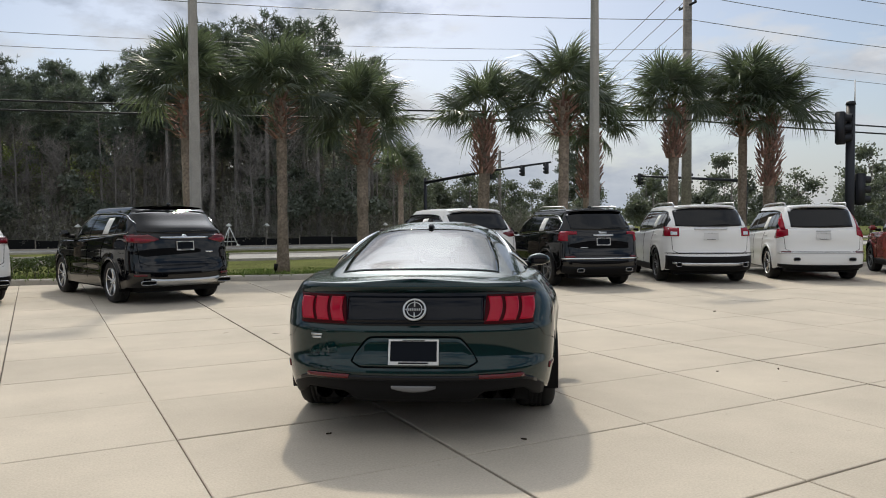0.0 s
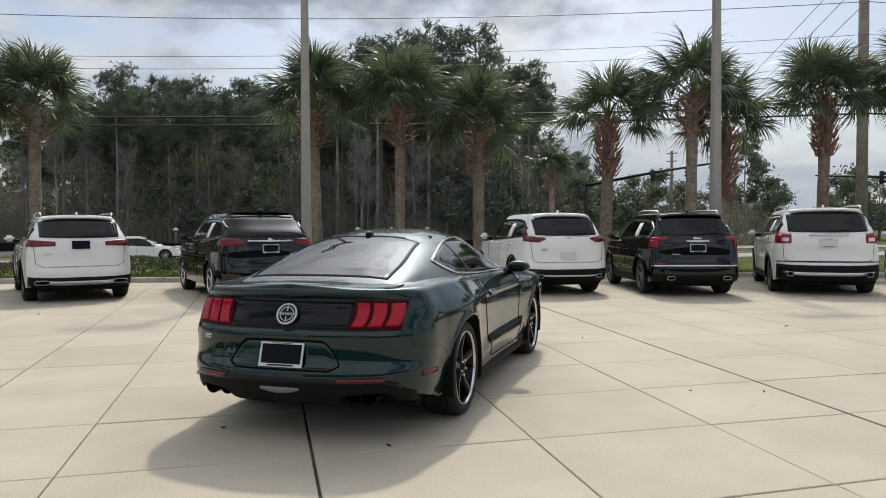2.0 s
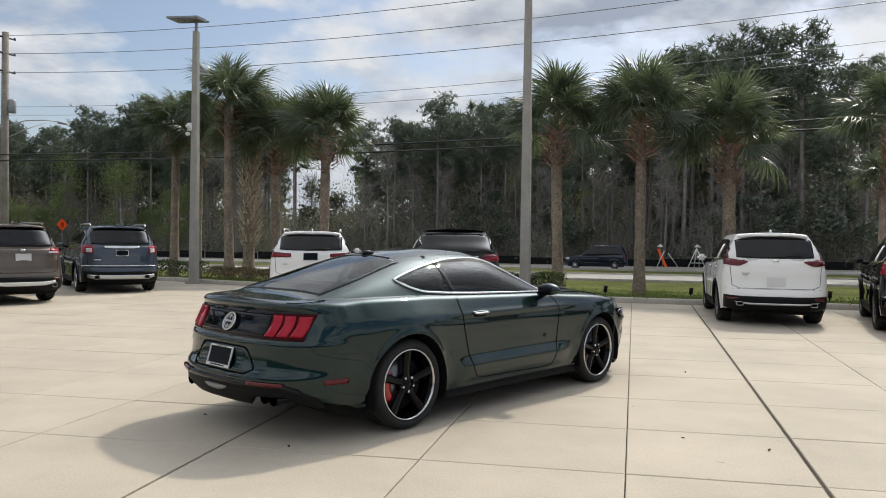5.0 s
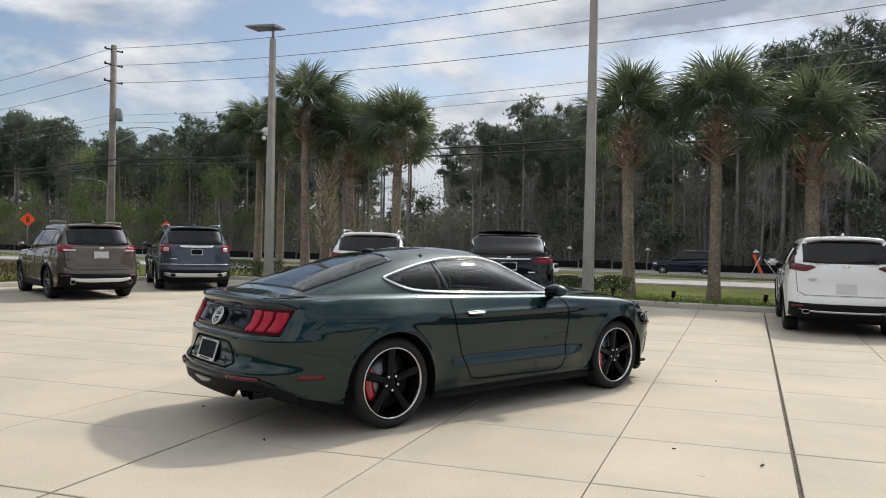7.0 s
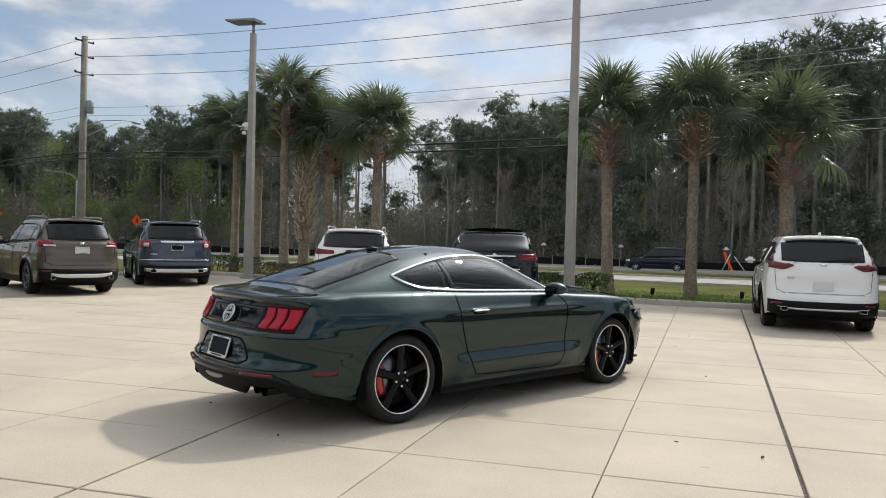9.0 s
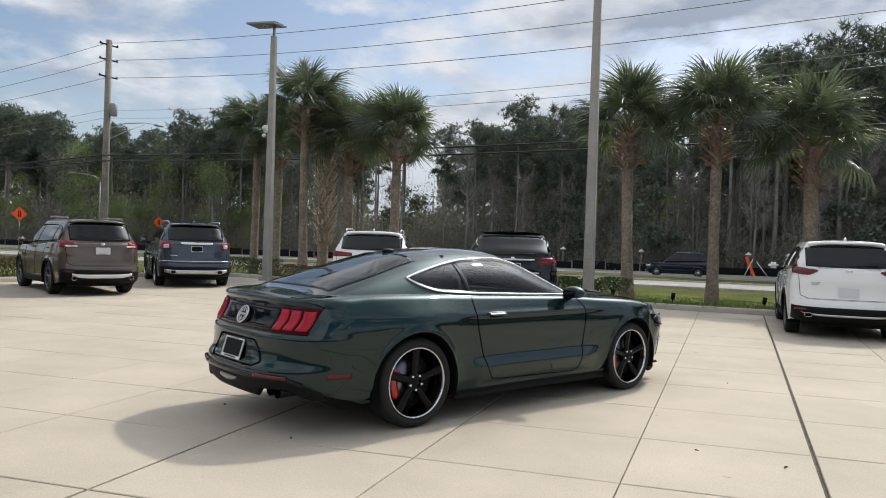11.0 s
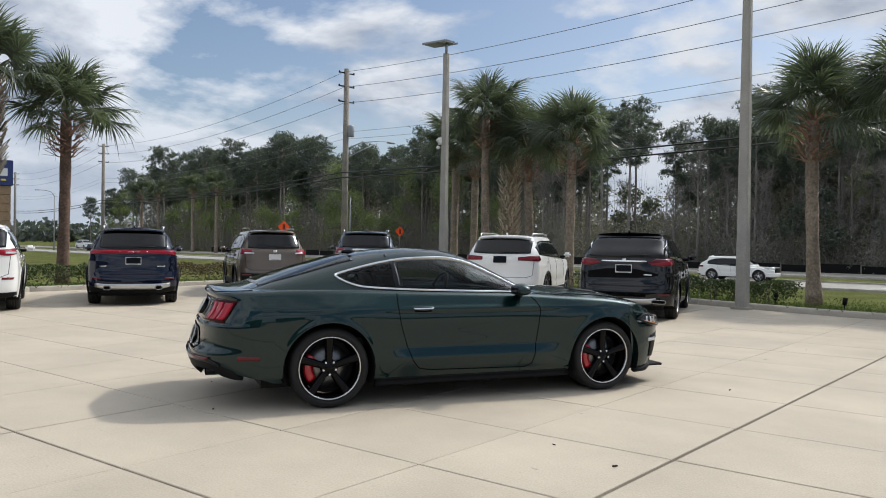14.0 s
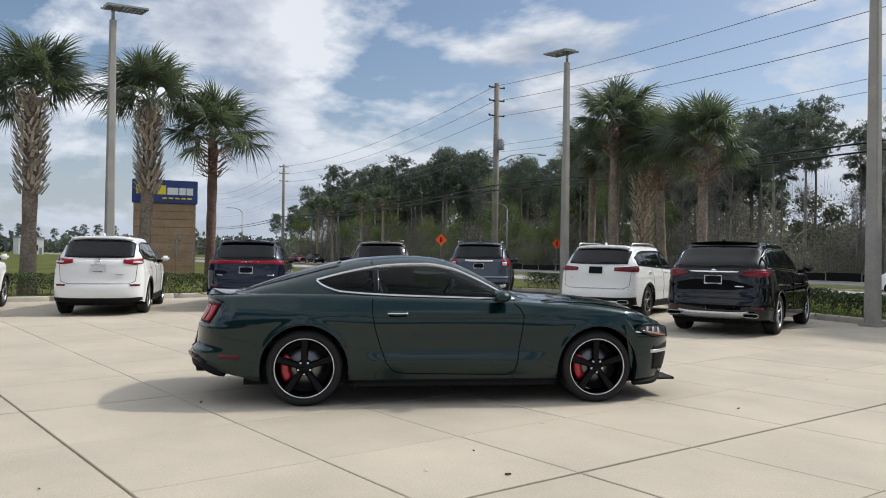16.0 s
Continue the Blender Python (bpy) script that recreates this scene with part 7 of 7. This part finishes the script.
# single pine and oaks across the junction
for x, y, s, t in ((62, 92, 0.78, pines[0]), (66, 90, 0.5, pines[3]), (48, 118, 0.72, pines[2]), (43, 120, 0.62, pines[1])):
    plant(t, x, y, s)
for k in range(26):
    plant(rng.choice(oaks), 30 + 3.9 * k + rng.uniform(-2, 2), 132 - 0.55 * (30 + 3.9 * k) + rng.uniform(-6, 6), rng.uniform(0.75, 1.15))
for x, y, s in ((31, 100, 0.95), (38, 104, 1.0), (27, 96, 0.8), (72, 118, 0.8), (80, 112, 0.9), (90, 108, 0.85), (101, 100, 1.0), (110, 92, 1.1), (118, 84, 1.2), (56, 130, 0.9), (64, 126, 0.7), (49, 126, 0.85), (122, 74, 1.1)):
    plant(rng.choice(oaks), x, y, s * 1.1)
for k in range(16):                                       # dense oaks beyond the junction
    a = 53 + 1.15 * k
    d = 80 + rng.uniform(0, 14)
    if a > 53:
        plant(rng.choice(oaks), d * math.cos(radians(a)), d * math.sin(radians(a)), rng.uniform(0.66, 0.86) if a > 60 else rng.uniform(0.34, 0.46))
        plant(rng.choice(clumps), (d - 4) * math.cos(radians(a + 0.8)), (d - 4) * math.sin(radians(a + 0.8)), rng.uniform(0.5, 0.7))
for ob in pines + broad + oaks + clumps + bares:            # the first of each kind stands in the wood too
    ob.matrix_world = pose(rng.uniform(-60, 18), rng.uniform(80, 86), -0.55)

for a, s in ((174.0, 0.62), (173.1, 0.58), (171.9, 0.66), (170.7, 0.55), (170.1, 0.6), (169.2, 0.64), (168.7, 0.5), (168.2, 0.6), (167.4, 0.55), (175.2, 0.6)):
    plant(rng.choice(pines), 9 + 410 * math.cos(radians(a)), 1.8 + 410 * math.sin(radians(a)), s * 1.15)
for x, y, s in ((-46.0, 17.7, 0.26), (-45.6, 18.9, 0.22), (-46.3, 16.4, 0.2)):
    plant(bares[0], x, y, s)

# the deeper wood: one mass of simple pines and undergrowth
r = np.random.default_rng(5)
wv, wf, lv, lf, li, nw, nl = [], [], [], [], [], 0, 0
deep = [pine(200 + k, 17 + k, 0.58, 2.6, 130, 0.9) for k in range(3)]
bush = [thicket(210 + k, 6.0, 3.6, 640, 0.38) for k in range(3)]
mid = [thicket(220 + k, 11.5, 4.6, 1100, 0.36) for k in range(3)]
bare = [bare_tree(230 + k, 11 + 2 * k) for k in range(3)]
for kind, count, (x0, x1, y0, y1) in ((deep, 230, (-170, 26, 78, 108)), (mid, 70, (-150, 27, 80, 100)), (mid, 50, (-18, 30, 88, 100)), (bush, 115, (-150, 27, 73, 90)), (bush, 50, (-150, 27, 92, 104))):
    for _ in range(count):
        (a, b), (c, d) = kind[r.integers(len(kind))]
        u, s = r.uniform(0, 6.283), r.uniform(0.8, 1.1)
        rot = np.array([[math.cos(u), -math.sin(u), 0], [math.sin(u), math.cos(u), 0], [0, 0, 1]]) * s
        o = np.array([r.uniform(x0, x1), r.uniform(y0, y1), -0.55])
        if clearing(o[0], o[1]) and (kind is deep or kind is mid) and r.random() < 0.7:
            continue
        if kind is deep:
            s *= skyline(o[0] * 72 / o[1]) / 19.5
            rot *= skyline(o[0] * 72 / o[1]) / 19.5
        wv.append(np.asarray(a) @ rot.T + o)
        wf += [tuple(i + nw for i in f) for f in b]
        nw += len(a)
        lv.append(np.asarray(c) @ rot.T + o)
        lf += [tuple(int(i) + nl for i in f) for f in d]
        nl += len(c)
        li += [0 if kind is deep else 1] * len(d)
tagged(new("woods_trunks", mesh_of("woods_trunks", np.concatenate(wv).tolist(), wf, [BARK])), "bare trunks deep in the dark woods", "woods", kind="stuff")
tagged(new("woods_foliage", mesh_of("woods_foliage", np.concatenate(lv).tolist(), lf, [NEEDLES, BRUSHWOOD], li)), "dark pine foliage deep in the woods", "woods", kind="stuff")
n = 30000
c = np.stack([r.uniform(-190, 34, n), r.uniform(100, 126, n), -0.5 + 15.5 * r.beta(1.0, 1.35, n)], 1)
more = np.stack([r.uniform(-24, 34, 9000), r.uniform(96, 108, 9000), -0.5 + 15.0 * r.beta(1.0, 1.2, 9000)], 1)
c = np.concatenate([c, more])
open_sky = (c[:, 0] > 5 - 36.0 * c[:, 1] / 70) & (c[:, 0] < 5 - 28.0 * c[:, 1] / 70) & (c[:, 2] > 6.0)
c = c[~open_sky]
n = len(c)
lv, lf = leaf_faces(r, c, 1.05, 0.7)
tagged(new("woods_interior", mesh_of("woods_interior", lv.tolist(), lf.tolist(), [BRUSHWOOD, NEEDLES], [int(k) for k in r.integers(0, 2, n)])), "dense dim growth far inside the woods", "woods", kind="stuff")
# low far trees on the horizon, with distance haze put into their leaf colour
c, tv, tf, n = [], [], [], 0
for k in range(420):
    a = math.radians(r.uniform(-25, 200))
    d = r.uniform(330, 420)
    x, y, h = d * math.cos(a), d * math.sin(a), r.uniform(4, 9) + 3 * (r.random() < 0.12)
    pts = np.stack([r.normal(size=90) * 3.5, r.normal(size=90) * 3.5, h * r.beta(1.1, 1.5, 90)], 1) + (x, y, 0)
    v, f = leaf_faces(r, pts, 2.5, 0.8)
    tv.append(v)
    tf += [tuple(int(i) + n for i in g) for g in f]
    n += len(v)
tagged(new("far_trees", mesh_of("far_trees", np.concatenate(tv).tolist(), tf, [FAR_HAZE_LEAVES])), "low line of far trees, haze tinted into their colour", "woods", kind="stuff")


# ---- sabal palms
def frond_mesh(seed):
    """A fan leaf: a bowed stem along +x, a pleated fan folded along its rib, and narrow tips that hang."""
    r = np.random.default_rng(seed)
    V, F, I = [], [], []
    stem = [(1.0 * t, 0.0, 0.16 * math.sin(t * 2.2)) for t in (0, 0.25, 0.5, 0.75, 1.0)] + [(1.28, 0.0, 0.05), (1.5, 0.0, -0.08)]
    v, f = limb(stem, [0.026, 0.02, 0.017, 0.015, 0.012, 0.008, 0.003], 5)
    V += [tuple(p) for p in v]
    F += [tuple(q) for q in f]
    I += [1] * len(f)
    n = 46
    for k in range(n):
        u = 2 * k / (n - 1) - 1
        a = math.radians(128 * u) + r.normal() * 0.035
        o = Vector((1.0 + 0.32 * (1 - abs(u)) ** 1.5, 0, 0.13 - 0.12 * (1 - abs(u))))
        L = (0.84 - 0.22 * abs(u)) * r.uniform(0.88, 1.10)
        fold = 0.30 + 0.10 * r.normal()
        d = Vector((math.cos(a), math.sin(a), -fold * abs(math.sin(a)) - 0.12)).normalized()
        s = Vector((-math.sin(a), math.cos(a), 0.35 * (-1) ** k)).normalized()
        droop = r.uniform(0.12, 0.38) if r.random() < 0.7 else r.uniform(0.5, 0.9)
        pts = [o + d * (L * t) - Vector((0, 0, droop * (max(0, t - 0.42) / 0.58) ** 2 * L)) for t in (0.02, 0.30, 0.55, 0.80, 1.0)]
        at = len(V)
        for p, ww in zip(pts, (0.007, 0.020, 0.021, 0.012)):
            V += [tuple(p + s * ww), tuple(p - s * ww)]
        V.append(tuple(pts[4]))
        F += [(at + 2 * q, at + 2 * q + 2, at + 2 * q + 3, at + 2 * q + 1) for q in range(3)] + [(at + 6, at + 8, at + 7)]
        I += [0, 0, 0, 0]
    return mesh_of("frond", V, F, [PALM_LEAF, PALM_STEM], I)


FRONDS = [frond_mesh(300 + k) for k in range(6)]


def boots_mesh(seed, z0, z1, r0, rows, lift=0.9):
    """Old leaf bases in a criss-cross, standing off the trunk."""
    r = np.random.default_rng(seed)
    bm = bmesh.new()
    for i in range(rows):
        z = z0 + (z1 - z0) * i / max(1, rows - 1)
        for k in range(11):
            a = 2 * math.pi * (k + 0.5 * (i % 2)) / 11 + r.normal() * 0.08
            out, t = Vector((math.cos(a), math.sin(a), 0)), Vector((-math.sin(a), math.cos(a), 0))
            rad = r0 * ((0.72 + 0.45 * math.sin(math.pi * min(1.0, 1.25 * i / rows)) ** 0.8) if lift < 0.5 else 1 + 0.18 * math.sin(math.pi * i / rows))
            p0 = out * (rad * 0.86) + Vector((0, 0, z))
            shaggy = lift < 0.5
            L = r.uniform(0.28, 0.52) if shaggy else r.uniform(0.22, 0.42)
            d = (out * (r.uniform(0.6, 1.0) if shaggy else r.uniform(0.35, 0.75)) + Vector((0, 0, lift + (0.30 * r.normal() if shaggy else 0))) + t * r.normal() * 0.35).normalized()
            w = r.uniform(0.035, 0.065) if shaggy else r.uniform(0.045, 0.075)
            a0, a1 = bm.verts.new(p0 + t * w), bm.verts.new(p0 - t * w)
            a2 = bm.verts.new(p0 + out * 0.03 + d * 0.02)
            b0, b1 = bm.verts.new(p0 + d * L + t * w * 0.55), bm.verts.new(p0 + d * L - t * w * 0.55)
            b2 = bm.verts.new(p0 + d * L + out * 0.022)
            for f in ((a0, a2, b2, b0), (a2, a1, b1, b2), (a1, a0, b0, b1), (b0, b2, b1)):
                bm.faces.new(f)
    bmesh.ops.recalc_face_normals(bm, faces=bm.faces)
    return bm


def palm(seed, x, y, crown_z, boot_z, radius=0.19, lean=0.0, count=30, size=1.0, label="", skirt=False, pineapple=False, bark=PALM_TRUNK):
    r = np.random.default_rng(seed)
    gz = ground_z(x, y)
    top = thing("palm_tree", pose(x, y, gz, 0, 0, 0), label or "sabal palm with a grey trunk and fan leaves", "palm tree", "sabal palms beside the lot")
    h = crown_z - gz
    turn = r.uniform(0, 6.283)
    way = [Vector((lean * math.sin(t * 1.7) * h * 0.12 * math.cos(turn), lean * math.sin(t * 1.7) * h * 0.12 * math.sin(turn), t * h)) for t in (k / 14 for k in range(15))]
    rad = [radius * (1.22 - 0.35 * min(1, k / 4) + 0.05 * math.sin(k * 2.1)) for k in range(15)]
    part("trunk", tube_bm(way, rad, 14), bark, top)
    if skirt:
        boot_z = max(boot_z, crown_z - 1.15)
    rows = max(4, int((crown_z - boot_z) / 0.13))
    # Backlit palms at right take the darker brown as shade; sunlit ones stay pale.
    b = part("boot_fibre", boots_mesh(seed + 1, boot_z - gz, h - 0.05, radius * (1.4 if pineapple else 1.75 if skirt else 1.15), rows, 0.9 if not skirt else 0.38), PALM_BOOT_PALE_SUNLIT if pineapple and x < 0 else PALM_BOOT, top, "brown criss-cross leaf bases", smooth=False)
    tip = way[-1]
    b.location = (tip.x * 0.9, tip.y * 0.9, 0)
    for k in range(count):
        u = (k + 0.5) / count
        el = math.radians(84 - 88 * u ** 0.9 + r.normal() * 9)
        az = k * 2.39996 + r.normal() * 0.2
        ob = new("frond", FRONDS[r.integers(len(FRONDS))])
        ob.parent = top
        s = size * r.uniform(0.85, 1.12)
        ob.matrix_basis = Matrix.Translation(tip + Vector((0, 0, -0.05 + 0.10 * math.sin(el)))) @ Matrix.Rotation(az, 4, "Z") @ Matrix.Rotation(-el, 4, "Y") @ Matrix.Rotation(r.normal() * 0.5, 4, "X") @ Matrix.Diagonal((s, s, s, 1))
    return top


PALMS = [
    (2.5, 22.7, 5.0, 3.3, 0.19, 0.2, True, False), (4.95, 21.8, 5.0, 3.1, 0.17, 0.0, True, False), (7.4, 21.7, 4.3, 2.5, 0.20, 0.1, True, False),
    (11.7, 22.2, 4.75, 3.0, 0.22, 0.4, False, True), (13.7, 20.3, 5.3, 3.7, 0.19, 0.1, True, False), (15.3, 21.2, 4.5, 2.2, 0.21, 0.2, False, True),
    (18.2, 20.3, 5.3, 3.6, 0.20, 0.2, False, True), (20.6, 19.4, 5.5, 3.9, 0.17, 0.1, True, False), (21.3, 18.9, 4.9, 2.6, 0.21, 0.1, False, True),
    (-6.0, 23.8, 5.1, 3.6, 0.19, 0.1, True, False), (-8.3, 24.9, 5.0, 3.3, 0.19, 0.5, True, False), (-9.7, 23.7, 6.3, 5.0, 0.18, 0.1, True, False),
    (-10.0, 25.6, 5.6, 1.2, 0.23, 0.1, False, True), (-15.4, 28.5, 6.3, 4.6, 0.2, 0.2, True, False), (-14.4, 28.8, 5.8, 4.4, 0.2, 0.1, True, False),
    (-16.0, 4.7, 5.9, 3.0, 0.24, 0.1, False, True), (-15.8, 7.9, 6.0, 3.2, 0.22, 0.3, False, True), (-15.4, 10.0, 5.0, 3.5, 0.18, 0.1, True, False), (-16.6, 2.2, 5.7, 3.0, 0.23, 0.1, False, True),
    (18.8, 48.0, 5.2, 3.6, 0.22, 0.0, True, False),
]
for k, (x, y, cz, bz, rad, lean, skirt, pine_like) in enumerate(PALMS):
    palm(500 + 7 * k, x, y, cz, bz, rad, lean, count=34 if k not in (3, 4, 17) else 27, size=1.0, skirt=skirt, pineapple=pine_like, bark=PALM_BROWN if k == 17 else PALM_TRUNK,
         label="sabal palm with criss-cross leaf bases on its trunk" if pine_like else "sabal palm with a shaggy brown skirt under its fan leaves")
for x, y, s in ((-113, 62, 1.0), (-107, 62, 0.97), (-96.5, 62, 1.0), (-90, 62, 1.02)):
    palm(int(900 + x), x, y, 9.0 * s, 7.8 * s, 0.25, 0.1, count=26, size=1.5, skirt=True, label="distant palm before the woods")


# ---- hedges and shrubs along the kerb
def hedge(seed, a, b, height, width, leaf_mat, label, density=900):
    r = np.random.default_rng(seed)
    a, b = Vector(a), Vector(b)
    L = (b - a).length
    z = ground_z(*((a + b) / 2))
    top = thing("hedge", pose(a.x, a.y, z, 0, 0, math.degrees(math.atan2(b.y - a.y, b.x - a.x))), label, "hedge")
    n = int(1.9 * density * L)
    t, u = r.uniform(0, 1, n), r.uniform(-1, 1, n)
    hz = height * (0.90 + 0.06 * np.sin(t * L * 2.1) + 0.05 * np.sin(t * L * 5.3))
    v = r.beta(2.2, 1.1, n)
    c = np.stack([t * L, u * width / 2 * (1 - 0.35 * v ** 3), v * hz + 0.03], 1)
    lv, lf = leaf_faces(r, c, 0.068, 0.6)
    ob = new("foliage", mesh_of("foliage", lv.tolist(), [tuple(int(i) for i in g) for g in lf], [leaf_mat]))
    ob.parent = top
    bm = bmesh.new()
    for _ in range(int(L * 5)):
        x, y = r.uniform(0, L), r.uniform(-0.3, 0.3) * width
        tube_bm([(x, y, 0), (x + r.normal() * 0.05, y * 1.4, height * 0.45), (x + r.normal() * 0.15, y * 1.7, height * 0.8)], [0.014, 0.010, 0.004], 4, bm)
    part("stem", bm, BARK, top)
    return top


hedge(1, (-3.6, 20.4), (3.0, 19.1), 0.55, 0.8, HEDGE_LEAF, "low clipped green hedge behind the kerb", 700)
hedge(2, (-12.6, 22.0), (-9.6, 21.9), 0.6, 1.0, HEDGE_LEAF, "low green shrubs beside the lamp post", 500)
hedge(3, (-9.0, 21.3), (-4.2, 20.6), 0.42, 1.0, HEDGE_DRY, "low brown shrubs in the planting bed", 450)
hedge(4, (-13.3, -2.0), (-13.5, 11.2), 0.62, 0.85, HEDGE_LEAF, "low clipped dark hedge along the kerb", 520)
hedge(5, (-13.6, 11.6), (-13.7, 15.2), 0.6, 0.85, HEDGE_DRY, "brownish low hedge along the kerb", 520)
hedge(6, (-13.7, 15.4), (-13.4, 19.0), 0.55, 0.85, HEDGE_LEAF, "low green hedge at the corner of the lot", 420)

# grass blades on the bank and verge
r = np.random.default_rng(8)
pts = []
while len(pts) < 15000:
    i = r.integers(20, len(EDGE) - 60)
    d = 0.2 + 13 * r.random() ** 1.4
    p = EDGE[i] + NORMALS[i] * d
    if -20 < p.x < 24 and p.y > -1:
        pts.append((p.x + r.normal() * 0.2, p.y + r.normal() * 0.2, max(bank(d), LOW)))
v, f = tuft_faces(r, np.array(pts), 0.10, 4, 0.09, 1.4)
tagged(new("grass", mesh_of("grass", v.tolist(), [tuple(int(i) for i in g) for g in f], [GRASS_BLADE])), "short green grass on the bank", "grass", kind="stuff")

# ---------------------------------------------------------------- the slabs nearest the coupe
for c, g, top in SLABS:
    bm = bmesh.new()
    slab(bm, c, g, top)
    link_bm("slab", bm, CONCRETE, pavement)
